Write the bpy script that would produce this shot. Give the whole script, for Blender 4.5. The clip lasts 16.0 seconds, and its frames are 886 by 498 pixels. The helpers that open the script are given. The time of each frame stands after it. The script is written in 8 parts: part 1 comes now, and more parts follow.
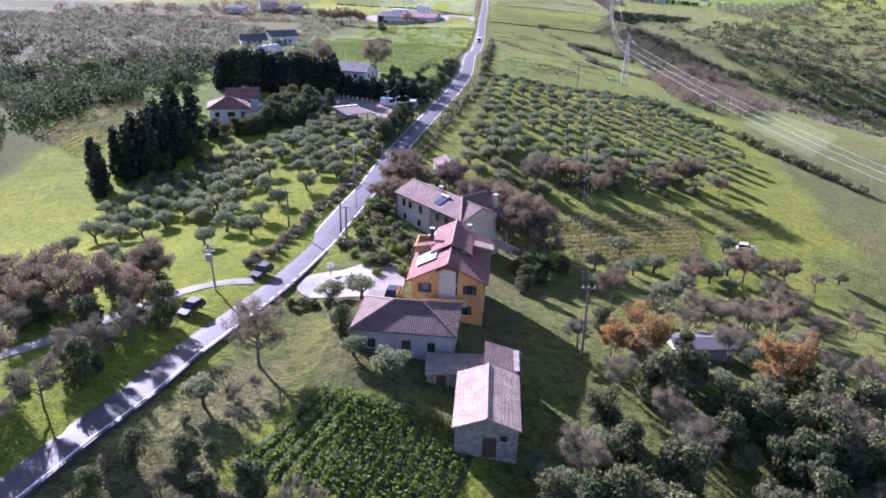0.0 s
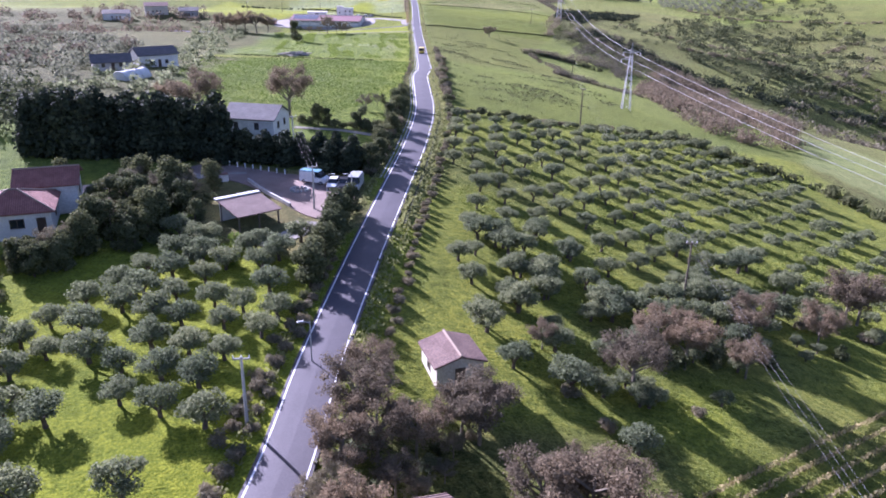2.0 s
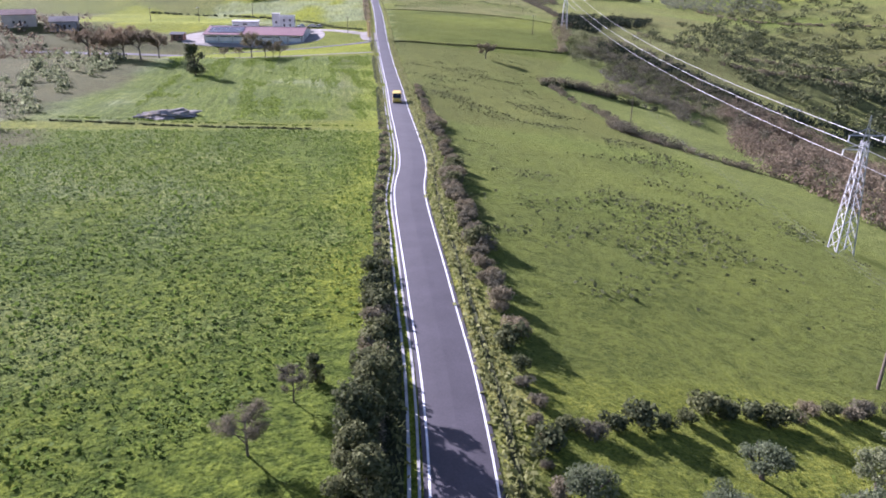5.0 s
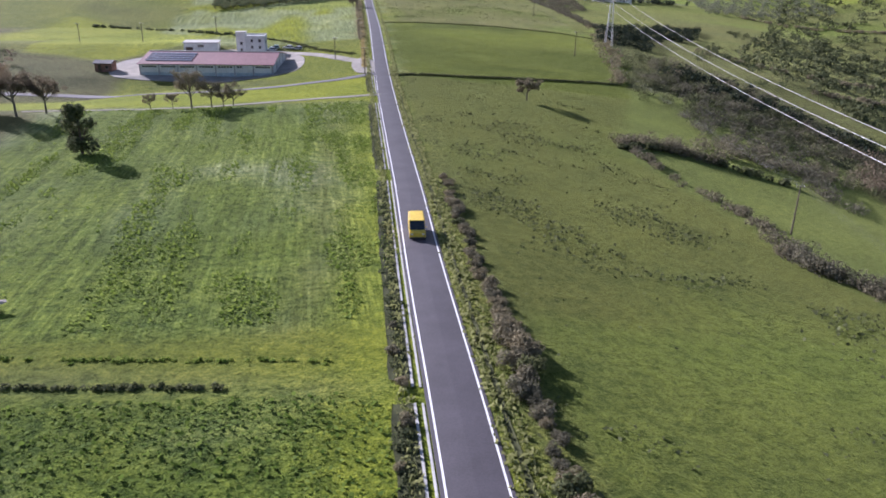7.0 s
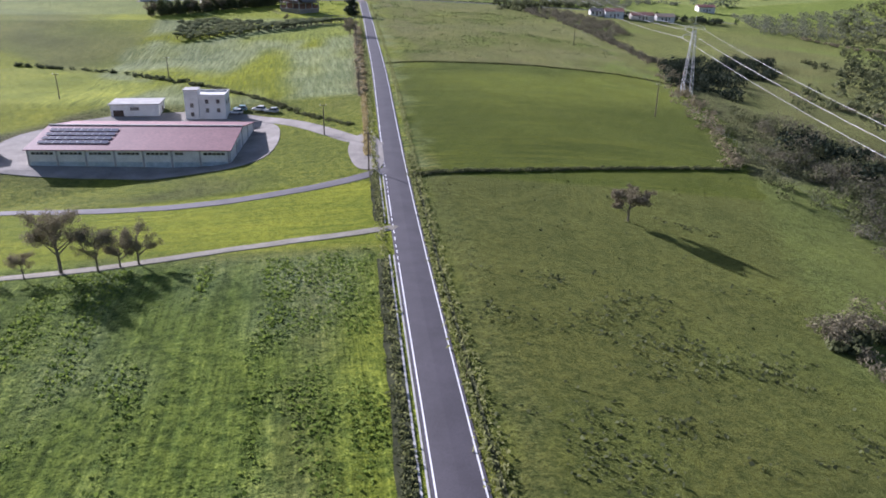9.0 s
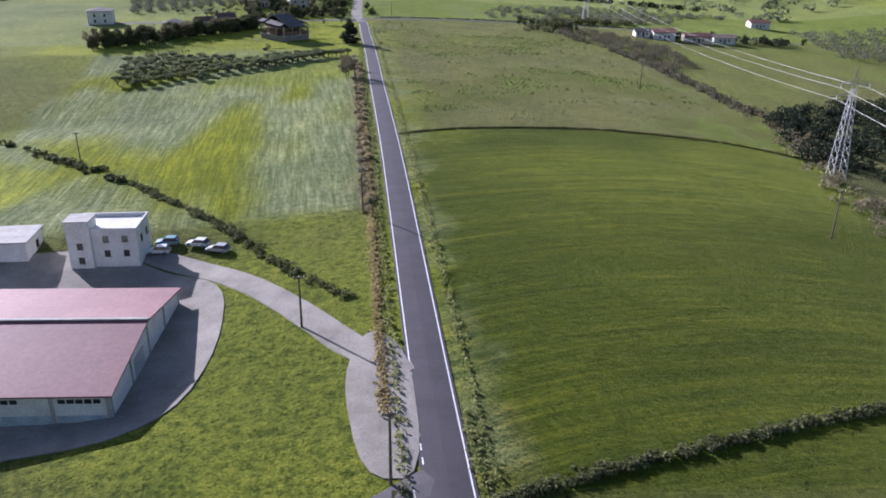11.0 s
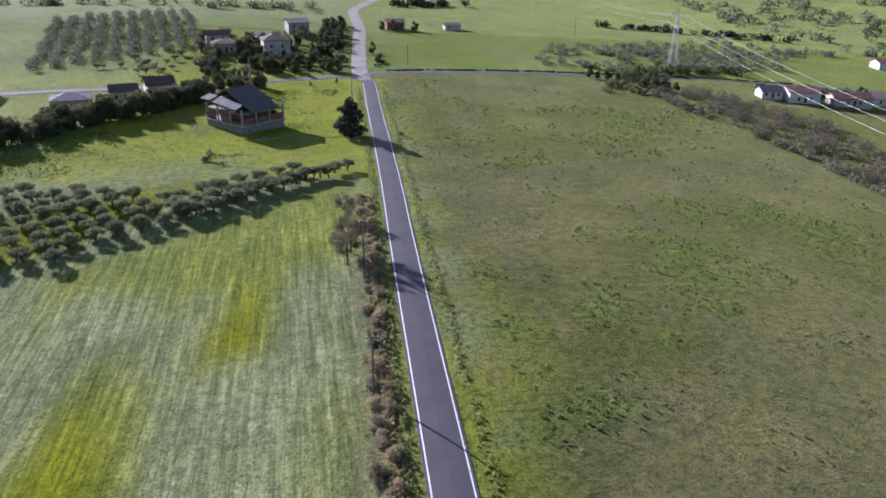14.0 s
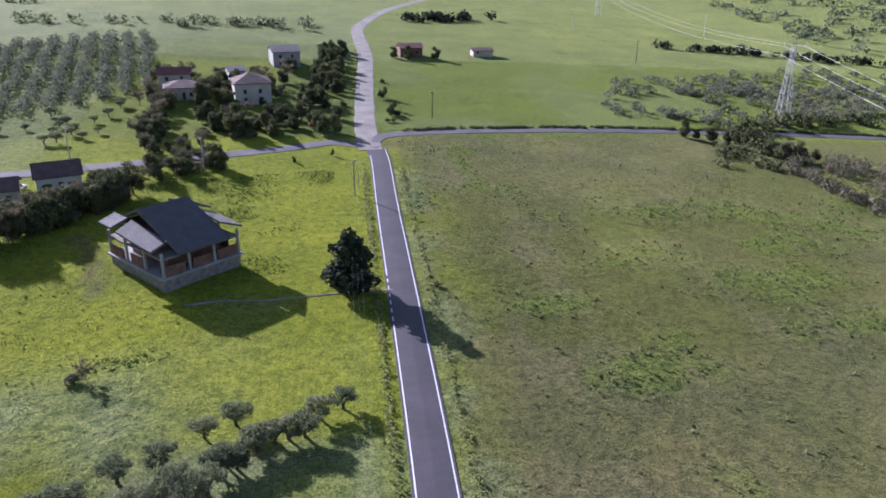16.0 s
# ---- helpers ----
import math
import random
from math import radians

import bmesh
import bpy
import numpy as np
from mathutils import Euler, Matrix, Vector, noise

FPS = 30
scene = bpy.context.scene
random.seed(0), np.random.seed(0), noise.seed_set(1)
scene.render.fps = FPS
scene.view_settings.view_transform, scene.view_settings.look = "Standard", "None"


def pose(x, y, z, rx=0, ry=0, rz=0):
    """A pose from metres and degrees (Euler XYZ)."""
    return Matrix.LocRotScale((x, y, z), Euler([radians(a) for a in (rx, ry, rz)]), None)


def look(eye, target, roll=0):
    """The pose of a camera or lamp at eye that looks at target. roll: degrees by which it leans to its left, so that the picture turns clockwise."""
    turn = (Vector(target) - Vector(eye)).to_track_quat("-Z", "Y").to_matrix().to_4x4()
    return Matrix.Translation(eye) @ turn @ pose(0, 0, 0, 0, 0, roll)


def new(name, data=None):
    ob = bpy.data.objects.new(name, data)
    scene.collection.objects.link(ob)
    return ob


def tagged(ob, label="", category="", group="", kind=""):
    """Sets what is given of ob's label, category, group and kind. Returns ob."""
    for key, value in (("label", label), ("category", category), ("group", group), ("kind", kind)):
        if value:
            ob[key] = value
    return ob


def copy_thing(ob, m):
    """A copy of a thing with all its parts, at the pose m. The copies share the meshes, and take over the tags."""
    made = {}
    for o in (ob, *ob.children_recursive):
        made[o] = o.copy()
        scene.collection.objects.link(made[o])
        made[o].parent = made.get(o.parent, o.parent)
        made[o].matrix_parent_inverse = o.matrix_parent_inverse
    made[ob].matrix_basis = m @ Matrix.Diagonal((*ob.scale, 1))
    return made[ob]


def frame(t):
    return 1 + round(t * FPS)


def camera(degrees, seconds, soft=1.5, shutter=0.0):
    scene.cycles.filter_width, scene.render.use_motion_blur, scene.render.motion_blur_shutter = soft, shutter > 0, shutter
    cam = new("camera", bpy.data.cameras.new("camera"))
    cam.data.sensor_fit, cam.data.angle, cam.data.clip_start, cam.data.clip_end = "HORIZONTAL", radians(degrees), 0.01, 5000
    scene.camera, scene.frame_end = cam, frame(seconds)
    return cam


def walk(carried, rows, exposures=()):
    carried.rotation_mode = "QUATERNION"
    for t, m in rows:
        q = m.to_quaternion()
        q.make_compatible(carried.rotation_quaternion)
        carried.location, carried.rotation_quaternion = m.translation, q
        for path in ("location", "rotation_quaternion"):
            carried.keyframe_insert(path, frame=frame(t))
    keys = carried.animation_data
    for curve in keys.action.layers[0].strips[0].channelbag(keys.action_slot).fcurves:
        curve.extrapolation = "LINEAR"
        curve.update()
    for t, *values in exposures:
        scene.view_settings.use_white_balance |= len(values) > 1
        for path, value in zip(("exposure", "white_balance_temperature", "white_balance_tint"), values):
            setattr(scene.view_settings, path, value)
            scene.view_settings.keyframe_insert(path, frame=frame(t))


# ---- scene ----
cam = camera(60.2, 16.0, soft=1.8)
METRES, EYE, TILT, LEAN, TURN = 570.0, 36.575, -22.0, -1.5, 0.0
ROWS = [
    (0.0, 0.0, 0.0, 0.0, 0.0, 0.0, -0.0),
    (0.5, -0.0026, 0.0281, 0.0093, -0.14, -0.21, -0.02),
    (1.0, -0.0053, 0.0584, 0.0195, -1.67, -0.32, 0.76),
    (1.5, -0.0077, 0.0864, 0.0289, -3.64, -0.17, 1.77),
    (2.0, -0.0092, 0.117, 0.0388, -5.56, -0.22, 2.72),
    (2.5, -0.0095, 0.1452, 0.0482, -7.63, -0.41, 3.67),
    (3.0, -0.0087, 0.1764, 0.059, -7.96, -0.56, 3.65),
    (3.5, -0.0069, 0.2042, 0.0689, -8.08, -0.53, 3.68),
    (4.0, -0.0046, 0.2334, 0.0796, -8.27, -0.42, 3.9),
    (6.5, 0.0076, 0.3810, 0.1343, -8.49, -1.01, 3.83),
    (7.0, 0.0095, 0.4113, 0.1476, -8.71, -0.93, 4.15),
    (7.5, 0.0111, 0.4392, 0.1601, -8.85, -0.89, 4.33),
    (8.0, 0.0132, 0.4682, 0.1728, -8.86, -0.9, 4.34),
    (8.5, 0.0151, 0.4951, 0.1848, -8.89, -0.88, 4.31),
    (9.0, 0.0172, 0.5248, 0.1977, -8.88, -0.76, 4.26),
    (9.5, 0.0189, 0.5514, 0.2095, -8.91, -0.6, 4.32),
    (10.0, 0.021, 0.5809, 0.2225, -8.99, -0.77, 4.42),
    (12.5, 0.0295, 0.7193, 0.2839, -9.03, -0.68, 4.54),
    (13.0, 0.0315, 0.7507, 0.298, -9.15, -0.73, 4.63),
    (13.5, 0.0334, 0.7796, 0.3109, -9.26, -0.7, 4.67),
    (14.0, 0.0355, 0.8098, 0.3245, -9.23, -0.59, 4.75),
    (14.5, 0.0378, 0.8365, 0.3365, -9.14, -0.52, 4.82),
    (15.0, 0.0404, 0.8655, 0.3495, -9.13, -0.55, 4.85),
    (15.5, 0.0427, 0.8938, 0.3616, -9.03, -0.75, 4.8),
    (16.0, 0.0452, 0.9241, 0.3742, -8.86, -0.83, 4.7),
]
walk(cam, [(t, pose(0, 0, EYE, TILT, LEAN, TURN) @ pose(METRES * x, METRES * y, METRES * z, 90 + pitch, roll, yaw)) for t, x, y, z, yaw, pitch, roll in ROWS],
     [(0, 2.0, 5250, 43), (3.5, 1.97, 5350, 42), (6.5, 1.35, 5600, 29), (9, 1.2, 5550, 27), (12.5, 1.05, 5500, 26), (16, 1.25, 5380, 32)])

# ---------- light ----------
SUN_AZ = math.atan2(-11.3, 16.3)      # from ahead and to the left of the road
SUN_EL = radians(21.0)
to_sun = Vector((math.sin(SUN_AZ) * math.cos(SUN_EL), math.cos(SUN_AZ) * math.cos(SUN_EL), math.sin(SUN_EL)))
world = bpy.data.worlds.new("sky")
scene.world = world
world.use_nodes = True
wn = world.node_tree.nodes
sky = wn.new("ShaderNodeTexSky")
sky.sky_type, sky.sun_disc = "NISHITA", False
sky.sun_elevation, sky.sun_rotation = SUN_EL, SUN_AZ
sky.air_density, sky.dust_density, sky.ozone_density = 1.2, 1.5, 1.5
wn["Background"].inputs["Strength"].default_value = 0.052
world.node_tree.links.new(sky.outputs[0], wn["Background"].inputs["Color"])
sun = new("sun", bpy.data.lights.new("sun", "SUN"))
sun.data.energy, sun.data.angle, sun.data.color = 5.0, radians(0.55), (1.0, 0.95, 0.87)
sun.matrix_world = look((0, 0, 300), Vector((0, 0, 300)) - to_sun)


# ---------- materials ----------
def material(name, build, rough=0.9, spec=0.25, metal=0.0):
    m = bpy.data.materials.new(name)
    m.use_nodes = True
    nt = m.node_tree
    b = nt.nodes["Principled BSDF"]
    b.inputs["Roughness"].default_value = rough
    b.inputs["Specular IOR Level"].default_value = spec
    b.inputs["Metallic"].default_value = metal
    build(nt, b)
    return m


def node(nt, kind, **sets):
    n = nt.nodes.new(kind)
    for k, v in sets.items():
        n.inputs[k.replace("_", " ")].default_value = v
    return n


def coords(nt, kind="Object"):
    return nt.nodes.new("ShaderNodeTexCoord").outputs[kind]


def noise_tex(nt, scale, detail=4.0, rough=0.6, vec=None):
    n = node(nt, "ShaderNodeTexNoise", Scale=scale, Detail=detail, Roughness=rough)
    nt.links.new(vec or coords(nt), n.inputs["Vector"])
    return n.outputs["Fac"]


def ramp(nt, fac, stops):
    r = nt.nodes.new("ShaderNodeValToRGB")
    e = r.color_ramp.elements
    while len(e) < len(stops):
        e.new(0.5)
    for el, (p, c) in zip(e, stops):
        el.position, el.color = p, (*c, 1)
    nt.links.new(fac, r.inputs[0])
    return r.outputs[0]


def mix(nt, fac, a, b, mode="MIX"):
    m = nt.nodes.new("ShaderNodeMix")
    m.data_type, m.blend_type = "RGBA", mode
    for sock, v in ((m.inputs[0], fac), (m.inputs[6], a), (m.inputs[7], b)):
        if isinstance(v, bpy.types.NodeSocket):
            nt.links.new(v, sock)
        else:
            sock.default_value = v if isinstance(v, (int, float)) else (*v, 1)
    return m.outputs[2]


def bump(nt, b, height, strength, distance):
    n = node(nt, "ShaderNodeBump", Strength=strength, Distance=distance)
    nt.links.new(height, n.inputs["Height"])
    nt.links.new(n.outputs[0], b.inputs["Normal"])


def rough_plain(name, dark, light, scale=1.2, fine=14.0, rough=0.9, spec=0.2, relief=0.03, metal=0.0):
    def build(nt, b):
        big = ramp(nt, noise_tex(nt, scale, 5), [(0.3, dark), (0.7, light)])
        small = noise_tex(nt, fine, 3)
        tint = ramp(nt, small, [(0.25, (0.72, 0.72, 0.72)), (0.75, (1.15, 1.15, 1.15))])
        nt.links.new(mix(nt, 1.0, big, tint, "MULTIPLY"), b.inputs["Base Color"])
        if relief:
            bump(nt, b, small, 0.5, relief)
    return material(name, build, rough, spec, metal)


def leaf_material(name, dark, light, glow=0.25):
    """Leaves: a little light passes through, and every tree differs."""
    def build(nt, b):
        info = nt.nodes.new("ShaderNodeObjectInfo")
        isl = nt.nodes.new("ShaderNodeNewGeometry")
        base = ramp(nt, isl.outputs["Random Per Island"], [(0.0, dark), (1.0, light)])
        per = ramp(nt, info.outputs["Random"], [(0.0, (0.75, 0.78, 0.8)), (1.0, (1.25, 1.18, 1.1))])
        col = mix(nt, 1.0, base, per, "MULTIPLY")
        nt.links.new(col, b.inputs["Base Color"])
        tr = nt.nodes.new("ShaderNodeBsdfTranslucent")
        nt.links.new(col, tr.inputs["Color"])
        ms = nt.nodes.new("ShaderNodeMixShader")
        ms.inputs[0].default_value = glow
        nt.links.new(b.outputs[0], ms.inputs[1])
        nt.links.new(tr.outputs[0], ms.inputs[2])
        nt.links.new(ms.outputs[0], nt.nodes["Material Output"].inputs["Surface"])
    return material(name, build, 0.85, 0.06)


def roof_material(name, dark, light, across=0.21, rough=0.85):
    """Curved clay tiles: ribs run down the slope, the shader takes u along the eaves and v up the slope."""
    def build(nt, b):
        uv = coords(nt, "UV")
        sep = nt.nodes.new("ShaderNodeSeparateXYZ")
        nt.links.new(uv, sep.inputs[0])
        w = node(nt, "ShaderNodeTexWave", Scale=0.314 / across, Distortion=0.15, Detail=1.0)
        w.wave_type, w.bands_direction = "BANDS", "X"
        nt.links.new(uv, w.inputs["Vector"])
        rows = node(nt, "ShaderNodeTexWave", Scale=0.314 / 0.34, Distortion=0.3, Detail=1.0)
        rows.wave_type, rows.bands_direction = "BANDS", "Y"
        nt.links.new(uv, rows.inputs["Vector"])
        patch = ramp(nt, noise_tex(nt, 0.7, 5, vec=uv), [(0.3, dark), (0.72, light)])
        spots = ramp(nt, noise_tex(nt, 5.5, 3, vec=uv), [(0.3, (0.7, 0.7, 0.72)), (0.7, (1.2, 1.15, 1.1))])
        col = mix(nt, 1.0, patch, spots, "MULTIPLY")
        nt.links.new(mix(nt, 0.35, col, ramp(nt, w.outputs["Fac"], [(0, (0.5, 0.5, 0.5)), (0.6, (1.1, 1.1, 1.1))]), "MULTIPLY"), b.inputs["Base Color"])
        ad = nt.nodes.new("ShaderNodeMath")
        ad.operation = "MULTIPLY_ADD"
        ad.inputs[1].default_value = 0.25
        nt.links.new(rows.outputs["Fac"], ad.inputs[0])
        nt.links.new(w.outputs["Fac"], ad.inputs[2])
        bump(nt, b, ad.outputs[0], 0.9, 0.06)
    return material(name, build, rough, 0.25)


def ground_build(nt, b):
    """Fields: the colour of each field comes with the ground, clumps, drill rows and blades from noise."""
    def attr(nm):
        at = nt.nodes.new("ShaderNodeAttribute")
        at.attribute_name = nm
        return at

    def maths(op, x, y):
        m = nt.nodes.new("ShaderNodeMath")
        m.operation = op
        for sock, v in zip(m.inputs, (x, y)):
            if isinstance(v, bpy.types.NodeSocket):
                nt.links.new(v, sock)
            else:
                sock.default_value = v
        return m.outputs[0]

    rough = attr("clump").outputs["Fac"]
    p = coords(nt)
    mid = noise_tex(nt, 0.9, 6, 0.68, p)
    fine = noise_tex(nt, 5.0, 5, 0.7, p)
    broad = noise_tex(nt, 0.06, 5, 0.6, p)
    col = mix(nt, 1.0, attr("field").outputs["Color"], ramp(nt, broad, [(0.3, (0.72, 0.77, 0.8)), (0.7, (1.2, 1.15, 1.05))]), "MULTIPLY")
    c2 = mix(nt, 1.0, col, ramp(nt, mid, [(0.38, (0.38, 0.48, 0.5)), (0.52, (1.0, 1.0, 1.0)), (0.66, (1.4, 1.32, 1.25))]), "MULTIPLY")
    f = nt.nodes.new("ShaderNodeMapRange")
    f.inputs[3].default_value, f.inputs[4].default_value = 0.3, 1.0
    nt.links.new(rough, f.inputs[0])
    c2 = mix(nt, f.outputs[0], col, c2)
    tuft_h = noise_tex(nt, 2.1, 4, 0.6, p)
    tuft = ramp(nt, tuft_h, [(0.54, (1.0, 1.0, 1.0)), (0.64, (0.34, 0.43, 0.34))])
    c2 = mix(nt, f.outputs[0], c2, mix(nt, 1.0, c2, tuft, "MULTIPLY"))
    c3 = mix(nt, 0.85, c2, mix(nt, 1.0, c2, ramp(nt, fine, [(0.36, (0.36, 0.43, 0.45)), (0.5, (0.95, 0.95, 0.95)), (0.64, (1.5, 1.42, 1.28))]), "MULTIPLY"))
    for nm, stretch_by in (("rows_along", ((1.1, 0.05, 0.3), (2.8, 0.12, 0.3))), ("rows_across", ((0.025, 0.55, 0.3), (0.05, 2.0, 0.3)))):
        for i, by in enumerate(stretch_by):
            sk = nt.nodes.new("ShaderNodeMapping")
            sk.inputs["Rotation"].default_value[2] = 0.05 if nm == "rows_along" else 0.0
            sk.inputs["Scale"].default_value = by
            nt.links.new(attr("drill").outputs["Vector"], sk.inputs["Vector"])
            w = node(nt, "ShaderNodeTexNoise", Scale=1.0, Detail=6.0, Roughness=0.7)
            nt.links.new(sk.outputs[0], w.inputs["Vector"])
            amount = attr(nm).outputs["Fac"]
            stops = [(0.32, (0.5, 0.55, 0.5)), (0.5, (1.0, 1.0, 1.0)), (0.68, (1.6, 1.55, 1.75))] if nm == "rows_along" else [(0.34, (0.5, 0.6, 0.6)), (0.5, (1.0, 1.0, 1.0)), (0.64, (1.65, 1.4, 1.3))]
            c3 = mix(nt, amount, c3, mix(nt, 1.0, c3, ramp(nt, w.outputs["Fac"], stops), "MULTIPLY"))
    nt.links.new(c3, b.inputs["Base Color"])
    high = maths("ADD", maths("MULTIPLY", mid, rough), maths("MULTIPLY", maths("MULTIPLY", tuft_h, rough), 0.5))
    high = maths("ADD", high, maths("MULTIPLY", fine, 0.3))
    bump(nt, b, high, 1.0, 0.6)


M_GROUND = material("ground_fields", ground_build, 0.9, 0.02)
M_GROUND.node_tree.nodes["Principled BSDF"].inputs["Sheen Weight"].default_value = 0.2
M_GROUND.node_tree.nodes["Principled BSDF"].inputs["Sheen Roughness"].default_value = 0.24
M_GROUND.node_tree.nodes["Principled BSDF"].inputs["Sheen Tint"].default_value = (0.8, 0.9, 0.3, 1)
M_ASPHALT = rough_plain("asphalt", (0.045, 0.04, 0.047), (0.066, 0.059, 0.069), 0.35, 9, 0.65, 0.32, 0.01)
M_ASPHALT_OLD = rough_plain("old_asphalt", (0.10, 0.095, 0.10), (0.15, 0.14, 0.145), 0.3, 8, 0.9, 0.2, 0.01)
M_PAINT = rough_plain("road_paint", (0.6, 0.6, 0.6), (0.85, 0.85, 0.85), 2, 18, 0.7, 0.3, 0)
M_CONCRETE = rough_plain("concrete", (0.34, 0.33, 0.31), (0.5, 0.49, 0.46), 0.8, 10, 0.9, 0.2, 0.02)
M_GRAVEL = rough_plain("pale_gravel", (0.2, 0.185, 0.162), (0.34, 0.315, 0.28), 0.25, 6, 0.95, 0.1, 0.04)
M_PINK = rough_plain("pink_gravel", (0.19, 0.145, 0.12), (0.29, 0.225, 0.19), 0.3, 6, 0.95, 0.1, 0.03)
M_DIRT = rough_plain("bare_earth", (0.19, 0.175, 0.14), (0.33, 0.305, 0.25), 0.3, 4, 0.95, 0.1, 0.06)
# near-black tone: the shade inside a ditch is put into the damp colour
M_DITCH = rough_plain("damp_shaded_ditch", (0.035, 0.04, 0.02), (0.075, 0.08, 0.035), 0.6, 6, 0.95, 0.1, 0.05)
M_WHITE = rough_plain("white_plaster", (0.56, 0.55, 0.52), (0.74, 0.73, 0.7), 0.4, 7, 0.9, 0.2, 0.01)
M_CREAM = rough_plain("cream_plaster", (0.42, 0.38, 0.31), (0.58, 0.53, 0.45), 0.4, 7, 0.9, 0.2, 0.01)
M_GREYWALL = rough_plain("grey_render", (0.28, 0.27, 0.27), (0.42, 0.41, 0.40), 0.5, 7, 0.92, 0.2, 0.015)
M_STONE = rough_plain("rubble_stone", (0.17, 0.155, 0.14), (0.36, 0.33, 0.29), 1.6, 5.5, 0.95, 0.15, 0.08)
M_OCHRE = rough_plain("ochre_plaster", (0.50, 0.27, 0.09), (0.66, 0.38, 0.14), 0.5, 7, 0.9, 0.2, 0.01)
M_BRICK = rough_plain("hollow_brick", (0.15, 0.085, 0.065), (0.27, 0.155, 0.12), 1.1, 6, 0.92, 0.15, 0.03)
M_GLASS = rough_plain("dark_glass", (0.015, 0.018, 0.022), (0.03, 0.035, 0.04), 0.8, 4, 0.12, 0.6, 0)
M_PANEL_DARK = rough_plain("solar_cells", (0.03, 0.045, 0.09), (0.045, 0.06, 0.12), 0.8, 4, 0.14, 0.7, 0)
# house panels, with a paler base colour than those on the barn
M_PANEL = rough_plain("pale_solar_cells", (0.15, 0.2, 0.25), (0.23, 0.28, 0.33), 0.8, 4, 0.22, 0.6, 0)
M_WOOD = rough_plain("weathered_wood", (0.10, 0.08, 0.06), (0.2, 0.165, 0.13), 2.5, 14, 0.9, 0.15, 0.02)
M_SHUTTER = rough_plain("brown_shutter", (0.05, 0.035, 0.025), (0.10, 0.07, 0.05), 2, 12, 0.7, 0.25, 0.01)
M_STEEL = rough_plain("galvanised_steel", (0.34, 0.35, 0.36), (0.5, 0.51, 0.52), 1, 9, 0.6, 0.3, 0, 0.3)
M_DARKSTEEL = rough_plain("dark_steel", (0.05, 0.05, 0.055), (0.1, 0.1, 0.11), 1, 9, 0.55, 0.4, 0, 0.5)
M_CABLE = rough_plain("bright_cable", (0.5, 0.5, 0.5), (0.66, 0.66, 0.66), 0.4, 3, 0.45, 0.5, 0, 0.4)
M_WIRE = rough_plain("dull_wire", (0.16, 0.16, 0.16), (0.26, 0.26, 0.26), 0.4, 3, 0.6, 0.3, 0)
M_BARK = rough_plain("bark", (0.07, 0.055, 0.045), (0.16, 0.13, 0.11), 3, 15, 0.95, 0.1, 0.03)
M_TWIG = rough_plain("bare_twigs", (0.125, 0.108, 0.08), (0.23, 0.2, 0.155), 1.5, 9, 0.95, 0.1, 0)
M_TILE_RED = roof_material("red_clay_tiles", (0.165, 0.072, 0.06), (0.285, 0.138, 0.115))
M_TILE_BROWN = roof_material("brown_clay_tiles", (0.115, 0.075, 0.065), (0.2, 0.138, 0.118))
M_TILE_OLD = roof_material("old_pale_tiles", (0.24, 0.18, 0.14), (0.44, 0.35, 0.28))
M_TILE_GREY = roof_material("grey_fibre_sheets", (0.115, 0.112, 0.115), (0.165, 0.16, 0.165), 0.16)
M_SHEET_RED = rough_plain("red_metal_sheets", (0.17, 0.072, 0.082), (0.235, 0.11, 0.12), 0.18, 2.2, 0.7, 0.3, 0.005)
M_TARP = rough_plain("faded_tarpaulin", (0.3, 0.36, 0.38), (0.5, 0.56, 0.58), 1.0, 8, 0.6, 0.3, 0.02)
L_OLIVE = leaf_material("olive_leaves", (0.10, 0.123, 0.062), (0.225, 0.252, 0.15), 0.48)
# far copies of olive and brown leaves, retoned for backlight and haze
L_GROVE = leaf_material("far_olive_leaves", (0.11, 0.124, 0.082), (0.19, 0.205, 0.145), 0.4)
L_WINTER = leaf_material("winter_wood_twigs", (0.115, 0.096, 0.066), (0.2, 0.168, 0.12), 0.35)
L_DARK = leaf_material("cypress_leaves", (0.018, 0.027, 0.018), (0.055, 0.07, 0.042), 0.15)
L_BUSH = leaf_material("shrub_leaves", (0.055, 0.066, 0.03), (0.15, 0.165, 0.08), 0.3)
L_BROWN = leaf_material("dead_oak_leaves", (0.12, 0.096, 0.062), (0.24, 0.198, 0.135), 0.38)
L_STRAW = leaf_material("dry_reeds", (0.24, 0.21, 0.125), (0.4, 0.355, 0.225), 0.4)
L_ORANGE = leaf_material("autumn_leaves", (0.2, 0.125, 0.045), (0.38, 0.25, 0.1), 0.4)
L_TWIG = leaf_material("bramble_twigs", (0.12, 0.108, 0.07), (0.25, 0.226, 0.15), 0.25)
L_GRASS = leaf_material("grass_tufts", (0.07, 0.11, 0.02), (0.19, 0.24, 0.05), 0.3)
L_DRY = leaf_material("dry_grass", (0.2, 0.17, 0.08), (0.38, 0.33, 0.17), 0.3)
L_CROP = leaf_material("leafy_crop", (0.10, 0.155, 0.028), (0.20, 0.265, 0.055), 0.35)
L_VERGE = leaf_material("verge_herbs", (0.13, 0.15, 0.055), (0.27, 0.285, 0.13), 0.35)
L_PASTURE = leaf_material("pasture_tufts", (0.075, 0.085, 0.03), (0.16, 0.165, 0.065), 0.3)


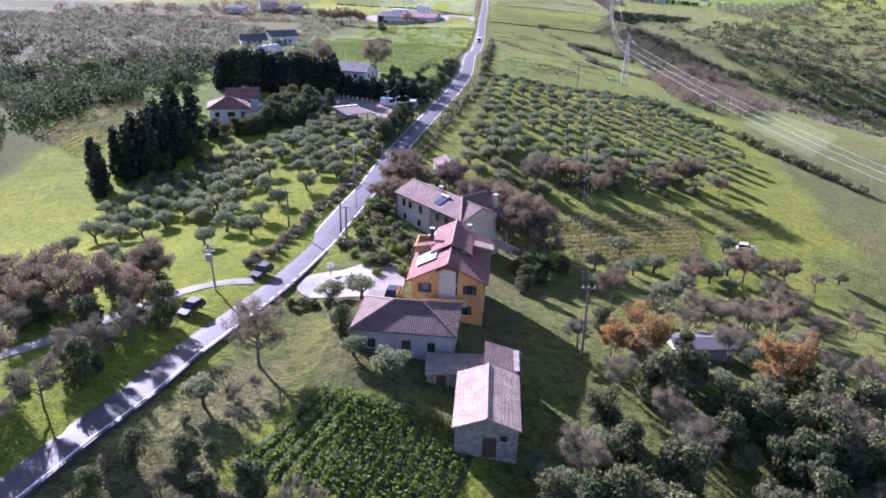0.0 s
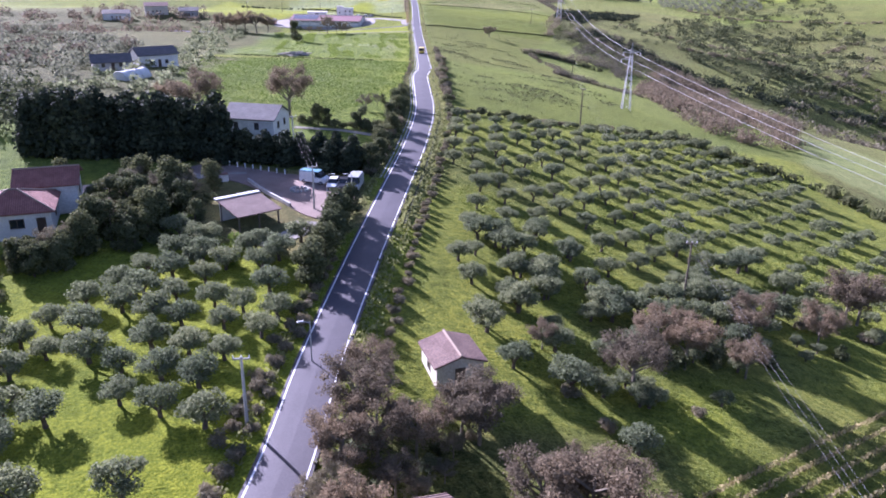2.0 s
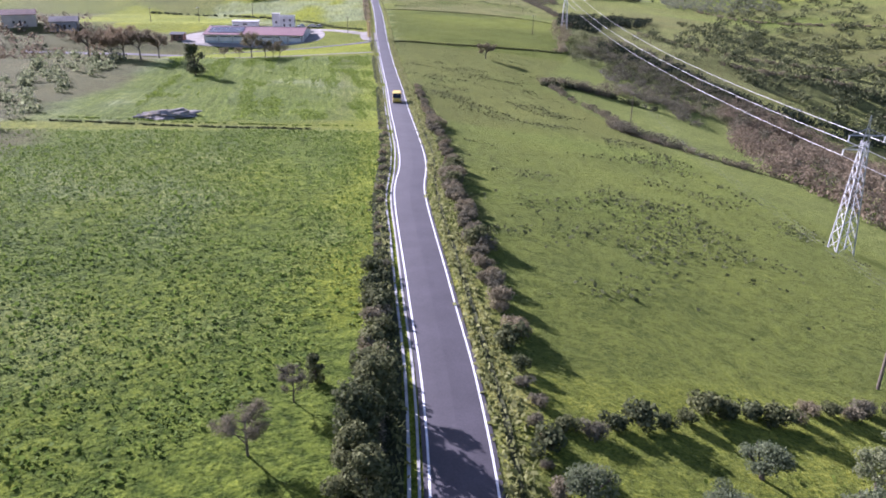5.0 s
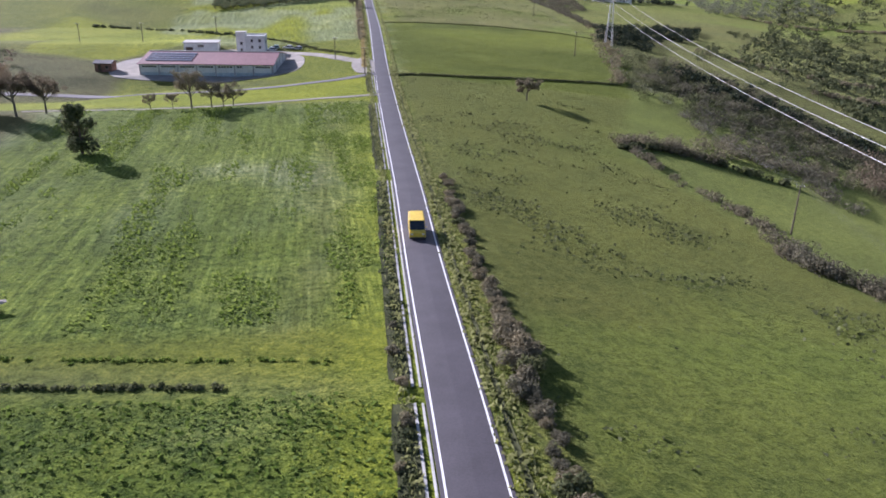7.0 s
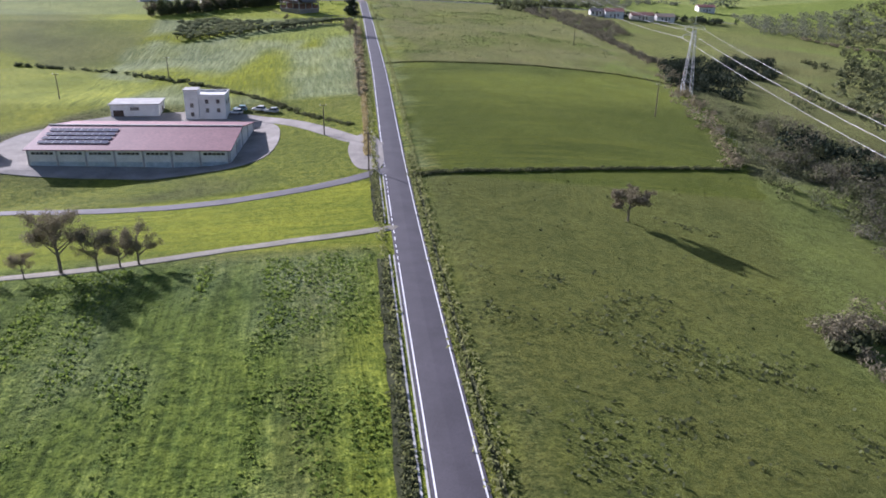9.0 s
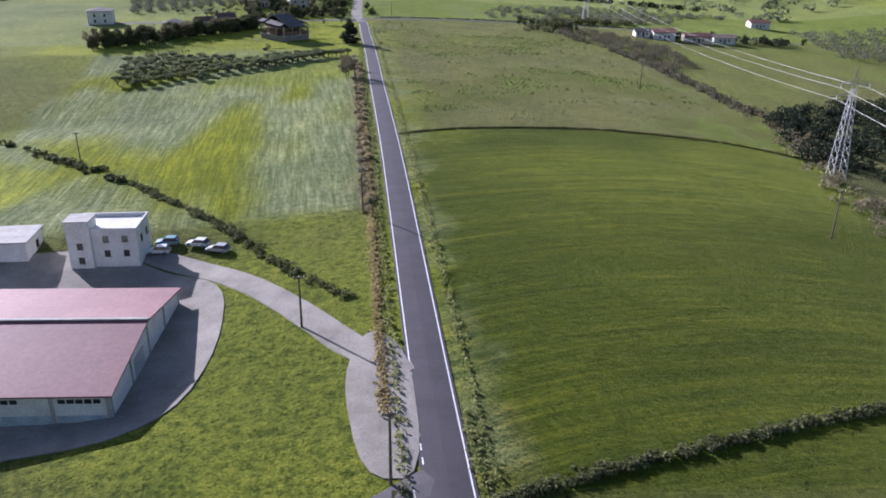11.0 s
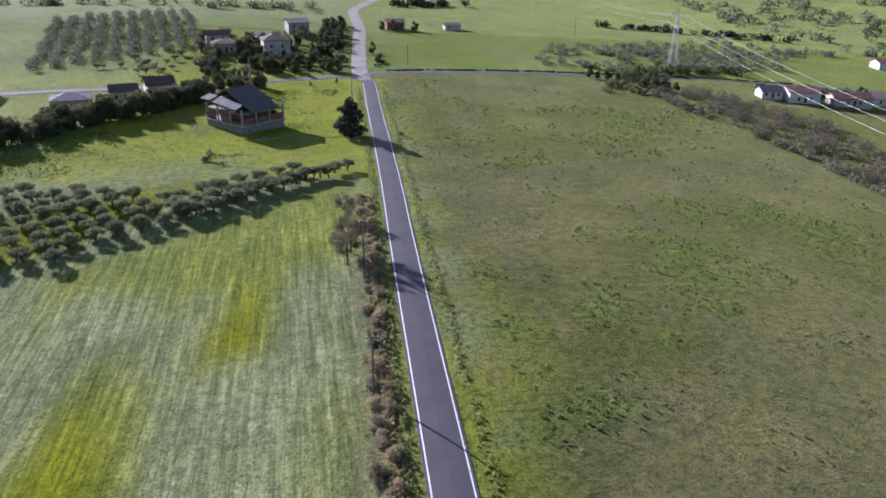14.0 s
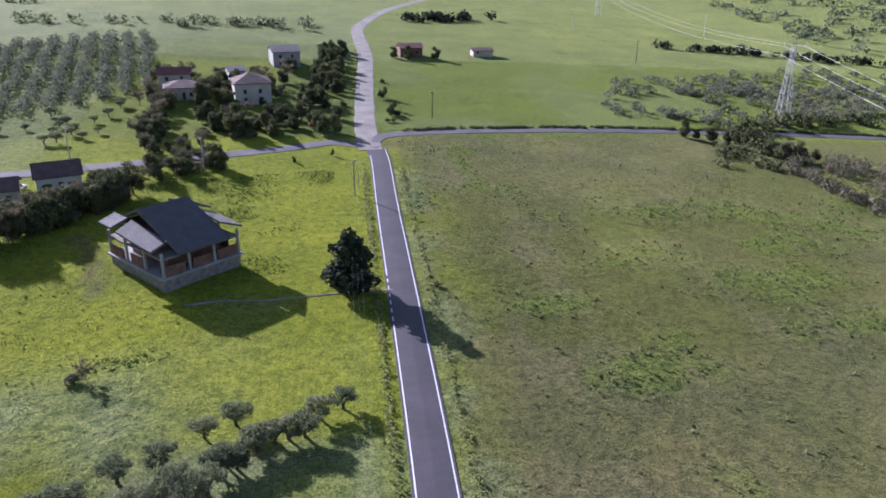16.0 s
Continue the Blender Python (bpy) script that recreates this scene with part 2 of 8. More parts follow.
# ---------- mesh helpers ----------
def link_mesh(name, verts, faces, mat, parent=None, label="", uvs=None, smooth=False):
    me = bpy.data.meshes.new(name)
    me.from_pydata(verts, [], faces)
    if mat:
        for mm in mat if isinstance(mat, (list, tuple)) else (mat,):
            me.materials.append(mm)
    if uvs is not None:
        layer = me.uv_layers.new(name="UVMap")
        layer.data.foreach_set("uv", np.asarray(uvs, dtype=np.float32).ravel())
    if smooth:
        me.polygons.foreach_set("use_smooth", np.ones(len(me.polygons), dtype=bool))
    me.update()
    ob = new(name, me)
    if parent is not None:
        ob.parent = parent
    if label:
        tagged(ob, label)
    return ob


def part(name, bm, mat, parent, label="", at=None):
    me = bpy.data.meshes.new(name)
    bm.to_mesh(me)
    bm.free()
    me.materials.append(mat)
    ob = new(name, me)
    ob.parent = parent
    if at is not None:
        ob.matrix_local = at
    if label:
        tagged(ob, label)
    return ob


def stand(x, y, z, yaw):
    """Pose of a building of the plan, slid and shrunk towards the first camera on the climbing land near the start."""
    k = float(nearness(x, y))
    return pose(x * k, y * k, EYE - k * (EYE - z), 0, 0, yaw) @ Matrix.Diagonal((k, k, k, 1))


def thing(name, m, label, category, group="", kind=""):
    ob = new(name)
    ob.empty_display_size = 0.3
    ob.matrix_world = m
    return tagged(ob, label, category, group, kind)


def box(bm, x0, y0, z0, x1, y1, z1, bevel=0.0):
    """A box with its corners taken off a little where asked."""
    r = bmesh.ops.create_cube(bm, size=1, matrix=Matrix.Translation(((x0 + x1) / 2, (y0 + y1) / 2, (z0 + z1) / 2)) @ Matrix.Diagonal((x1 - x0, y1 - y0, z1 - z0, 1)))
    if bevel:
        es = list({e for v in r["verts"] for e in v.link_edges})
        bmesh.ops.bevel(bm, geom=es, offset=bevel, segments=1, affect="EDGES")
    return bm


def boxes(*rows, bevel=0.0):
    bm = bmesh.new()
    for r in rows:
        box(bm, *r, bevel=bevel)
    return bm


def stick(bm, a, b, ra, rb, n=6):
    a, b = Vector(a), Vector(b)
    d = b - a
    m = Matrix.Translation((a + b) / 2) @ d.to_track_quat("Z", "Y").to_matrix().to_4x4()
    bmesh.ops.create_cone(bm, cap_ends=True, segments=n, radius1=ra, radius2=rb, depth=d.length, matrix=m)
    return bm


def sticks(*rows, n=6):
    bm = bmesh.new()
    for r in rows:
        stick(bm, *r, n=n)
    return bm


# ---------- lie of the land ----------
PY = (-200, 0, 70, 150, 205, 261, 300, 347, 414, 454, 527, 645, 725, 815, 1000, 1400)
PZ = (-1.5, 0, 1.6, 2.9, 3.7, 2.3, -0.6, -3.5, -4.5, -3.2, -2.3, -1.8, -0.5, 3, 7, 15)
RXY = (0, 100, 210, 350, 700)
RXX = (-61, -16, 6, 20, 37)


def nearness(x, y):
    """Near the start the land climbs; this factor slides the plan along the first camera's rays to keep its view; 1
    from the farmhouse on.
    """
    by_road = np.interp(y, (50, 62, 74, 90), (0.83, 0.87, 0.93, 1.0))
    by_houses = np.interp(y, (60, 68, 78, 87, 96), (0.80, 0.81, 0.86, 0.93, 1.0))
    k = np.clip((np.asarray(x, float) + 14) / 6, 0, 1)
    return by_road * (1 - k) + by_houses * k


def site(x, y):
    """Where a spot of the plan stands on the land, slid along the first camera's rays."""
    k = float(nearness(x, y))
    return x * k, y * k


def sited(points):
    return [site(x, y) for x, y in points]


def ground_z(x, y):
    """Height of the land: a spur that climbs towards the start, raised along the first camera's rays, then the gentle
    fields along the road.
    """
    x, y = np.asarray(x, float), np.asarray(y, float)
    k = np.ones(np.broadcast(x, y).shape)
    for _ in range(16):
        k = nearness(x / k, y / k)
    return EYE - k * (EYE - lower_land(x / k, y / k))


def lower_land(x, y):
    """The road's ridge, the valley to the right, the gentle fields to the left."""
    x, y = np.asarray(x, float), np.asarray(y, float)
    p = sum(np.interp(y + d, PY, PZ) for d in (-30, -15, 0, 15, 30)) / 5
    s = x - np.interp(y, RXY, RXX)
    k = np.interp(y, (300, 360, 430, 480, 600, 800), (0.165, 0.165, 0.10, 0.055, 0.03, 0.03))
    c = np.interp(y, (200, 350, 600, 700, 900), (0, 0.0003, 0.0003, 0.00015, 0.0001))
    f = np.maximum(0, s - 5)
    g = np.minimum(f, 240)
    right = k * g + c * g * g - 0.06 * np.maximum(0, f - 240)
    kl = np.interp(y, (60, 100, 150, 250, 390, 420, 450, 475, 492, 560, 620, 760, 815, 1000),
                   (-0.12, -0.12, -0.025, 0.025, 0.015, -0.05, -0.13, -0.12, -0.055, -0.075, 0.025, 0.035, 0.065, 0.035))
    fl = np.maximum(0, -s - 5)
    left = kl * np.minimum(fl, np.interp(y, (425, 450, 490, 520), (70, 25, 25, 70)))
    mound = 0.8 * np.exp(-(((x + 3.6) * 0.79 + (y - 95.6) * 0.62) / 4.5) ** 2 - (((x + 3.6) * 0.62 - (y - 95.6) * 0.79) / 8.0) ** 2)
    return p - right + left + mound - 4 * np.exp(-((x - 215) / 75) ** 2 - ((y - 430) / 110) ** 2)


def gz(x, y):
    return float(ground_z(x, y))


def smooth_line(points, step=2.0):
    """A smooth line through a few points, sampled evenly."""
    pts = [Vector((x, y, 0)) for x, y in points]
    ext = [pts[0] * 2 - pts[1]] + pts + [pts[-1] * 2 - pts[-2]]
    out = []
    for i in range(1, len(ext) - 2):
        n = max(1, int((ext[i + 1] - ext[i]).length / step))
        for j in range(n):
            t = j / n
            a, b, c, d = ext[i - 1:i + 3]
            out.append(0.5 * ((2 * b) + (c - a) * t + (2 * a - 5 * b + 4 * c - d) * t * t + (3 * b - a - 3 * c + d) * t ** 3))
    out.append(pts[-1])
    return out


def ribbon(name, points, offs, mat, parent=None, label="", step=2.0, lift=0.0, gaps=None, jitter=0.0, follow=False):
    """A strip on the land along a line; offs: (across, height) from its left edge to its right one."""
    line = smooth_line(points, step)
    vs, fs, uv = [], [], []
    run = 0.0
    for i, p in enumerate(line):
        a, b = line[max(0, i - 1)], line[min(len(line) - 1, i + 1)]
        d = (b - a).normalized()
        nrm = Vector((d.y, -d.x, 0))
        base = gz(p.x, p.y)
        for j, (o, hgt) in enumerate(offs):
            w = jitter * noise.noise((p.x * 0.35 + j * 7, p.y * 0.35, j)) if jitter else 0
            q = p + nrm * (o + w)
            vs.append((q.x, q.y, (gz(q.x, q.y) if follow else base) + hgt + lift))
    n = len(offs)
    for i in range(len(line) - 1):
        if gaps and gaps(line[i], i):
            continue
        for j in range(n - 1):
            fs.append((i * n + j, i * n + j + 1, (i + 1) * n + j + 1, (i + 1) * n + j))
    return link_mesh(name, vs, fs, mat, parent, label)


def inside(poly, x, y):
    """Which of the points x, y lie in the polygon."""
    x, y = np.asarray(x, float), np.asarray(y, float)
    hit = np.zeros(x.shape, bool)
    for (ax, ay), (bx, by) in zip(poly, poly[1:] + poly[:1]):
        if ay == by:
            continue
        cross = ((ay > y) != (by > y)) & (x < (bx - ax) * (y - ay) / (by - ay) + ax)
        hit ^= cross
    return hit


# ---------- ground ----------
ROAD = [(-75, -60), (-46, 5), (-29.4, 46), (-22.5, 64.6), (-17.2, 78.3), (-13.7, 90.3), (-10.2, 108.3), (-8.3, 121.6), (-5.2, 139), (-2.1, 155), (2.8, 180),
        (6.0, 200), (7.4, 213), (8.2, 227), (9.8, 252.5), (12.3, 270.5), (15.1, 311), (17.2, 340), (18.7, 365), (20.8, 402), (22.2, 426), (23.9, 453),
        (27.9, 514), (30.3, 556), (32.2, 590), (34.1, 621), (35.6, 651), (37.0, 681), (38.2, 703), (38.3, 712)]
GRAVEL = [(37.2, 712), (37.4, 727), (38.6, 745), (41.5, 780), (44.2, 812), (45.2, 850), (46.5, 876), (56, 915), (72, 960), (120, 1060)]


def axis(lo, hi, fine_lo, fine_hi, fine, grow=1.16):
    mid = list(np.arange(fine_lo, fine_hi + 0.01, fine))
    up, step = fine_hi, fine
    while up < hi:
        step *= grow
        up += step
        mid.append(up)
    down, step = fine_lo, fine
    while down > lo:
        step *= grow
        down -= step
        mid.insert(0, down)
    return np.array(mid)


GX, GY = axis(-2600, 2800, -72, 120, 1.6, 1.1), axis(-500, 3400, 30, 860, 1.6, 1.1)
gxx, gyy = np.meshgrid(GX, GY)
gxf, gyf = gxx.ravel(), gyy.ravel()
pull = np.ones(len(gxf))
for _ in range(16):
    pull = nearness(gxf / pull, gyf / pull)
plan_x, plan_y = gxf / pull, gyf / pull
road_x = np.interp(plan_y, [p[1] for p in ROAD] + [p[1] for p in GRAVEL[1:]], [p[0] for p in ROAD] + [p[0] for p in GRAVEL[1:]])
side = plan_x - road_x
lumps = np.array([noise.fractal((x * 0.03, y * 0.03, 0.3), 1.0, 2.0, 4) for x, y in zip(plan_x, plan_y)])
lumps2 = np.array([noise.fractal((x * 0.11, y * 0.11, 4.3), 0.9, 2.0, 3) for x, y in zip(plan_x, plan_y)])
swirl = np.array([noise.noise((x * 0.012, y * 0.02, 9.1)) for x, y in zip(plan_x, plan_y)])
away = np.clip((np.abs(side) - 4) / 12, 0, 1)
gzf = ground_z(gxf, gyf) + away * (0.22 * lumps + 0.1 * lumps2) - 0.05
far_hill = np.clip((np.hypot(gxf - 20, gyf - 560) - 520) / 900, 0, 1)
gzf += far_hill * 14 * np.abs(lumps) * 1.5

# base colours of the fields; some also carry glare, haze or shade
C_LUSH, C_MEADOW, C_DULL, C_BROWN = (0.215, 0.25, 0.026), (0.125, 0.172, 0.030), (0.125, 0.135, 0.042), (0.14, 0.135, 0.06)
C_PALE, C_SCRUB, C_GREEN, C_EARTH, C_GOLD = (0.228, 0.26, 0.135), (0.10, 0.095, 0.05), (0.043, 0.066, 0.004), (0.17, 0.14, 0.085), (0.19, 0.215, 0.003)
C_PASTURE, C_CROPS = (0.093, 0.102, 0.026), (0.12, 0.165, 0.028)
field = np.tile(np.array(C_SCRUB), (len(plan_x), 1))
clump = np.full(len(plan_x), 0.45)


def lay(mask, colour, rough=0.4, amount=None):
    a = np.where(mask, 1.0 if amount is None else amount, 0.0)[:, None]
    field[:] = field * (1 - a) + np.array(colour) * a
    clump[:] = clump * (1 - a[:, 0]) + rough * a[:, 0]


warp = 2.2 * lumps
wx, wy = plan_x + warp, plan_y + warp * 0.7
bent = side + np.where(np.abs(side) > 8, 3.5 * lumps + 1.5 * lumps2, 0)
band = lambda lo, hi, a, b: (wy > lo) & (wy < hi) & (bent > a) & (bent < b)
streak = np.array([noise.fractal((x * 0.3, y * 0.022, 2.2), 0.9, 2.0, 3) for x, y in zip(plan_x, plan_y)])


def soft(poly, dx, dy, n=14):
    """How far a place lies inside an outline, with a wide, streaked edge."""
    r = np.random.RandomState(5)
    a = np.zeros(len(plan_x))
    for k in range(n):
        a += inside(poly, plan_x + dx * (r.normal() * 0.7 + streak), plan_y + dy * (r.normal() * 0.7 + streak))
    return np.clip(a / n + 0.25 * streak * (a > 0) * (a < n), 0, 1)


def soften(times):
    """Lets neighbouring fields run into one another."""
    f = field.reshape(len(GY), len(GX), 3)
    for k in range(times):
        f[1:-1] = 0.25 * f[:-2] + 0.5 * f[1:-1] + 0.25 * f[2:]
        f[:, 1:-1] = 0.25 * f[:, :-2] + 0.5 * f[:, 1:-1] + 0.25 * f[:, 2:]


lay(wy > 640, C_MEADOW, 0.35, 0.8)
patches = np.clip(swirl * 3 + 0.2, 0, 1)
lay((wy > 560) & (np.abs(side) > 70), C_LUSH, 0.3, 0.65 * patches)
lay((side + 30 * swirl > 190) | (wy > 900), C_MEADOW, 0.4, 0.5 * np.clip(-swirl * 4 + 0.1, 0, 1))
rough_side = side + 26 * swirl + 9 * lumps
lay((side > 50) & (wy < 720), (0.115, 0.115, 0.048), 0.5, 0.75 * np.clip(swirl * 5 + 0.35 + lumps, 0, 1))
lay((rough_side > 105) & (wy < 720), C_EARTH, 0.6, 0.45 * np.clip(lumps * 2, 0, 1))
lay((rough_side > 130) & (wy < 720), C_PASTURE, 0.5, 0.55 * np.clip(np.sin((plan_x * 0.35 - plan_y) * 0.05 + 2 * lumps) * 2, 0, 1))
# ground under dark scrub; the shade of the bands is put into its colour
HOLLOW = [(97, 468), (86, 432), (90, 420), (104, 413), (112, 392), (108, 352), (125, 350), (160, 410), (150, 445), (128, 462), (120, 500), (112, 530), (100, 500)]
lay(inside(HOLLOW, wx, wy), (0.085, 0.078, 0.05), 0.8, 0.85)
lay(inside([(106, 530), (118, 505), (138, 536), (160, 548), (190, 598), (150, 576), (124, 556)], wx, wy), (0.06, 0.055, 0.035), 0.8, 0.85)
lay(inside([(150, 545), (190, 546), (260, 628), (300, 660), (213, 630), (160, 585)], wx, wy), (0.13, 0.11, 0.05), 0.6, 0.75 * np.clip(0.6 + np.sin((plan_y - 0.6 * plan_x) * 0.22 + 2 * lumps), 0, 1))
lay(inside([(120, 480), (160, 450), (260, 500), (330, 620), (260, 628), (188, 545), (140, 530)], wx, wy), (0.105, 0.1, 0.045), 0.6, 0.6)
LOWER = [(-14, 590), (0, 600), (10, 607), (24, 622), (29, 614), (27, 592), (12, 580), (-8, 582)]
UPPER = [(-34, 630), (-10, 632), (1, 636), (12, 635), (17, 628), (4, 620), (-6, 622), (-28, 621)]
# to the left of the road
lay(band(40, 146, -75, 0), C_LUSH, 0.25)
lay(band(40, 70, -75, 0), C_MEADOW, 0.4, 0.5)
lay(band(40, 80, 0, 12), C_LUSH, 0.4, 0.55)
lay(band(110, 190, -130, -62), C_PASTURE, 0.2)
lay(band(146, 200, -80, 0), C_MEADOW, 0.5)
lay(band(200, 292, -52, 0), C_CROPS, 0.9)
lay(band(200, 292, -52, 0), C_LUSH, 0.6, 0.4 * np.clip(lumps * 2 + streak, 0, 1))
lay(band(291, 300, -62, 0), C_LUSH, 0.5, 0.7)
lay(band(285, 300, -62, -3), (0.2, 0.2, 0.1), 0.4, 0.8 * np.exp(-((plan_y - 293.4 + (plan_x + 8) * 0.19) / 0.8) ** 2))
lay(band(299, 401, -60, 0), C_MEADOW, 0.75)
lay(band(299, 401, -60, 0), C_CROPS, 0.75, 0.6 * np.clip(0.5 + 1.6 * streak, 0, 1))
# whitish patches: sun glints off waxy leaves, put into the colour
lay(band(299, 401, -60, -6), C_PALE, 0.8, 0.55 * np.clip(lumps * 1.5 + streak * 2, 0, 1))
lay(band(299, 398, -60, -5), (0.25, 0.28, 0.17), 0.7, 0.75 * np.clip(lumps * 2.2 + lumps2 * 1.8 + streak - 0.55, 0, 1))
lay(band(215, 290, -50, -5), C_PALE, 0.8, 0.5 * np.clip(lumps * 2 + lumps2 * 2 - 0.5, 0, 1))
lay(band(222, 398, -7.2, -4.2), C_LUSH, 0.3, 0.75)
lay(band(299, 398, -34, -5), C_EARTH, 0.5, 0.6 * np.exp(-((side + 10.5 + 1.2 * lumps2) / 0.7) ** 2))
lay(band(402, 428, -120, 0), C_LUSH, 0.2)
lay(band(428, 490, -62, 0), C_DULL, 0.7)
lay(band(428, 490, -62, 0), C_LUSH, 0.7, 0.6 * np.clip(0.5 + lumps * 1.5 + lumps2, 0, 1))
lay(band(488, 640, -75, 0), C_PALE, 0.35)
wide = 5 * lumps + 2.5 * lumps2
gold = np.maximum(soft([(-45, 548), (-24, 544), (-12, 524), (-7.6, 543), (-4.8, 567), (3.7, 562), (6.4, 527), (3.3, 516), (6.9, 486), (1.2, 486), (-14, 508), (-32, 528)], 2.2, 8), soft([(9, 575), (16, 590), (15, 566), (7, 564)], 1.5, 4))
gold = np.maximum(gold, soft([(-60, 588), (-28, 584), (20, 632), (26, 640), (-40, 598)], 1.5, 4))
lay(band(488, 640, -75, -5), C_GOLD, 0.25, np.clip(1.25 * gold - 0.1, 0, 1))
lay(band(488, 640, -75, -6), C_GOLD, 0.25, 0.4 * np.clip(lumps * 1.2 + swirl * 1.5 + streak, 0, 1))
lay(inside([(-84, 583), (-26, 518), (-31, 490), (-47, 471), (-110, 500)], plan_x, plan_y), (0.27, 0.3, 0.02), 0.2, 0.85)
lay(band(488, 640, -6.5, 0), C_EARTH, 0.6, 0.6 * np.clip((614 - plan_y) / 10, 0, 1))
lay(band(500, 700, -260, -75), C_LUSH, 0.3, 0.8 * np.clip(-swirl * 4 + 0.5, 0, 1))
lay(band(488, 640, -80, -5), C_LUSH, 0.3, 0.8 * soft(LOWER, 2, 5))
lay(band(622, 722, -95, 0), (0.265, 0.295, 0.02), 0.35, 0.85)
lay(band(600, 722, -95, -5), C_PALE, 0.7, 0.75 * soft(UPPER, 3, 4) * np.clip(0.7 + lumps + streak, 0, 1))
lay(band(626, 650, -60, -12), C_PALE, 0.6, 0.7 * np.clip(lumps * 3 + 0.3, 0, 1))
lay(band(610, 648, -60, -8), C_PALE, 0.9, 0.75 * soft([(-14, 628), (2, 637), (16, 644), (19, 642), (20, 630), (10, 622), (-4, 618), (-14, 622)], 2, 3) * np.clip(0.75 + lumps, 0, 1))
lay(band(722, 800, -110, -22), C_LUSH, 0.4, 0.6)
# far left fields paled: glare towards the sun and haze put into colour
lay(band(835, 1010, -260, 0), C_PALE, 0.3, 0.65)
lay((wy > 640) & (side < -60), C_PALE, 0.3, 0.5)
# to the right of the road
lay(band(40, 112, 0, 80), C_DULL, 0.7)
lay(band(94, 126, 26, 70), C_LUSH, 0.5, 0.6)
lay(band(114, 214, 0, 78), C_LUSH, 0.6, 0.7)
lay(band(114, 214, 0, 78), C_SCRUB, 0.6, 0.5 * np.clip(lumps * 2.5, 0, 1))
edge_r = np.interp(wy, (214, 300, 340, 378, 425, 470, 520, 560, 617, 694, 724), (58, 50, 48, 42, 60, 76, 84, 92, 88, 86, 86))
right = (side > 0) & (side < edge_r)
lay((side > 30) & (side + 9 * lumps < 100) & (wy > 214) & (wy < 440), C_MEADOW, 0.45, 0.6)
lay(right & (wy > 214) & (wy < 430), C_PASTURE, 0.4)
lay(right & (wy > 214) & (wy < 300), C_MEADOW, 0.5, 0.45)
lay(right & (wy > 250) & (wy < 420), C_MEADOW, 0.6, 0.5 * np.clip(lumps * 1.2 + swirl * 2, 0, 1))
soften(1)
arc = 535.5 - ((side - 38) / 34) ** 2 * 6.9
lay(right & (plan_y > 430) & (plan_y < arc), C_GREEN, 0.3)
# brighter towards the far end: glow of backlit grass put into the colour
lay(right & (plan_y > 430) & (plan_y < arc), C_LUSH, 0.25, 0.5 * np.clip((plan_y - 465) / 60, 0.2, 1) * np.clip(swirl * 3 + 0.6 + lumps, 0, 1))
lay(right & (plan_y > arc) & (wy < 722), C_BROWN, 0.4)
lay(right & (plan_y > arc) & (wy < 722), C_PASTURE, 0.4, 0.7 * np.clip(lumps * 1.6 + swirl * 2 + 0.25, 0, 1))
lay(right & (plan_y > arc) & (wy < 722), C_EARTH, 0.5, 0.4 * np.clip(lumps2 * 2 - lumps - 0.1, 0, 1))
lay(right & (plan_y > arc) & (wy < 722), C_MEADOW, 0.5, 0.6 * np.clip(lumps2 * 2.5 + lumps - 0.5, 0, 1))
fallow = (side > 2) & (side < edge_r) & (plan_y > arc) & (wy < 722)
lay(fallow, C_LUSH, 0.4, 0.55 * np.clip((11 + 5 * lumps - side) / 7, 0, 1))
lay(fallow, (0.19, 0.165, 0.10), 0.5, 0.55 * np.clip(lumps2 * 1.5 + streak * 1.5 - 0.15, 0, 1))
lay(fallow, C_CROPS, 0.5, 0.7 * np.clip(lumps2 * 3 + lumps * 2 - 1.1, 0, 1))
lay(band(726, 806, 0, 300), C_MEADOW, 0.2, 0.8)
# pale sheen on this grass, laid on as colour
lay(band(726, 806, 0, 90), C_PALE, 0.15, 0.35 * np.clip(lumps * 2 + 0.4, 0, 1))
lay(side > 5, C_LUSH, 0.3, 0.32 * soft([(68, 683), (80, 688), (72, 655), (62, 653)], 3, 7))
lay(band(806, 1000, 0, 330), C_LUSH, 0.25, 0.4)
# most distant fields paled again to carry the haze
lay((wy > 806) & (bent < 330), C_PALE, 0.25, 0.5)
lay((np.abs(side) < 4.0) & (plan_y < 712), C_LUSH, 0.5, 0.55)
lay((plan_y > 240) & (plan_y < 440) & (side > 1.5) & (side < 7), C_DULL, 0.8, 0.6)
lay((plan_y > 432) & (plan_y < 700) & (side > 1.5) & (side < 7.5), C_PALE, 0.8, 0.6 * np.clip(0.7 + 1.5 * lumps2 - np.maximum(0, side - 3.5) / 4, 0, 1))
lay((plan_y > 150) & (plan_y < 240) & (side > 1.5) & (side < 4.2), (0.24, 0.22, 0.1), 0.8, 0.6)
lay(inside([(121, 275), (123, 230), (92, 183), (85, 212)], plan_x, plan_y), C_PALE, 0.3, 0.6)
lay(wy > 500, C_EARTH, 0.5, 0.75 * soft([(-7.5, 673), (-5.2, 669), (-2.2, 659.5), (-0.6, 652), (0.8, 653), (-0.4, 660), (-3.4, 669), (-5.6, 673)], 0.3, 0.6))
lay(wy < 520, C_SCRUB, 0.5, np.where((plan_x < -72) & (plan_y > 190), 0.6, 0.0))
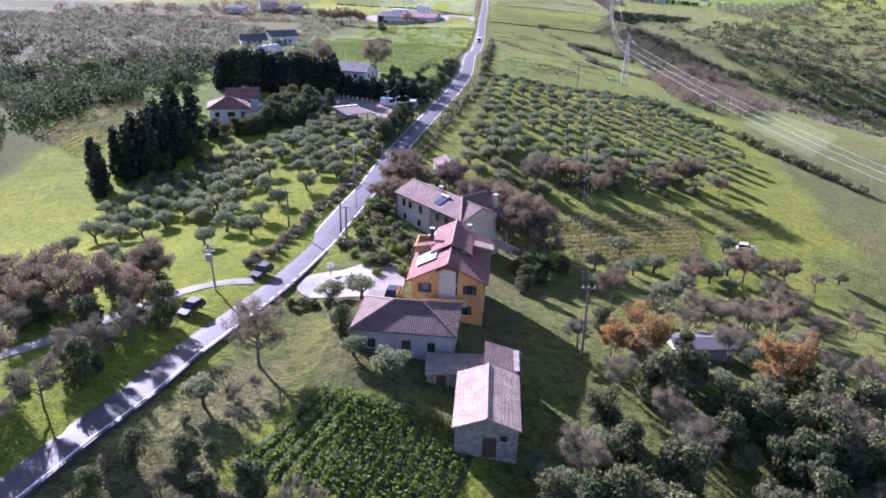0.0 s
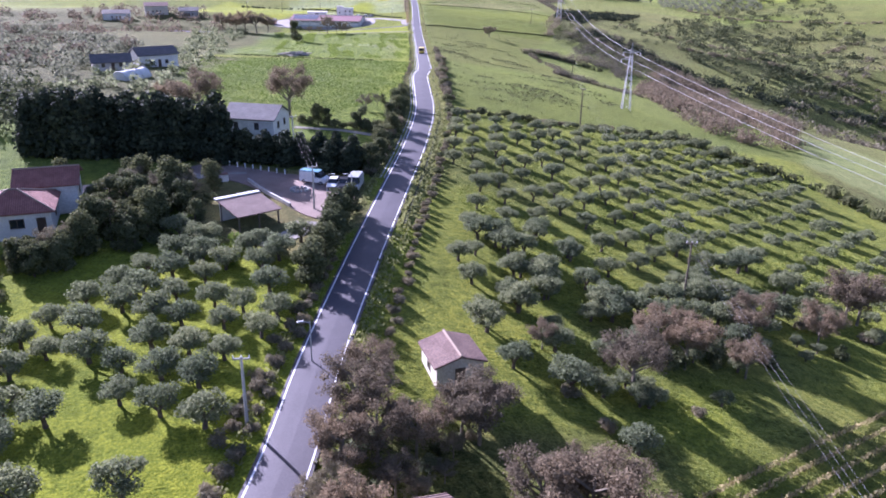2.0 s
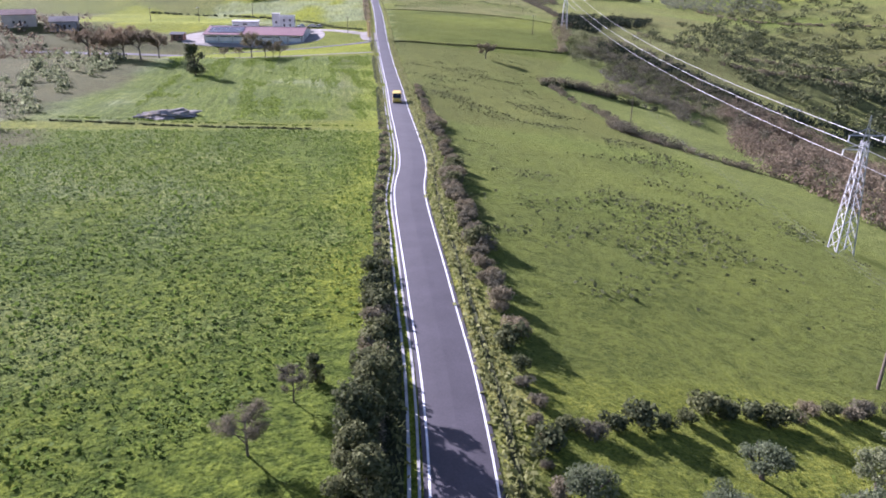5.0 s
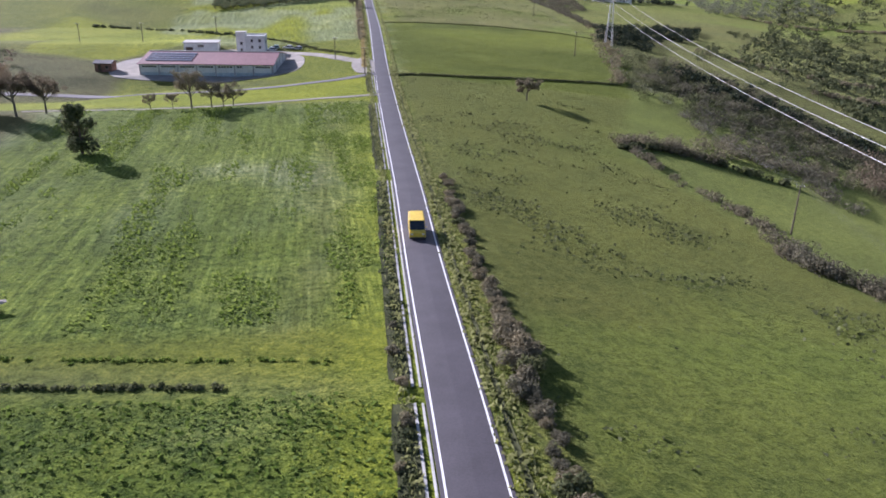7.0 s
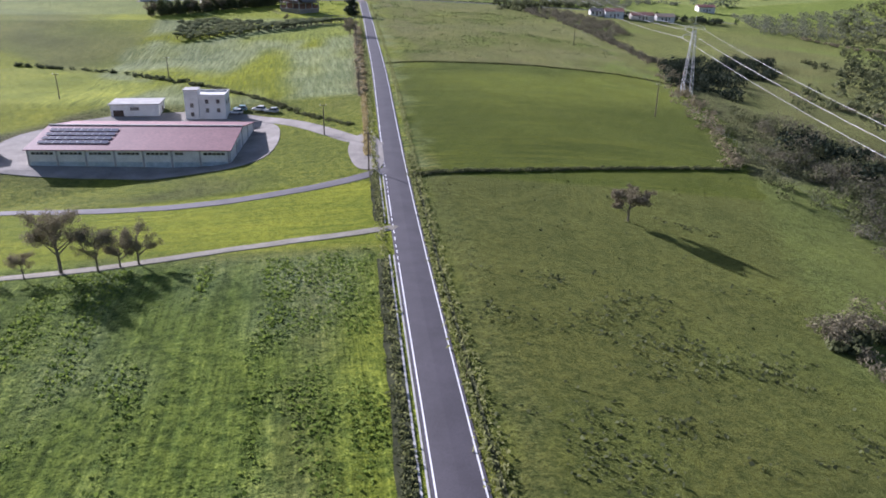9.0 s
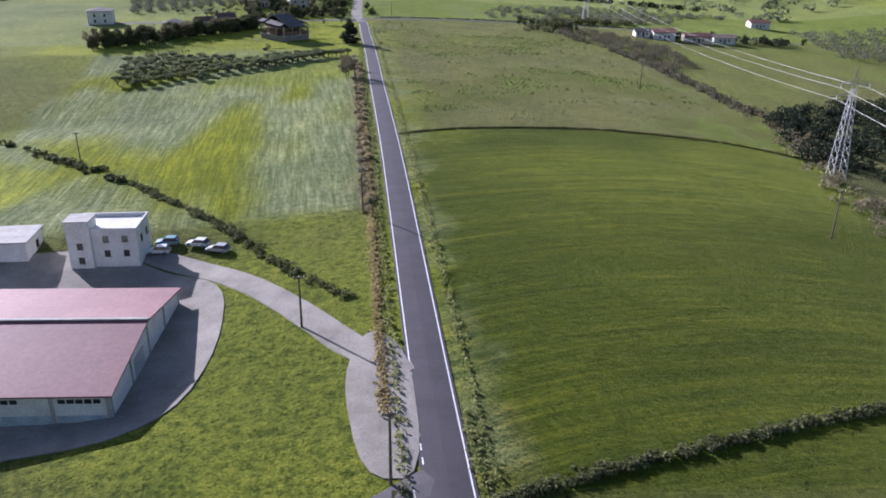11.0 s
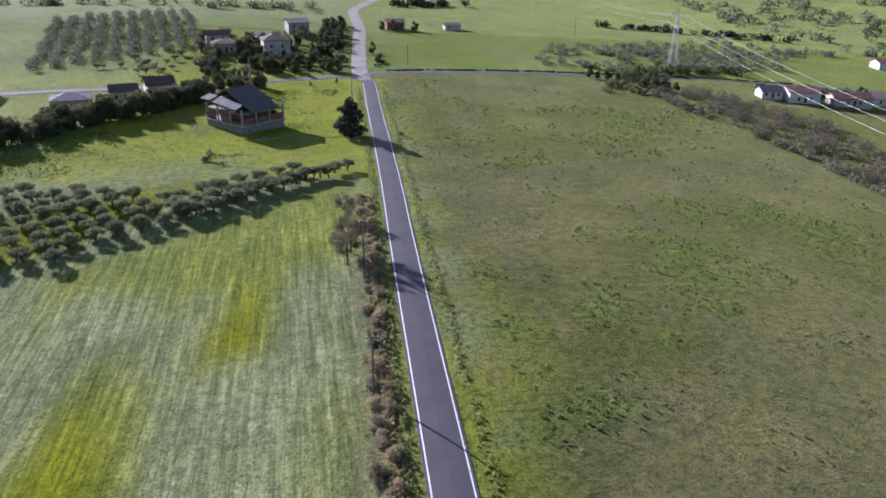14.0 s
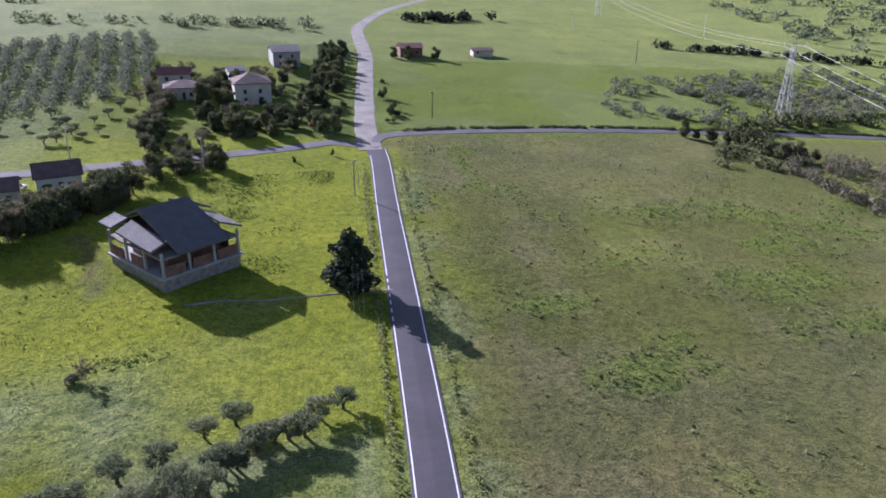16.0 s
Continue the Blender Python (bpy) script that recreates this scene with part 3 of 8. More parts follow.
# garden plot in green rows at the start
lay(inside([(-15.5, 47), (-15.5, 51), (-10, 61), (-3, 60), (5, 53), (4, 44)], plan_x, plan_y), C_LUSH, 0.6, 0.8)
lay(inside([(-31, 40), (-26, 50), (-20, 60), (-15, 64), (-13.5, 60), (-16, 50), (-14, 40)], plan_x, plan_y), (0.17, 0.16, 0.085), 0.7, 0.7)
lay(inside([(-21, 148), (-12, 141), (-4, 150), (-5, 168), (-27, 178), (-30, 170)], plan_x, plan_y), C_EARTH, 0.3, 0.8)
lay(inside([(-10, 60), (6, 58), (14, 90), (8, 100), (-10, 90)], plan_x, plan_y), C_SCRUB, 0.6, 0.6)

nx, ny = len(GX), len(GY)
quads = np.arange(nx * ny).reshape(ny, nx)
qf = np.stack([quads[:-1, :-1], quads[:-1, 1:], quads[1:, 1:], quads[1:, :-1]], -1).reshape(-1, 4)
me = bpy.data.meshes.new("ground")
me.vertices.add(nx * ny)
me.vertices.foreach_set("co", np.stack([gxf, gyf, gzf], -1).astype(np.float32).ravel())
me.loops.add(len(qf) * 4)
me.loops.foreach_set("vertex_index", qf.ravel().astype(np.int32))
me.polygons.add(len(qf))
me.polygons.foreach_set("loop_start", np.arange(0, len(qf) * 4, 4, dtype=np.int32))
me.update(calc_edges=True)
a1 = me.attributes.new("field", "FLOAT_COLOR", "POINT")
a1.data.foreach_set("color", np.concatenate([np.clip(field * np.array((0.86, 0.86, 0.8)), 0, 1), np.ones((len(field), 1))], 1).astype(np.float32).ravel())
a2 = me.attributes.new("clump", "FLOAT", "POINT")
a2.data.foreach_set("value", clump.astype(np.float32))
for nm, val in (("rows_along", np.where(band(488, 640, -75, -6), 0.85 * np.clip((618 - plan_y) / 12, 0.15, 1), 0.0) + np.where(band(299, 401, -60, 0), 0.8, 0.0) + np.where(band(240, 420, 4, 50), 0.12, 0.0)),
                ("rows_across", np.where(right & (plan_y > 430) & (plan_y < arc), 0.75, 0.0) + np.where(band(402, 428, -120, 0), 0.35, 0.0))):
    a3 = me.attributes.new(nm, "FLOAT", "POINT")
    a3.data.foreach_set("value", val.astype(np.float32))
bow = np.where(right & (plan_y > 430) & (plan_y < arc), ((side - 38) / 34) ** 2 * 6.9, 0.0)
a4 = me.attributes.new("drill", "FLOAT_VECTOR", "POINT")
a4.data.foreach_set("vector", np.stack([plan_x, plan_y + bow, gzf * 0], -1).astype(np.float32).ravel())
me.polygons.foreach_set("use_smooth", np.ones(len(qf), dtype=bool))
me.materials.append(M_GROUND)
ground = tagged(new("ground", me), "rolling winter fields in greens and browns", "ground", kind="structure")



def gz(x, y):
    """Height of the finished ground at a place."""
    i = int(np.clip(np.searchsorted(GX, x) - 1, 0, nx - 2))
    j = int(np.clip(np.searchsorted(GY, y) - 1, 0, ny - 2))
    u, v = (x - GX[i]) / (GX[i + 1] - GX[i]), (y - GY[j]) / (GY[j + 1] - GY[j])
    q = gzf.reshape(ny, nx)
    return float((q[j, i] * (1 - u) + q[j, i + 1] * u) * (1 - v) + (q[j + 1, i] * (1 - u) + q[j + 1, i + 1] * u) * v)


def land(x, y, field_of=None):
    """The same for many places at once, or any other value given over the ground."""
    i = np.clip(np.searchsorted(GX, x) - 1, 0, nx - 2)
    j = np.clip(np.searchsorted(GY, y) - 1, 0, ny - 2)
    u, v = (x - GX[i]) / (GX[i + 1] - GX[i]), (y - GY[j]) / (GY[j + 1] - GY[j])
    q = (gzf if field_of is None else field_of).reshape(ny, nx)
    return (q[j, i] * (1 - u) + q[j, i + 1] * u) * (1 - v) + (q[j + 1, i] * (1 - u) + q[j + 1, i + 1] * u) * v


# ---------- roads ----------
LAID = sited(ROAD)
road = tagged(ribbon("road", LAID, [(-1.95, -0.25), (-1.9, 0.06), (-0.9, 0.10), (0, 0.12), (0.9, 0.10), (1.9, 0.06), (1.95, -0.25)], M_ASPHALT, step=1.5),
              "narrow two-lane country road of fresh dark asphalt", "road", kind="structure")


def dashed(lo, hi):
    return lambda p, i: lo < p.y < hi and i % 3 == 0


line_gaps = [(396, 412), (420, 447), (641, 656)]
ribbon("edge_line_left", LAID, [(-1.68, 0.078), (-1.56, 0.081)], M_PAINT, road, "white edge line, dashed at the entrances", 0.5,
       gaps=lambda p, i: any(a < p.y < b for a, b in line_gaps) and i % 4 < 2 or p.y > 708)
ribbon("edge_line_right", LAID, [(1.56, 0.081), (1.68, 0.078)], M_PAINT, road, "white edge line", 0.5,
       gaps=lambda p, i: (65 < p.y < 76) and i % 4 < 2)


def stretch(lo, hi):
    xs, ys = [p[0] for p in ROAD], [p[1] for p in ROAD]
    n = max(2, int((hi - lo) / 12))
    return [(float(np.interp(y, ys, xs)), float(y)) for y in np.linspace(lo, hi, n + 1)]


# concrete gutter with a low wall on the left, earth ditches on both sides
for lo, hi in ((166, 288), (290, 344), (350, 399), (409, 431)):
    tagged(ribbon("gutter", stretch(lo, hi), [(-2.62, -0.05), (-2.6, 0.1), (-2.44, 0.1), (-2.42, -0.12), (-2.12, -0.12), (-2.1, 0.055), (-1.96, 0.055), (-1.95, -0.2)], M_CONCRETE, step=1.5),
           "pale concrete roadside gutter with a low kerb", "gutter", kind="structure")
# strips on uncarved ground; their dark colour carries the ditch shade
for lo, hi in ((166, 288), (291, 344), (350, 398), (410, 431)):
    tagged(ribbon("ditch", stretch(lo, hi), [(-4.0, 0.06), (-3.8, 0.02), (-2.9, 0.02), (-2.66, 0.06)], M_DITCH, step=2, lift=0.04, jitter=0.25), "flat dark strip for the shaded, overgrown ditch behind the gutter", "ditch", kind="structure")
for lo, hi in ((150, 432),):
    tagged(ribbon("ditch", stretch(lo, hi), [(2.62, 0.05), (2.72, 0.0), (2.86, 0.0), (2.96, 0.05)], M_DITCH, step=2, lift=0.03, jitter=0.12), "narrow dark strip for the earth ditch beside the road", "ditch", kind="structure")
tagged(ribbon("gravel_road", GRAVEL, [(-2.3, 0.0), (-2.2, 0.07), (0, 0.11), (2.2, 0.07), (2.3, 0.0)], M_GRAVEL, step=2.5, jitter=0.3, follow=True), "pale unpaved gravel road between fields", "road", kind="structure")
for nm, pts, w, mt, lab in (
        ("side_road", [(38.5, 713), (30.5, 718), (20, 713.5), (10, 709.5), (-8, 704), (-24, 699.5), (-40, 695), (-62, 689)], 1.7, M_ASPHALT_OLD, "worn grey asphalt side road"),
        ("cross_road", [(37.5, 717), (42, 722.5), (60, 725), (95, 726), (140, 725), (180, 722), (240, 715)], 1.6, M_ASPHALT_OLD, "narrow pale cross road along the field"),
        ("farm_drive", [(21.5, 432), (14, 428), (4, 424.5), (-8, 423.5), (-22, 426), (-40, 432), (-60, 437), (-90, 441)], 1.25, M_ASPHALT_OLD, "narrow asphalt farm drive"),
        ("field_track", [(20.4, 408), (12, 406), (2, 404.0), (-8, 401.5), (-23, 398.5), (-46, 397)], 0.75, M_DIRT, "worn earth field track"),
        ("yard_drive", [(21.5, 446), (17, 452), (12, 461), (6, 470), (-2, 478), (-12, 486)], 1.6, M_GRAVEL, "pale gravel drive to the farm buildings"),
        ("grove_track", [(-19.9, 76.4), (-23.5, 75), (-26.8, 72.6), (-31, 67.6), (-36, 62), (-44, 55)], 0.75, M_GRAVEL, "pale gravel track into the grove"),
        ("lot_drive", [(-17.5, 147.5), (-14.8, 145.6), (-12.2, 147.5), (-11.0, 151)], 1.3, M_GRAVEL, "pale drive up to the car park"),
        ("house_track", [(10.6, 649.6), (15, 650.3), (20, 650.0), (28.5, 650.9), (34.5, 651)], 0.13, M_DIRT, "worn pale track past the unfinished house"),
        ("farm_path", [(-15.5, 195), (-9, 193.2), (-4, 190), (1.0, 186.5), (3.6, 185)], 0.55, M_DIRT, "worn pale path from the farmhouse to the road"),
        ("villa_drive", [(-20, 170), (-30, 169), (-38, 166), (-46, 160)], 1.4, M_GRAVEL, "pale gravel drive to the villa")):
    tagged(ribbon(nm, sited(pts), [(-w - 0.1, -0.05), (-w, 0.075), (0, 0.10), (w, 0.075), (w + 0.1, -0.05)], mt, step=1.5, jitter=0.12, follow=True), lab, "road", kind="structure")


def plate(name, poly, mat, label, lift=0.09, cat="yard", step=2.0):
    """A paved patch that follows the land, with its edge cut to the outline."""
    poly = sited(poly)
    for k in range(2):
        poly = [(a[0] * u + b[0] * (1 - u), a[1] * u + b[1] * (1 - u)) for a, b in zip(poly, poly[1:] + poly[:1]) for u in (0.78, 0.22)]
    bm = bmesh.new()
    f = bm.faces.new([bm.verts.new((x, y, 0)) for x, y in poly])
    for d in range(2):
        lo, hi = min(p[d] for p in poly), max(p[d] for p in poly)
        c = lo + step
        while c < hi:
            co, no = [0, 0, 0], [0, 0, 0]
            co[d], no[d] = c, 1
            bmesh.ops.bisect_plane(bm, geom=bm.verts[:] + bm.edges[:] + bm.faces[:], plane_co=co, plane_no=no)
            c += step
    bmesh.ops.recalc_face_normals(bm, faces=bm.faces)
    r = bmesh.ops.extrude_face_region(bm, geom=bm.faces[:])
    tops = {v for v in r["geom"] if isinstance(v, bmesh.types.BMVert)}
    for v in bm.verts:
        v.co.z = gz(v.co.x, v.co.y) + (lift if v in tops else -0.3)
    bmesh.ops.recalc_face_normals(bm, faces=bm.faces)
    me = bpy.data.meshes.new(name)
    bm.to_mesh(me)
    bm.free()
    me.materials.append(mat)
    return tagged(new(name, me), label, cat, kind="structure")


plate("yard_court", [(-15.6, 75.6), (-9.4, 76.4), (-3.9, 76.6), (-3.3, 84.8), (-7.8, 85.6), (-10.6, 82.2), (-13.2, 80.6), (-14.5, 79.4)], M_GRAVEL, "pale gravel forecourt in the sun")
plate("yard_parking", [(-19.2, 165.5), (-14.5, 157.8), (-10.8, 152.0), (-6.9, 150.8), (-5.2, 161.5), (-4.6, 166.2), (-13.6, 168.6), (-25.5, 176), (-29, 172)], M_PINK, "pinkish gravel car park, half in shade")
plate("yard_barn", [(-44, 452), (-40, 447.5), (-6, 442.5), (1.8, 445.5), (4.6, 456), (4.2, 470), (-3, 476), (-12, 484), (-32, 482), (-46, 470)], M_GRAVEL, "pale concrete and gravel farmyard", 0.1, step=3.0)
plate("yard_entrance", [(15.8, 447), (16.5, 433), (21.0, 432), (22.2, 450), (18.8, 455)], M_GRAVEL, "pale gravel entrance apron", 0.1)


# ---------- buildings ----------
def roof_mesh(name, polys, mat, parent, thick=0.16, label=""):
    """A roof of flat slopes with thickness; the tiles run down each slope."""
    vs, fs, uv = [], [], []
    for poly in polys:
        p = [Vector(v) for v in poly]
        nrm = (p[1] - p[0]).cross(p[2] - p[0]).normalized()
        if nrm.z < 0:
            p.reverse()
            nrm = -nrm
        upv = Vector((0, 0, 1)) - nrm * nrm.z
        upv = upv.normalized() if upv.length > 1e-4 else Vector((0, 1, 0))
        side_v = upv.cross(nrm)
        b, n = len(vs), len(p)
        vs += [tuple(v) for v in p] + [(v.x, v.y, v.z - thick) for v in p]
        faces = [list(range(n)), [n + i for i in reversed(range(n))]] + [[(i + 1) % n, i, n + i, n + (i + 1) % n] for i in range(n)]
        full = p + [v - Vector((0, 0, thick)) for v in p]
        for f in faces:
            fs.append([b + i for i in f])
            uv += [(full[i].dot(side_v), full[i].dot(upv)) for i in f]
    return link_mesh(name, vs, fs, mat, parent, label, uv)


def ridge_caps(parent, lines, mat, r=0.11):
    for a, b in lines:
        part("ridge_cap", sticks((a, b, r, r), n=7), mat, parent, "rounded ridge tiles")


def window(parent, at, w, h, shutter=None, frame_mat=None):
    """A window with its frame, a recessed pane and, where there are some, shutters. at: pose with -y out of the wall."""
    t = 0.06
    bm = boxes((-w / 2 - t, -0.05, -h / 2 - t, -w / 2, 0.06, h / 2 + t), (w / 2, -0.05, -h / 2 - t, w / 2 + t, 0.06, h / 2 + t),
               (-w / 2, -0.05, h / 2, w / 2, 0.06, h / 2 + t), (-w / 2, -0.05, -h / 2 - t, w / 2, 0.06, -h / 2), (-0.02, -0.03, -h / 2, 0.02, 0.05, h / 2))
    win = part("window", bm, frame_mat or M_WOOD, parent, at=at)
    part("pane", boxes((-w / 2, -0.012, -h / 2, w / 2, 0.0, h / 2)), M_GLASS, win)
    part("sill", boxes((-w / 2 - 0.1, -0.11, -h / 2 - t - 0.05, w / 2 + 0.1, 0.0, -h / 2 - t)), M_CONCRETE, win)
    if shutter:
        for sx in (-1, 1):
            x0 = sx * (w / 2 + t + 0.01)
            part("shutter", boxes((min(x0, x0 + sx * w / 2), -0.08, -h / 2, max(x0, x0 + sx * w / 2), -0.03, h / 2)), shutter, win)
    return win


def wall_pose(L, W, sidename, u, z):
    """Pose on a wall of a block L x W: s, n, w or e side, u along it."""
    return {"s": pose(u, -W / 2, z), "n": pose(-u, W / 2, z, 0, 0, 180), "e": pose(L / 2, u, z, 0, 0, 90), "w": pose(-L / 2, -u, z, 0, 0, -90)}[sidename]


def walls(parent, L, W, z0, z1, mat, gable=0.0, name="wall", label="", hole=False):
    """The body of a house, with gables at both ends where gable is set."""
    x, y = L / 2, W / 2
    vs = [(-x, -y, z0), (x, -y, z0), (x, y, z0), (-x, y, z0), (-x, -y, z1), (x, -y, z1), (x, y, z1), (-x, y, z1)]
    fs = [(0, 1, 5, 4), (2, 3, 7, 6), (3, 2, 1, 0)]
    if gable:
        vs += [(-x, 0, z1 + gable), (x, 0, z1 + gable)]
        fs += [(1, 2, 6, 9, 5), (3, 0, 4, 8, 7), (4, 5, 9, 8), (6, 7, 8, 9)]
    else:
        fs += [(1, 2, 6, 5), (3, 0, 4, 7), (4, 5, 6, 7)]
    return link_mesh(name, vs, fs, mat, parent, label)


def gable_roof(parent, L, W, z, rise, mat, over=0.35, cap=None, label=""):
    x, y, zd = L / 2 + over, W / 2 + over, z - rise * over / (W / 2)
    r = roof_mesh("roof", [[(-x, -y, zd + 0.1), (x, -y, zd + 0.1), (x, 0, z + rise + 0.1), (-x, 0, z + rise + 0.1)],
                           [(x, y, zd + 0.1), (-x, y, zd + 0.1), (-x, 0, z + rise + 0.1), (x, 0, z + rise + 0.1)]], mat, parent, label=label)
    if cap:
        ridge_caps(parent, [((-x, 0, z + rise + 0.1), (x, 0, z + rise + 0.1))], cap)
    return r


def hip_roof(parent, L, W, z, rise, mat, over=0.4, cap=None, label=""):
    x, y, r = L / 2 + over, W / 2 + over, max(0.25, L / 2 - W / 2)
    z -= 0.05
    a, b, c, d, e, f = (-x, -y, z), (x, -y, z), (x, y, z), (-x, y, z), (-r, 0, z + rise), (r, 0, z + rise)
    ob = roof_mesh("roof", [[a, b, f, e], [b, c, f], [c, d, e, f], [d, a, e]], mat, parent, label=label)
    if cap:
        ridge_caps(parent, [(a, e), (b, f), (c, f), (d, e), (e, f)], cap)
    return ob


def chimney(parent, x, y, z0, z1, mat=None):
    c = part("chimney", boxes((x - 0.22, y - 0.22, z0, x + 0.22, y + 0.22, z1), bevel=0.02), mat or M_CREAM, parent)
    part("chimney_cap", boxes((x - 0.3, y - 0.3, z1, x + 0.3, y + 0.3, z1 + 0.1), bevel=0.02), M_CONCRETE, c)


def house(name, x, y, z, yaw, L, W, eave, rise, wall, roof, label, kind="gable", windows=(), cat="house", cap=None, over=0.35, shutter=None, chim=(), depth=1.5):
    h = thing(name, stand(x, y, z, yaw), label, cat)
    walls(h, L, W, -depth, eave, wall, rise if kind == "gable" else 0)
    (gable_roof if kind == "gable" else hip_roof)(h, L, W, eave, rise, roof, over, cap)
    for sidename, u, zc, w, hh in windows:
        if hh > 1.3:
            d = part("door", boxes((-w / 2, -0.05, -hh / 2, w / 2, 0.03, hh / 2), bevel=0.01), M_SHUTTER, h, at=wall_pose(L, W, sidename, u, zc))
            part("door_handle", boxes((w / 2 - 0.14, -0.09, -0.06, w / 2 - 0.08, -0.05, 0.06)), M_STEEL, d)
        else:
            window(h, wall_pose(L, W, sidename, u, zc), w, hh, shutter)
    for cx, cy, c0, c1 in chim:
        chimney(h, cx, cy, c0, c1)
    return h


def solar(parent, origin, ux, vy, nx_, ny_, w, hgt, gap=0.05, tilt_up=0.09, cells=None, above=None):
    """Rows of solar panels that lie on a slope: origin, unit vectors along and up the slope."""
    ux, vy = Vector(ux).normalized(), Vector(vy).normalized()
    nn = ux.cross(vy)
    for i in range(nx_):
        for j in range(ny_):
            o = Vector(origin) + ux * i * (w + gap) + vy * j * (hgt + gap) + nn * tilt_up
            if above and not above(o + ux * w / 2 + vy * hgt / 2):
                continue
            m = Matrix((( ux.x, vy.x, nn.x, o.x), (ux.y, vy.y, nn.y, o.y), (ux.z, vy.z, nn.z, o.z), (0, 0, 0, 1)))
            p = part("solar_panel", boxes((0, 0, 0, w, hgt, 0.035)), M_STEEL, parent, "silver-framed solar panel", at=m)
            part("solar_panel", boxes((0.03, 0.03, 0.03, w - 0.03, hgt - 0.03, 0.042)), cells or M_PANEL, p)



# stone barn at the start
b = thing("stone_barn", stand(5.0, 58.6, -4.5, 86), "old rubble-stone barn with a worn pale tile roof", "barn")
walls(b, 8.6, 5.4, -1.5, 2.9, M_STONE, 1.0)
gable_roof(b, 8.6, 5.4, 2.9, 1.0, M_TILE_OLD, 0.25, M_TILE_OLD)
part("door", boxes((-0.6, -0.04, -1.0, 0.6, 0.03, 1.0), bevel=0.01), M_SHUTTER, b, at=wall_pose(8.6, 5.4, "w", 0.3, 0.9))
window(b, wall_pose(8.6, 5.4, "w", 1.5, 1.9), 0.5, 0.5)
b = thing("stone_shed", stand(6.8, 64.9, -4.3, -4), "stone lean-to with brown roof sheets behind the barn", "shed")
walls(b, 3.2, 4.0, -1.5, 3.2, M_STONE)
roof_mesh("roof", [[(-1.8, -2.2, 4.0), (1.8, -2.2, 3.0), (1.8, 2.2, 3.0), (-1.8, 2.2, 4.0)]], M_TILE_BROWN, b)
b = thing("low_shed", stand(2.3, 64.9, -3.6, -2), "low stone shed with a sunlit pale tile roof", "shed")
walls(b, 5.6, 2.8, -1.5, 1.9, M_STONE)
roof_mesh("roof", [[(-3.0, -1.8, 1.75), (3.0, -1.8, 1.95), (3.0, 1.6, 2.25), (-3.0, 1.6, 2.1)]], M_TILE_OLD, b)
part("door", boxes((-0.45, -0.04, -0.8, 0.45, 0.03, 0.8), bevel=0.01), M_SHUTTER, b, at=wall_pose(5.6, 2.8, "s", -1.4, 0.7))

# house with the hipped roof, and the ochre house behind it
house("hipped_house", -2.6, 69.9, -2.3, -6.5, 9.6, 6.6, 3.3, 1.7, M_GREYWALL, M_TILE_BROWN, "single-storey grey house with a brown hipped tile roof", "hip",
      [("s", -3.2, 1.6, 0.7, 0.9), ("s", 0.3, 1.2, 0.9, 1.9), ("s", 2.8, 1.6, 0.7, 0.9), ("w", 1.2, 1.6, 0.7, 0.9), ("e", 0.8, 1.6, 0.7, 0.9)], cap=M_TILE_OLD, over=0.5)
b = thing("ochre_house", stand(1.9, 79.4, -1.6, 84.5), "ochre two-storey house with red tile roof and solar panels", "house")
walls(b, 11.6, 7.6, -1.5, 5.0, M_OCHRE, 1.9)
gable_roof(b, 11.6, 7.6, 5.0, 1.9, M_TILE_RED, 0.55, M_TILE_OLD)
for sx, u, zc, w, hh in (("w", 0.2, 5.2, 0.8, 1.25), ("w", -2.4, 3.9, 0.65, 1.0), ("w", 2.4, 3.9, 0.65, 1.0), ("w", 0.2, 3.7, 0.8, 1.0), ("w", -2.4, 1.5, 0.7, 1.0), ("w", 1.9, 1.5, 0.7, 1.0),
                         ("n", -3.4, 3.7, 0.65, 0.95), ("n", 0, 3.7, 0.65, 0.95), ("n", 3.2, 3.7, 0.65, 0.95), ("s", -3.4, 3.7, 0.65, 0.95), ("s", 2.5, 3.7, 0.65, 0.95)):
    window(b, wall_pose(11.6, 7.6, sx, u, zc), w, hh, M_SHUTTER)
part("balcony_slab", boxes((-7.1, -2.2, 2.45, -5.8, 2.2, 2.65), bevel=0.02), M_CONCRETE, b)
part("parapet", boxes((-7.1, -2.2, 2.65, -7.0, 2.2, 3.3), bevel=0.02), M_OCHRE, b, "ochre balcony parapet")
part("roof_terrace", boxes((0.4, 2.0, 5.3, 4.0, 4.3, 5.5), (0.4, 4.15, 5.5, 4.0, 4.3, 6.1), (0.4, 2.0, 5.5, 0.55, 4.2, 6.1), (3.85, 2.0, 5.5, 4.0, 4.2, 6.1)), M_OCHRE, b, "walled terrace cut into the roof")
roof_mesh("terrace_coping", [[(0.3, 2.0, 6.5), (0.3, 4.5, 6.0), (1.3, 4.5, 6.0), (1.3, 2.0, 6.5)]], M_TILE_RED, b)
roof_mesh("terrace_coping", [[(0.6, -4.6, 6.05), (0.6, -2.4, 6.5), (2.2, -2.4, 6.5), (2.2, -4.6, 6.05)]], M_TILE_OLD, b)
part("gable_bay", boxes((-6.1, -0.9, 2.6, -5.7, 0.9, 6.2), bevel=0.02), M_CREAM, b, "cream bay under a small gable")
roof_mesh("bay_roof", [[(-6.5, -1.2, 6.15), (-6.5, 0, 6.75), (-2.0, 0, 6.75), (-3.2, -1.2, 6.15)], [(-6.5, 1.2, 6.15), (-6.5, 0, 6.75), (-2.0, 0, 6.75), (-3.2, 1.2, 6.15)]], M_TILE_RED, b)
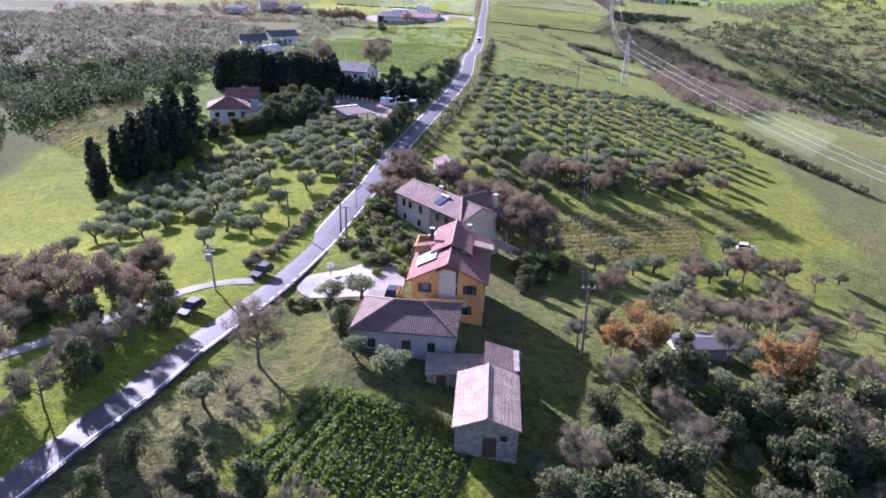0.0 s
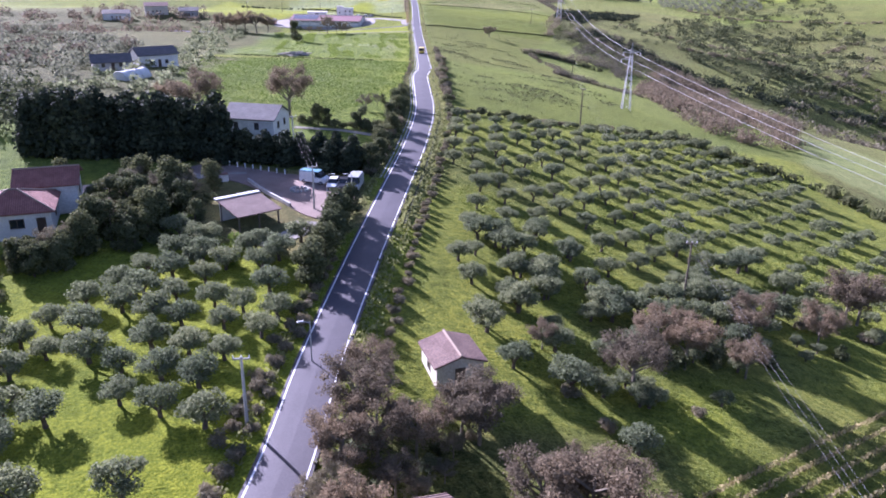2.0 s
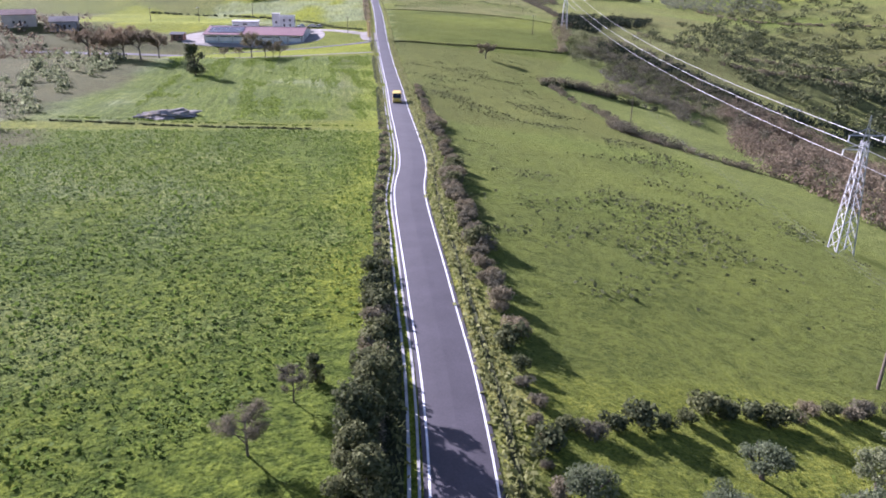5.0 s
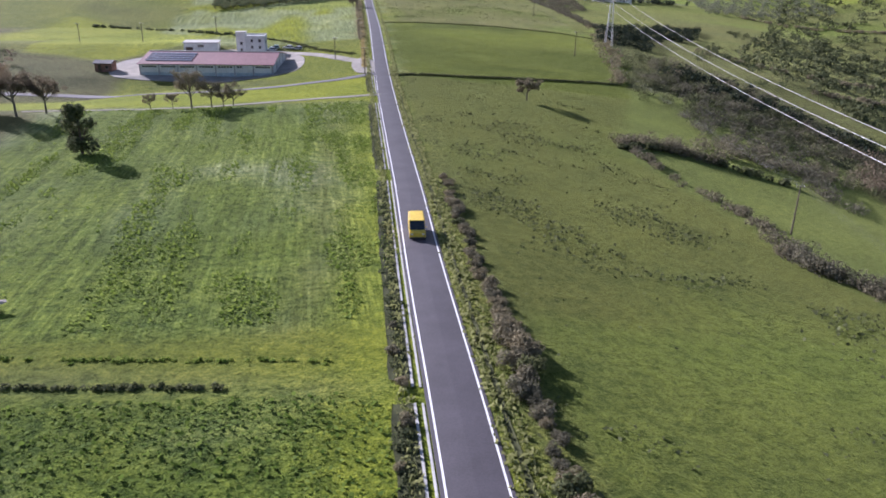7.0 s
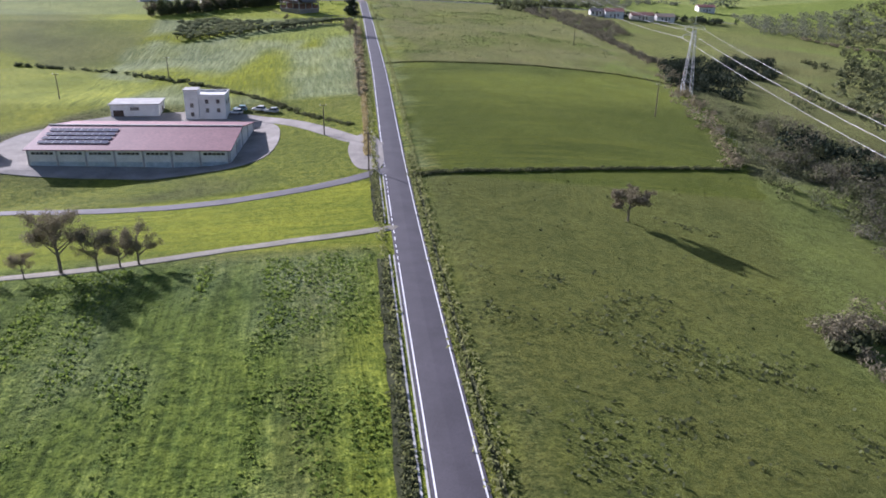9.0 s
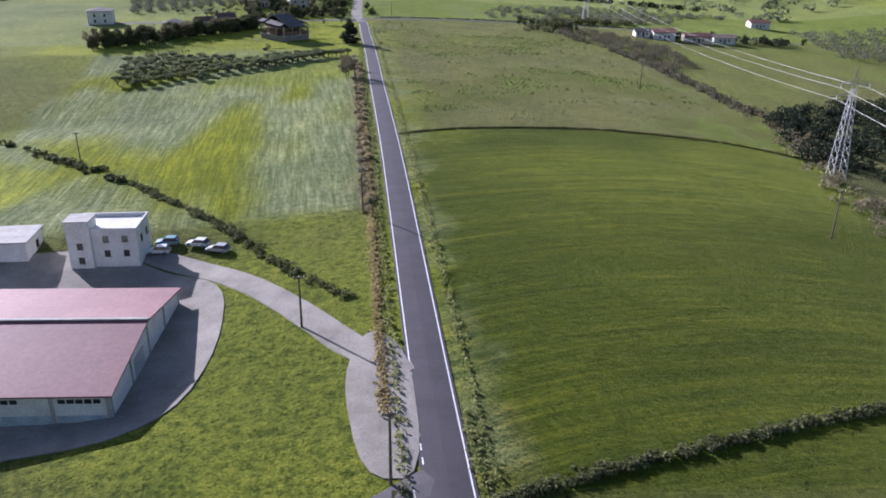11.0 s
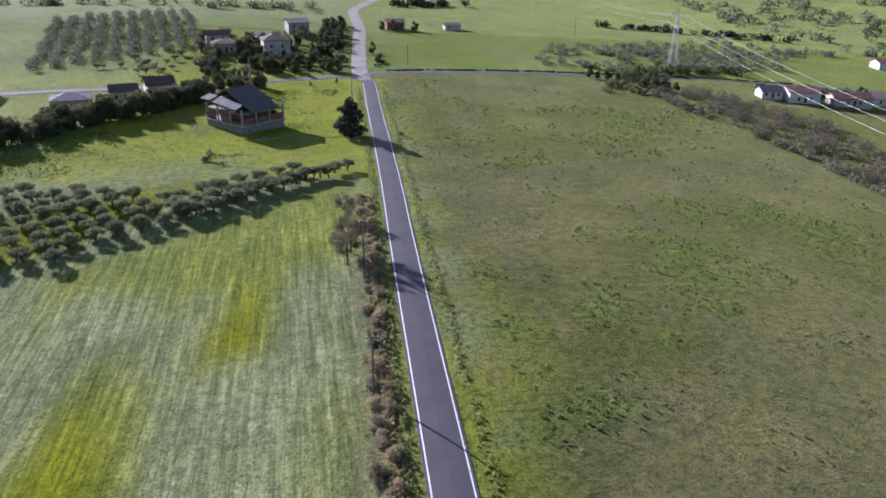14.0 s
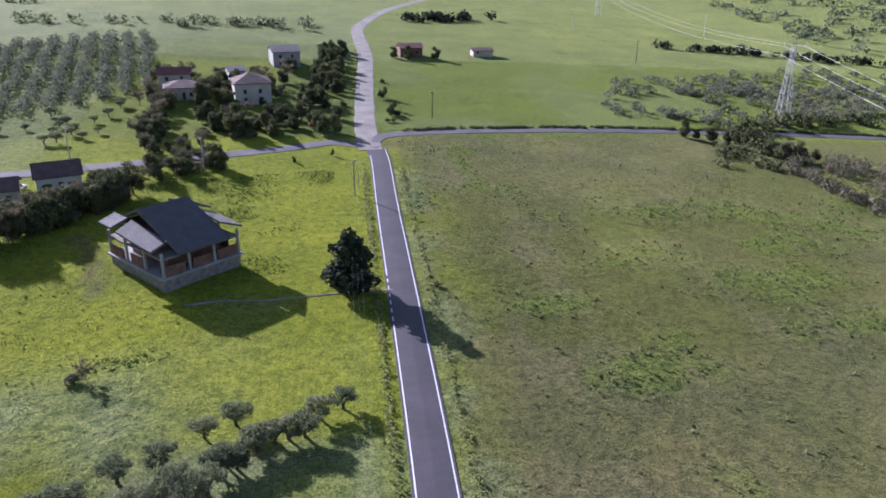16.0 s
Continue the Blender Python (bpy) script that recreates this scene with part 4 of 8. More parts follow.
roof_mesh("upper_roof", [[(-1.6, 2.3, 6.25), (6.2, 2.3, 6.25), (6.2, 0, 7.4), (-1.6, 0, 7.4)], [(-1.6, -2.3, 6.25), (6.2, -2.3, 6.25), (6.2, 0, 7.4), (-1.6, 0, 7.4)]], M_TILE_RED, b, 0.2)
ridge_caps(b, [((-1.6, 0, 7.42), (6.2, 0, 7.42))], M_TILE_OLD)
part("step_gable", boxes((-1.45, -1.6, 6.0, -1.3, 1.6, 6.5), bevel=0.02), M_CREAM, b, "cream gable wall at the step of the roof")
sl = Vector((0, -3.8, 1.9)).normalized()
solar(b, (-0.6, 3.6, 5.27), (-1, 0, 0), sl, 4, 2, 0.72, 1.15)
solar(b, (5.4, 3.3, 5.42), (-1, 0, 0), sl, 2, 2, 0.68, 1.1)
chimney(b, 2.0, 2.5, 5.6, 7.7, M_DARKSTEEL)
chimney(b, 4.8, -1.6, 5.8, 7.3)

# long farmhouse in an L, with its panels
d_ = Vector((8.6, -10.9, 0)).normalized()
n_ = Vector((-d_.y, d_.x, 0))
mid_a = Vector((3.3, 87.8, 0)) - d_ * 6.95 + n_ * 2.75
yaw_a = math.degrees(math.atan2(d_.y, d_.x))
b = thing("long_farmhouse", pose(mid_a.x, mid_a.y, 0.9, 0, 0, yaw_a), "long two-storey cream farmhouse, brown tile roof with solar panels", "house")
walls(b, 13.9, 5.5, -2.5, 4.0, M_CREAM, 1.15)
gable_roof(b, 13.9, 5.5, 4.0, 1.15, M_TILE_BROWN, 0.35, M_TILE_OLD)
for u in (-5.4, -4.0, -1.7, 1.9, 3.8, 5.8):
    window(b, wall_pose(13.9, 5.5, "s", u, 2.95), 0.6, 0.9, None)
for u in (-5.2, -2.0, 3.1):
    window(b, wall_pose(13.9, 5.5, "s", u, 1.0), 0.55, 0.8, None)
for u in (-4.5, -1, 2.5):
    window(b, wall_pose(13.9, 5.5, "n", u, 2.9), 0.6, 0.9, None)
window(b, wall_pose(13.9, 5.5, "w", 0, 2.95), 0.6, 0.9)
link_mesh("wing", [(0.15, -2.75, -2.5), (6.5, -2.75, -2.5), (6.5, 3.8, -2.5), (0.15, 3.8, -2.5), (0.15, -2.75, 3.95), (6.5, -2.75, 3.95), (6.5, 3.8, 3.95), (0.15, 3.8, 3.95), (3.4, 3.8, 5.45)],
               [(0, 1, 5, 4), (1, 2, 6, 5), (2, 3, 7, 8, 6), (3, 0, 4, 7), (4, 5, 6, 8, 7)], M_CREAM, b, "cream wing across the end")
roof_mesh("wing_roof", [[(6.9, -3.1, 3.92), (6.9, 4.2, 3.92), (3.4, 4.2, 5.6), (3.4, 0.0, 5.6)], [(-0.1, 4.2, 3.92), (-0.1, 0.0, 3.92), (3.4, 0.0, 5.6), (3.4, 4.2, 5.6)],
                        [(6.9, -3.1, 3.92), (3.4, 0.0, 5.6), (0.6, 0.0, 5.3), (0.6, -3.1, 3.92)]], M_TILE_BROWN, b)
ridge_caps(b, [((3.4, 0, 5.6), (3.4, 4.2, 5.6)), ((6.85, -3.05, 3.95), (3.4, 0, 5.6))], M_TILE_OLD, 0.13)
for u in (-1.6, 1.6):
    window(b, pose(6.5, u, 2.6, 0, 0, 90), 0.6, 0.9)
solar(b, (0.05, 4.1, 4.05), (0, -1, 0), Vector((3.5, 0, 1.68)), 4, 3, 0.98, 1.22, 0.04, 0.1, None, lambda c: c.z > 5.3 - 0.42 * abs(c.y))
part("water_panel", boxes((0, 0, 0, 1.3, 1.5, 0.08)), M_PANEL_DARK, b, "dark solar water panel", at=pose(0.3, -2.2, 4.35, 24, 0, 0))
part("water_tank", sticks(((0.2, -0.75, 5.15), (1.7, -0.75, 5.15), 0.2, 0.2), n=12), M_STEEL, b, "steel water tank on the roof")
chimney(b, 5.9, 3.4, 4.3, 5.9)
chimney(b, -1.2, 0.2, 4.9, 5.7)
part("terrace_wall", boxes((7.2, 3.0, -0.8, 11.0, 3.2, 0.3), bevel=0.02), M_CONCRETE, b)

# hut among the trees
b = thing("garden_hut", pose(1.6, 120.8, 0.9, 0, 0, 102), "small cream hut with a low tile roof", "hut")
walls(b, 3.8, 3.7, -1, 2.1, M_CREAM, 0.6)
gable_roof(b, 3.8, 3.7, 2.1, 0.6, M_TILE_BROWN, 0.25, M_TILE_OLD)
part("door", boxes((-0.4, -0.04, -0.8, 0.4, 0.03, 0.8), bevel=0.01), M_SHUTTER, b, at=wall_pose(3.8, 3.7, "w", 0, 0.9))
window(b, wall_pose(3.8, 3.7, "n", 0, 1.2), 0.5, 0.5)

# white villa on the left
b = house("white_villa", -42.0, 152.6, 2.1, 14, 7.4, 6.6, 2.9, 1.6, M_WHITE, M_TILE_RED, "white villa with a red hipped roof behind a hedge", "hip",
          [("s", -2.3, 1.6, 0.8, 0.9), ("s", 0.4, 1.6, 1.3, 0.9), ("s", 2.7, 1.2, 0.9, 1.8), ("e", 0.5, 1.6, 0.8, 0.9), ("w", 0, 1.6, 0.8, 0.9)], cap=M_TILE_OLD, over=0.5)
house("white_villa", -40.8, 159.2, 2.4, 14, 6.2, 5.6, 3.4, 1.2, M_WHITE, M_TILE_RED, "white rear wing of the villa under red tiles", "gable",
      [("s", -1.6, 2.2, 0.7, 0.8), ("e", 0, 2.0, 0.8, 0.9), ("w", 0, 2.0, 0.8, 0.9)], over=0.4, cap=M_TILE_OLD)

# open car shelter by the car park
b = thing("car_shelter", pose(-17.3, 151.8, 2.7, 0, 0, 33), "open shelter with a brown corrugated roof on posts", "shelter")
roof_mesh("roof", [[(-2.6, -2.7, 1.75), (2.6, -2.7, 1.75), (2.6, 2.7, 2.25), (-2.6, 2.7, 2.25)]], M_TILE_BROWN, b, 0.12)
part("fascia", boxes((-2.65, 2.55, 2.2, 2.65, 3.2, 2.36), bevel=0.02), M_WHITE, b, "white sheet strip along the upper edge")
for px_ in (-2.3, 0, 2.3):
    for py_ in (-2.3, 2.3):
        part("post", boxes((px_ - 0.07, py_ - 0.07, -0.3, px_ + 0.07, py_ + 0.07, 1.75 + 0.09 * (py_ + 2.7))), M_WOOD, b)
part("back_wall", boxes((-2.4, 2.3, -0.3, 2.4, 2.42, 2.0)), M_WHITE, b)

# grey farmhouse behind the conifers
house("grey_farmhouse", -20.2, 186.3, 3.2, -16, 7.6, 6.4, 4.2, 1.5, M_WHITE, M_TILE_GREY, "two-storey white farmhouse with a grey roof", "gable",
      [("e", -1.3, 3.1, 0.6, 0.9), ("e", 1.2, 3.1, 0.6, 0.9), ("e", -1.2, 1.0, 0.8, 1.8), ("e", 1.3, 1.3, 0.6, 0.8), ("s", -2, 3.1, 0.6, 0.9), ("s", 1.2, 3.1, 0.6, 0.9)], over=0.3)

# long barn with the red roof
b = thing("long_barn", pose(-18.4, 459.4, -6.3, 0, 0, -7.5), "long white farm barn with a red metal roof and solar panels", "barn")
L_, W_ = 33.0, 20.5
walls(b, L_, W_, -4, 2.3, M_WHITE, 1.6)
gable_roof(b, L_, W_, 2.3, 1.6, M_SHEET_RED, 0.35)
part("ridge_strip", boxes((-L_ / 2 - 0.3, -0.2, 4.0, L_ / 2 + 0.3, 0.2, 4.14)), M_CONCRETE, b, "pale ridge strip")
for i in range(8):
    x = -L_ / 2 + 0.2 + i * (L_ - 0.4) / 7
    part("pillar", boxes((x - 0.16, -W_ / 2 - 0.1, -2, x + 0.16, -W_ / 2, 2.3), bevel=0.02), M_GREYWALL, b, "grey concrete pillar")
    if i < 7:
        xm = x + (L_ - 0.4) / 14
        part("plinth", boxes((xm - 2.1, -W_ / 2 - 0.06, -2, xm + 2.1, -W_ / 2, 0.25), bevel=0.02), M_TARP, b, "pale blue lower wall")
        for k in (-1.45, -0.72, 0, 0.72, 1.45):
            if i != 5 or k < 0:
                part("window", boxes((xm + k - 0.3, -W_ / 2 - 0.05, 1.45, xm + k + 0.3, -W_ / 2 + 0.02, 1.85), bevel=0.01), M_GLASS, b, "dark strip window")
for i in range(5):
    y = -W_ / 2 + 0.2 + i * (W_ - 0.4) / 4
    part("pillar", boxes((L_ / 2, y - 0.14, -1, L_ / 2 + 0.1, y + 0.14, 2.3 + 1.6 * (1 - abs(y) / (W_ / 2)) - 0.1), bevel=0.02), M_GREYWALL, b)
part("side_door", boxes((L_ / 2, -4.2, -0.2, L_ / 2 + 0.06, -1.6, 2.1), bevel=0.02), M_STEEL, b, "sliding steel door")
sl = Vector((0, 10.25, 1.6)).normalized()
for r_ in range(4):
    solar(b, (-15.6, -8.2 + r_ * 1.75, 2.72 + r_ * 0.273), (1, 0, 0), sl, 9, 1, 1.25, 1.2, 0.04, 0.12, M_PANEL_DARK)

# white buildings behind the barn
b = thing("white_store", pose(-24.6, 484.2, -6.0, 0, 0, -2), "flat-roofed white store with a concrete roof edge", "store")
walls(b, 9.4, 5.6, -2, 3.0, M_WHITE)
part("roof_slab", boxes((-5.0, -3.1, 3.0, 5.0, 3.1, 3.22), bevel=0.03), M_CONCRETE, b)
window(b, wall_pose(9.4, 5.6, "s", 0, 2.2), 1.6, 0.5)
window(b, wall_pose(9.4, 5.6, "e", 0.8, 1.6), 0.8, 0.9)
part("door", boxes((-1.0, -0.05, -1.0, 1.0, 0.03, 1.0), bevel=0.01), M_SHUTTER, b, at=wall_pose(9.4, 5.6, "s", -3.2, 0.9))
b = thing("office_block", pose(-10.2, 481.6, -5.8, 0, 0, -4), "cube-shaped white three-storey block with a flat roof", "building")
walls(b, 7.6, 5.6, -2, 4.7, M_WHITE)
part("parapet", boxes((-3.9, -2.9, 4.7, 3.9, -2.7, 5.1), (-3.9, 2.7, 4.7, 3.9, 2.9, 5.1), (-3.9, -2.7, 4.7, -3.7, 2.7, 5.1), (3.7, -2.7, 4.7, 3.9, 2.7, 5.1)), M_WHITE, b)
part("stair_tower", boxes((-4.1, -3.2, -2, -1.4, -0.4, 6.0), bevel=0.03), M_WHITE, b)
part("tower_cap", boxes((-4.25, -3.35, 6.0, -1.25, -0.25, 6.15), bevel=0.02), M_CONCRETE, b)
for u, zc in ((0.2, 3.7), (2.4, 3.7), (0.2, 1.9), (2.4, 1.9), (-2.7, 3.0), (-2.7, 1.2)):
    window(b, wall_pose(7.6, 6.4 if u < -2 else 5.6, "s", u, zc), 0.55, 0.7)
for u in (-1, 1.4):
    window(b, wall_pose(7.6, 5.6, "e", u, 3.2), 0.6, 0.8)

# small brick hut beside the barn, and a growing tunnel near the olive farm
house("brick_hut", -45.4, 457.6, gz(-45.4, 457.6), -8, 4.2, 3.4, 2.1, 0.5, M_BRICK, M_TILE_GREY, "small brick hut with a flat grey roof beside the yard", "gable", [("s", 0.9, 1.1, 0.6, 0.6), ("s", -0.9, 0.95, 0.8, 1.7)], cat="hut")
t = thing("growing_tunnel", pose(-52.6, 240.5, gz(-52.6, 240.5), 0, 0, 60), "white plastic growing tunnel near the olive farm", "tunnel")
bm = bmesh.new()
arch = [[bm.verts.new((u, 1.9 * math.cos(math.pi * k / 12), -0.1 + 1.9 * math.sin(math.pi * k / 12))) for k in range(13)] for u in (-3.6, -1.2, 1.2, 3.6)]
for p, q in zip(arch[:-1], arch[1:]):
    for k in range(12):
        bm.faces.new((p[k], q[k], q[k + 1], p[k + 1]))
bm.faces.new(arch[0])
bm.faces.new(arch[-1])
bmesh.ops.recalc_face_normals(bm, faces=bm.faces)
part("sheet", bm, M_WHITE, t, "taut white plastic sheet")
for u in (-3.6, -1.2, 1.2, 3.6):
    part("hoop", sticks(*[((u, 1.95 * math.cos(math.pi * k / 12), 1.95 * math.sin(math.pi * k / 12) - 0.1), (u, 1.95 * math.cos(math.pi * (k + 1) / 12), 1.95 * math.sin(math.pi * (k + 1) / 12) - 0.1), 0.05, 0.05) for k in range(12)], n=5), M_STEEL, t, "steel hoop")

# unfinished house of concrete and brick
b = thing("unfinished_house", pose(8.3, 661.2, -1.0, 0, 0, 40) @ Matrix.Diagonal((1.06, 1.08, 1.32, 1)), "unfinished brick and concrete house with a grey roof", "house")
# rubble-stone colour on the concrete stands in for its shade
part("basement", boxes((-5.0, -5.6, -1.5, 5.0, 5.6, 1.1), bevel=0.03), M_STONE, b, "raw concrete basement, its shade put into a darker colour")
part("floor_slab", boxes((-5.3, -5.9, 1.1, 5.3, 5.9, 1.3), bevel=0.02), M_GREYWALL, b)
part("floor_slab", boxes((-5.0, -5.6, 2.9, 5.0, 5.6, 3.05), bevel=0.02), M_STONE, b)
part("brick_core", boxes((-3.2, -3.8, 1.3, 3.2, 3.8, 2.9)), M_BRICK, b, "bare hollow-brick rooms")
for x0, y0, x1, y1 in ((-5.0, -5.6, -2.2, -5.4), (2.0, -5.6, 5.0, -5.4), (-5.0, -2.0, -4.8, 1.0), (-5.0, 2.6, -4.8, 5.4), (4.8, -3.5, 5.0, 0.5), (-1.2, -5.6, 1.2, -5.4)):
    part("brick_panel", boxes((x0, y0, 1.3, x1, y1, 2.25)), M_BRICK, b, "half-height bare brick wall")
for px_ in (-4.9, -1.6, 1.6, 4.9):
    for py_ in (-5.5, -1.9, 1.9, 5.5):
        if abs(px_) > 4 or abs(py_) > 5:
            part("pillar", boxes((px_ - 0.13, py_ - 0.13, 1.3, px_ + 0.13, py_ + 0.13, 3.6)), M_GREYWALL, b)
roof_mesh("roof", [[(-3.4, -6.6, 3.5), (3.2, -6.6, 3.5), (3.2, 1.2, 6.1), (-3.4, 1.2, 6.1)], [(-3.4, 6.2, 4.3), (3.2, 6.2, 4.3), (3.2, 1.2, 6.1), (-3.4, 1.2, 6.1)]], M_TILE_GREY, b, 0.22, "plain grey unfinished roof slab")
roof_mesh("side_roof", [[(3.3, -4.6, 4.6), (6.3, -4.6, 3.6), (6.3, 0.2, 3.9), (3.3, 0.2, 5.1)]], M_TILE_GREY, b, 0.2)
roof_mesh("side_roof", [[(3.3, 0.9, 5.6), (6.0, 0.9, 4.5), (6.0, 5.8, 4.3), (3.3, 5.8, 5.0)]], M_TILE_GREY, b, 0.2)
roof_mesh("side_roof", [[(-3.5, 3.4, 4.9), (-5.6, 3.4, 4.4), (-5.6, 6.2, 4.4), (-3.5, 6.2, 4.9)]], M_TILE_GREY, b, 0.2)
roof_mesh("side_roof", [[(-3.5, -4.6, 4.3), (-5.6, -4.6, 3.7), (-5.6, 2.4, 4.2), (-3.5, 2.4, 4.9)]], M_TILE_GREY, b, 0.2)
part("attic_wall", boxes((-3.1, -2.6, 3.05, 3.0, 5.6, 4.1)), M_BRICK, b, "bare brick attic wall in shade")

# houses round the junction
w4 = [("s", -1.8, 1.2, 0.6, 0.85), ("s", 1.6, 1.2, 0.6, 0.85), ("s", -1.8, 3.1, 0.6, 0.85), ("s", 1.6, 3.1, 0.6, 0.85), ("e", 0, 3.0, 0.6, 0.8), ("e", 0.2, 1.1, 0.6, 0.8)]
w2 = [("s", -1.8, 1.3, 0.6, 0.8), ("s", 0.2, 1.0, 0.7, 1.7), ("s", 1.8, 1.3, 0.6, 0.8), ("e", 0, 1.3, 0.6, 0.8)]
house("white_house", -13.6, 692.4, 0.3, 18, 6.4, 6.0, 2.9, 1.5, M_WHITE, M_TILE_BROWN, "white house with a dark brown tile roof", "gable", w2, over=0.4, shutter=M_SHUTTER)
house("cream_house", -29.5, 676.5, 0.4, 10, 8.0, 6.4, 2.6, 1.3, M_CREAM, M_TILE_GREY, "low cream house with a grey roof", "hip", w2)
house("cream_house", -20.5, 686.0, 0.3, 14, 6.0, 5.4, 2.6, 1.2, M_CREAM, M_TILE_BROWN, "low cream house with a brown roof among trees", "gable", w2)
house("white_villa", -57.2, 693.5, 1.1, 6, 8.4, 7.4, 4.6, 1.2, M_WHITE, M_TILE_GREY, "tall white villa with terraces, alone in the fields", "hip", w4)
house("cream_house", -3.2, 757.5, 1.7, 8, 8.0, 7.0, 3.0, 1.3, M_CREAM, M_TILE_BROWN, "cream house with stepped brown roofs", "hip", w2)
house("cream_house", -6.0, 765.5, 2.2, 8, 7.5, 5.5, 4.2, 1.2, M_CREAM, M_TILE_RED, "taller cream house with a red roof", "gable", w4)
house("green_house", 12.8, 754.3, 1.0, 9, 8.2, 8.4, 5.0, 1.9, M_CREAM, M_TILE_BROWN, "two-storey pale greenish house with a brown hipped roof", "hip", w4)
house("grey_house", 19.8, 798.0, 2.6, 10, 7.6, 9.0, 4.4, 1.3, M_GREYWALL, M_TILE_GREY, "grey two-storey house with a pale grey roof", "gable", w4)
house("white_hut", 7.5, 778.0, 2.5, 12, 4.2, 6.5, 2.4, 0.8, M_WHITE, M_TILE_GREY, "small white outbuilding with a pale roof", "gable", w2[:1])
house("brick_house", 58.5, 814.5, 2.3, 3, 7.0, 6.0, 2.8, 1.1, M_BRICK, M_TILE_RED, "low reddish house between two dark trees", "gable", w2)
house("cream_house", 82.5, 817.5, 1.5, 2, 6.5, 4.5, 1.8, 0.7, M_CREAM, M_TILE_BROWN, "low cream farm shed", "gable", w2[:1])
for x, y, L2, W2, e2, wl, rf, lab in ((162, 697, 9, 7, 3.2, M_WHITE, M_TILE_RED, "white country house with a red roof"), (176, 694, 11, 6, 2.6, M_CREAM, M_TILE_RED, "long low farmhouse under red tiles"),
                                      (190, 698, 9, 6, 2.4, M_WHITE, M_TILE_OLD, "low white farm building with a pale roof"), (154, 700, 6, 5, 2.2, M_WHITE, M_TILE_GREY, "small white outbuilding with a grey roof"),
                                      (250, 770, 10, 7, 3, M_WHITE, M_TILE_RED, "white country house far off in the fields")):
    house("country_house", x, y, gz(x, y), -8, L2, W2, e2, 1.2, wl, rf, lab, "gable", w2)
for x, y, yaw, L2, W2, e2, wl, rf, lab in ((-53, 262, 30, 9, 7, 3.0, M_WHITE, M_TILE_GREY, "white farmhouse with a dark roof among olives"), (-60, 252, 20, 8, 5, 2.0, M_CONCRETE, M_TILE_GREY, "low pale farm shed"),
                                           (-105, 486, 15, 11, 8, 4, M_CREAM, M_TILE_RED, "farmhouse with a red roof far off"), (-88, 480, 10, 9, 7, 3, M_GREYWALL, M_TILE_GREY, "grey farmhouse far off"),
                                           (-120, 470, 10, 12, 7, 3, M_WHITE, M_TILE_OLD, "pale farm building far off")):
    house("farmhouse", x, y, gz(x, y), yaw, L2, W2, e2, 1.4, wl, rf, lab, "gable", w2)
b = house("white_shed", 30.8, 77.6, -7.0, 3, 6.6, 3.4, 1.6, 0.4, M_GREYWALL, M_TILE_GREY, "low grey shed with a pale flat roof in the trees", "gable", [("s", 0, 0.8, 0.8, 1.0)], cat="shed")


# ---------- trees ----------
def leaf_quads(blobs, n, size, seed, flat=0.0, shell=0.55, aspect=1.0):
    """Many small leaf sprays in the outer part of a few rounded masses, as loose quads."""
    r = np.random.RandomState(seed)
    vol = np.array([b[3] * b[4] * b[5] for b in blobs]) ** 0.7
    which = r.choice(len(blobs), n, p=vol / vol.sum())
    B = np.array(blobs)[which]
    d = r.normal(size=(n, 3))
    d /= np.linalg.norm(d, axis=1)[:, None]
    rad = (shell + (1 - shell) * r.rand(n) ** 0.6) * (0.82 + 0.24 * r.rand(n)) + 0.4 * np.maximum(0, r.rand(n) - 0.72)
    c = B[:, :3] + d * B[:, 3:] * rad[:, None]
    nrm = d * 0.9 + r.normal(size=(n, 3)) * 0.65
    nrm[:, 2] += 0.25
    nrm /= np.linalg.norm(nrm, axis=1)[:, None]
    t = np.cross(nrm, r.normal(size=(n, 3)))
    t /= np.linalg.norm(t, axis=1)[:, None] + 1e-9
    b2 = np.cross(nrm, t)
    s = size * (0.55 + 0.9 * r.rand(n))[:, None]
    k = 0.5 + 0.5 * r.rand(n, 4)[:, :, None]
    t, b2 = t * s * aspect, b2 * s
    quad = np.stack([c - t * k[:, 0] - b2 * 0.3, c + b2 * k[:, 1], c + t * k[:, 2] + b2 * 0.2, c - b2 * k[:, 3]], 1)
    return quad.reshape(-1, 3)


def quads_object(name, v, mat, parent=None, label=""):
    n = len(v) // 4
    me = bpy.data.meshes.new(name)
    me.vertices.add(n * 4)
    me.vertices.foreach_set("co", v.astype(np.float32).ravel())
    me.loops.add(n * 4)
    me.loops.foreach_set("vertex_index", np.arange(n * 4, dtype=np.int32))
    me.polygons.add(n)
    me.polygons.foreach_set("loop_start", np.arange(0, n * 4, 4, dtype=np.int32))
    me.update(calc_edges=True)
    me.materials.append(mat)
    ob = new(name, me)
    if parent is not None:
        ob.parent = parent
    if label:
        tagged(ob, label)
    return ob


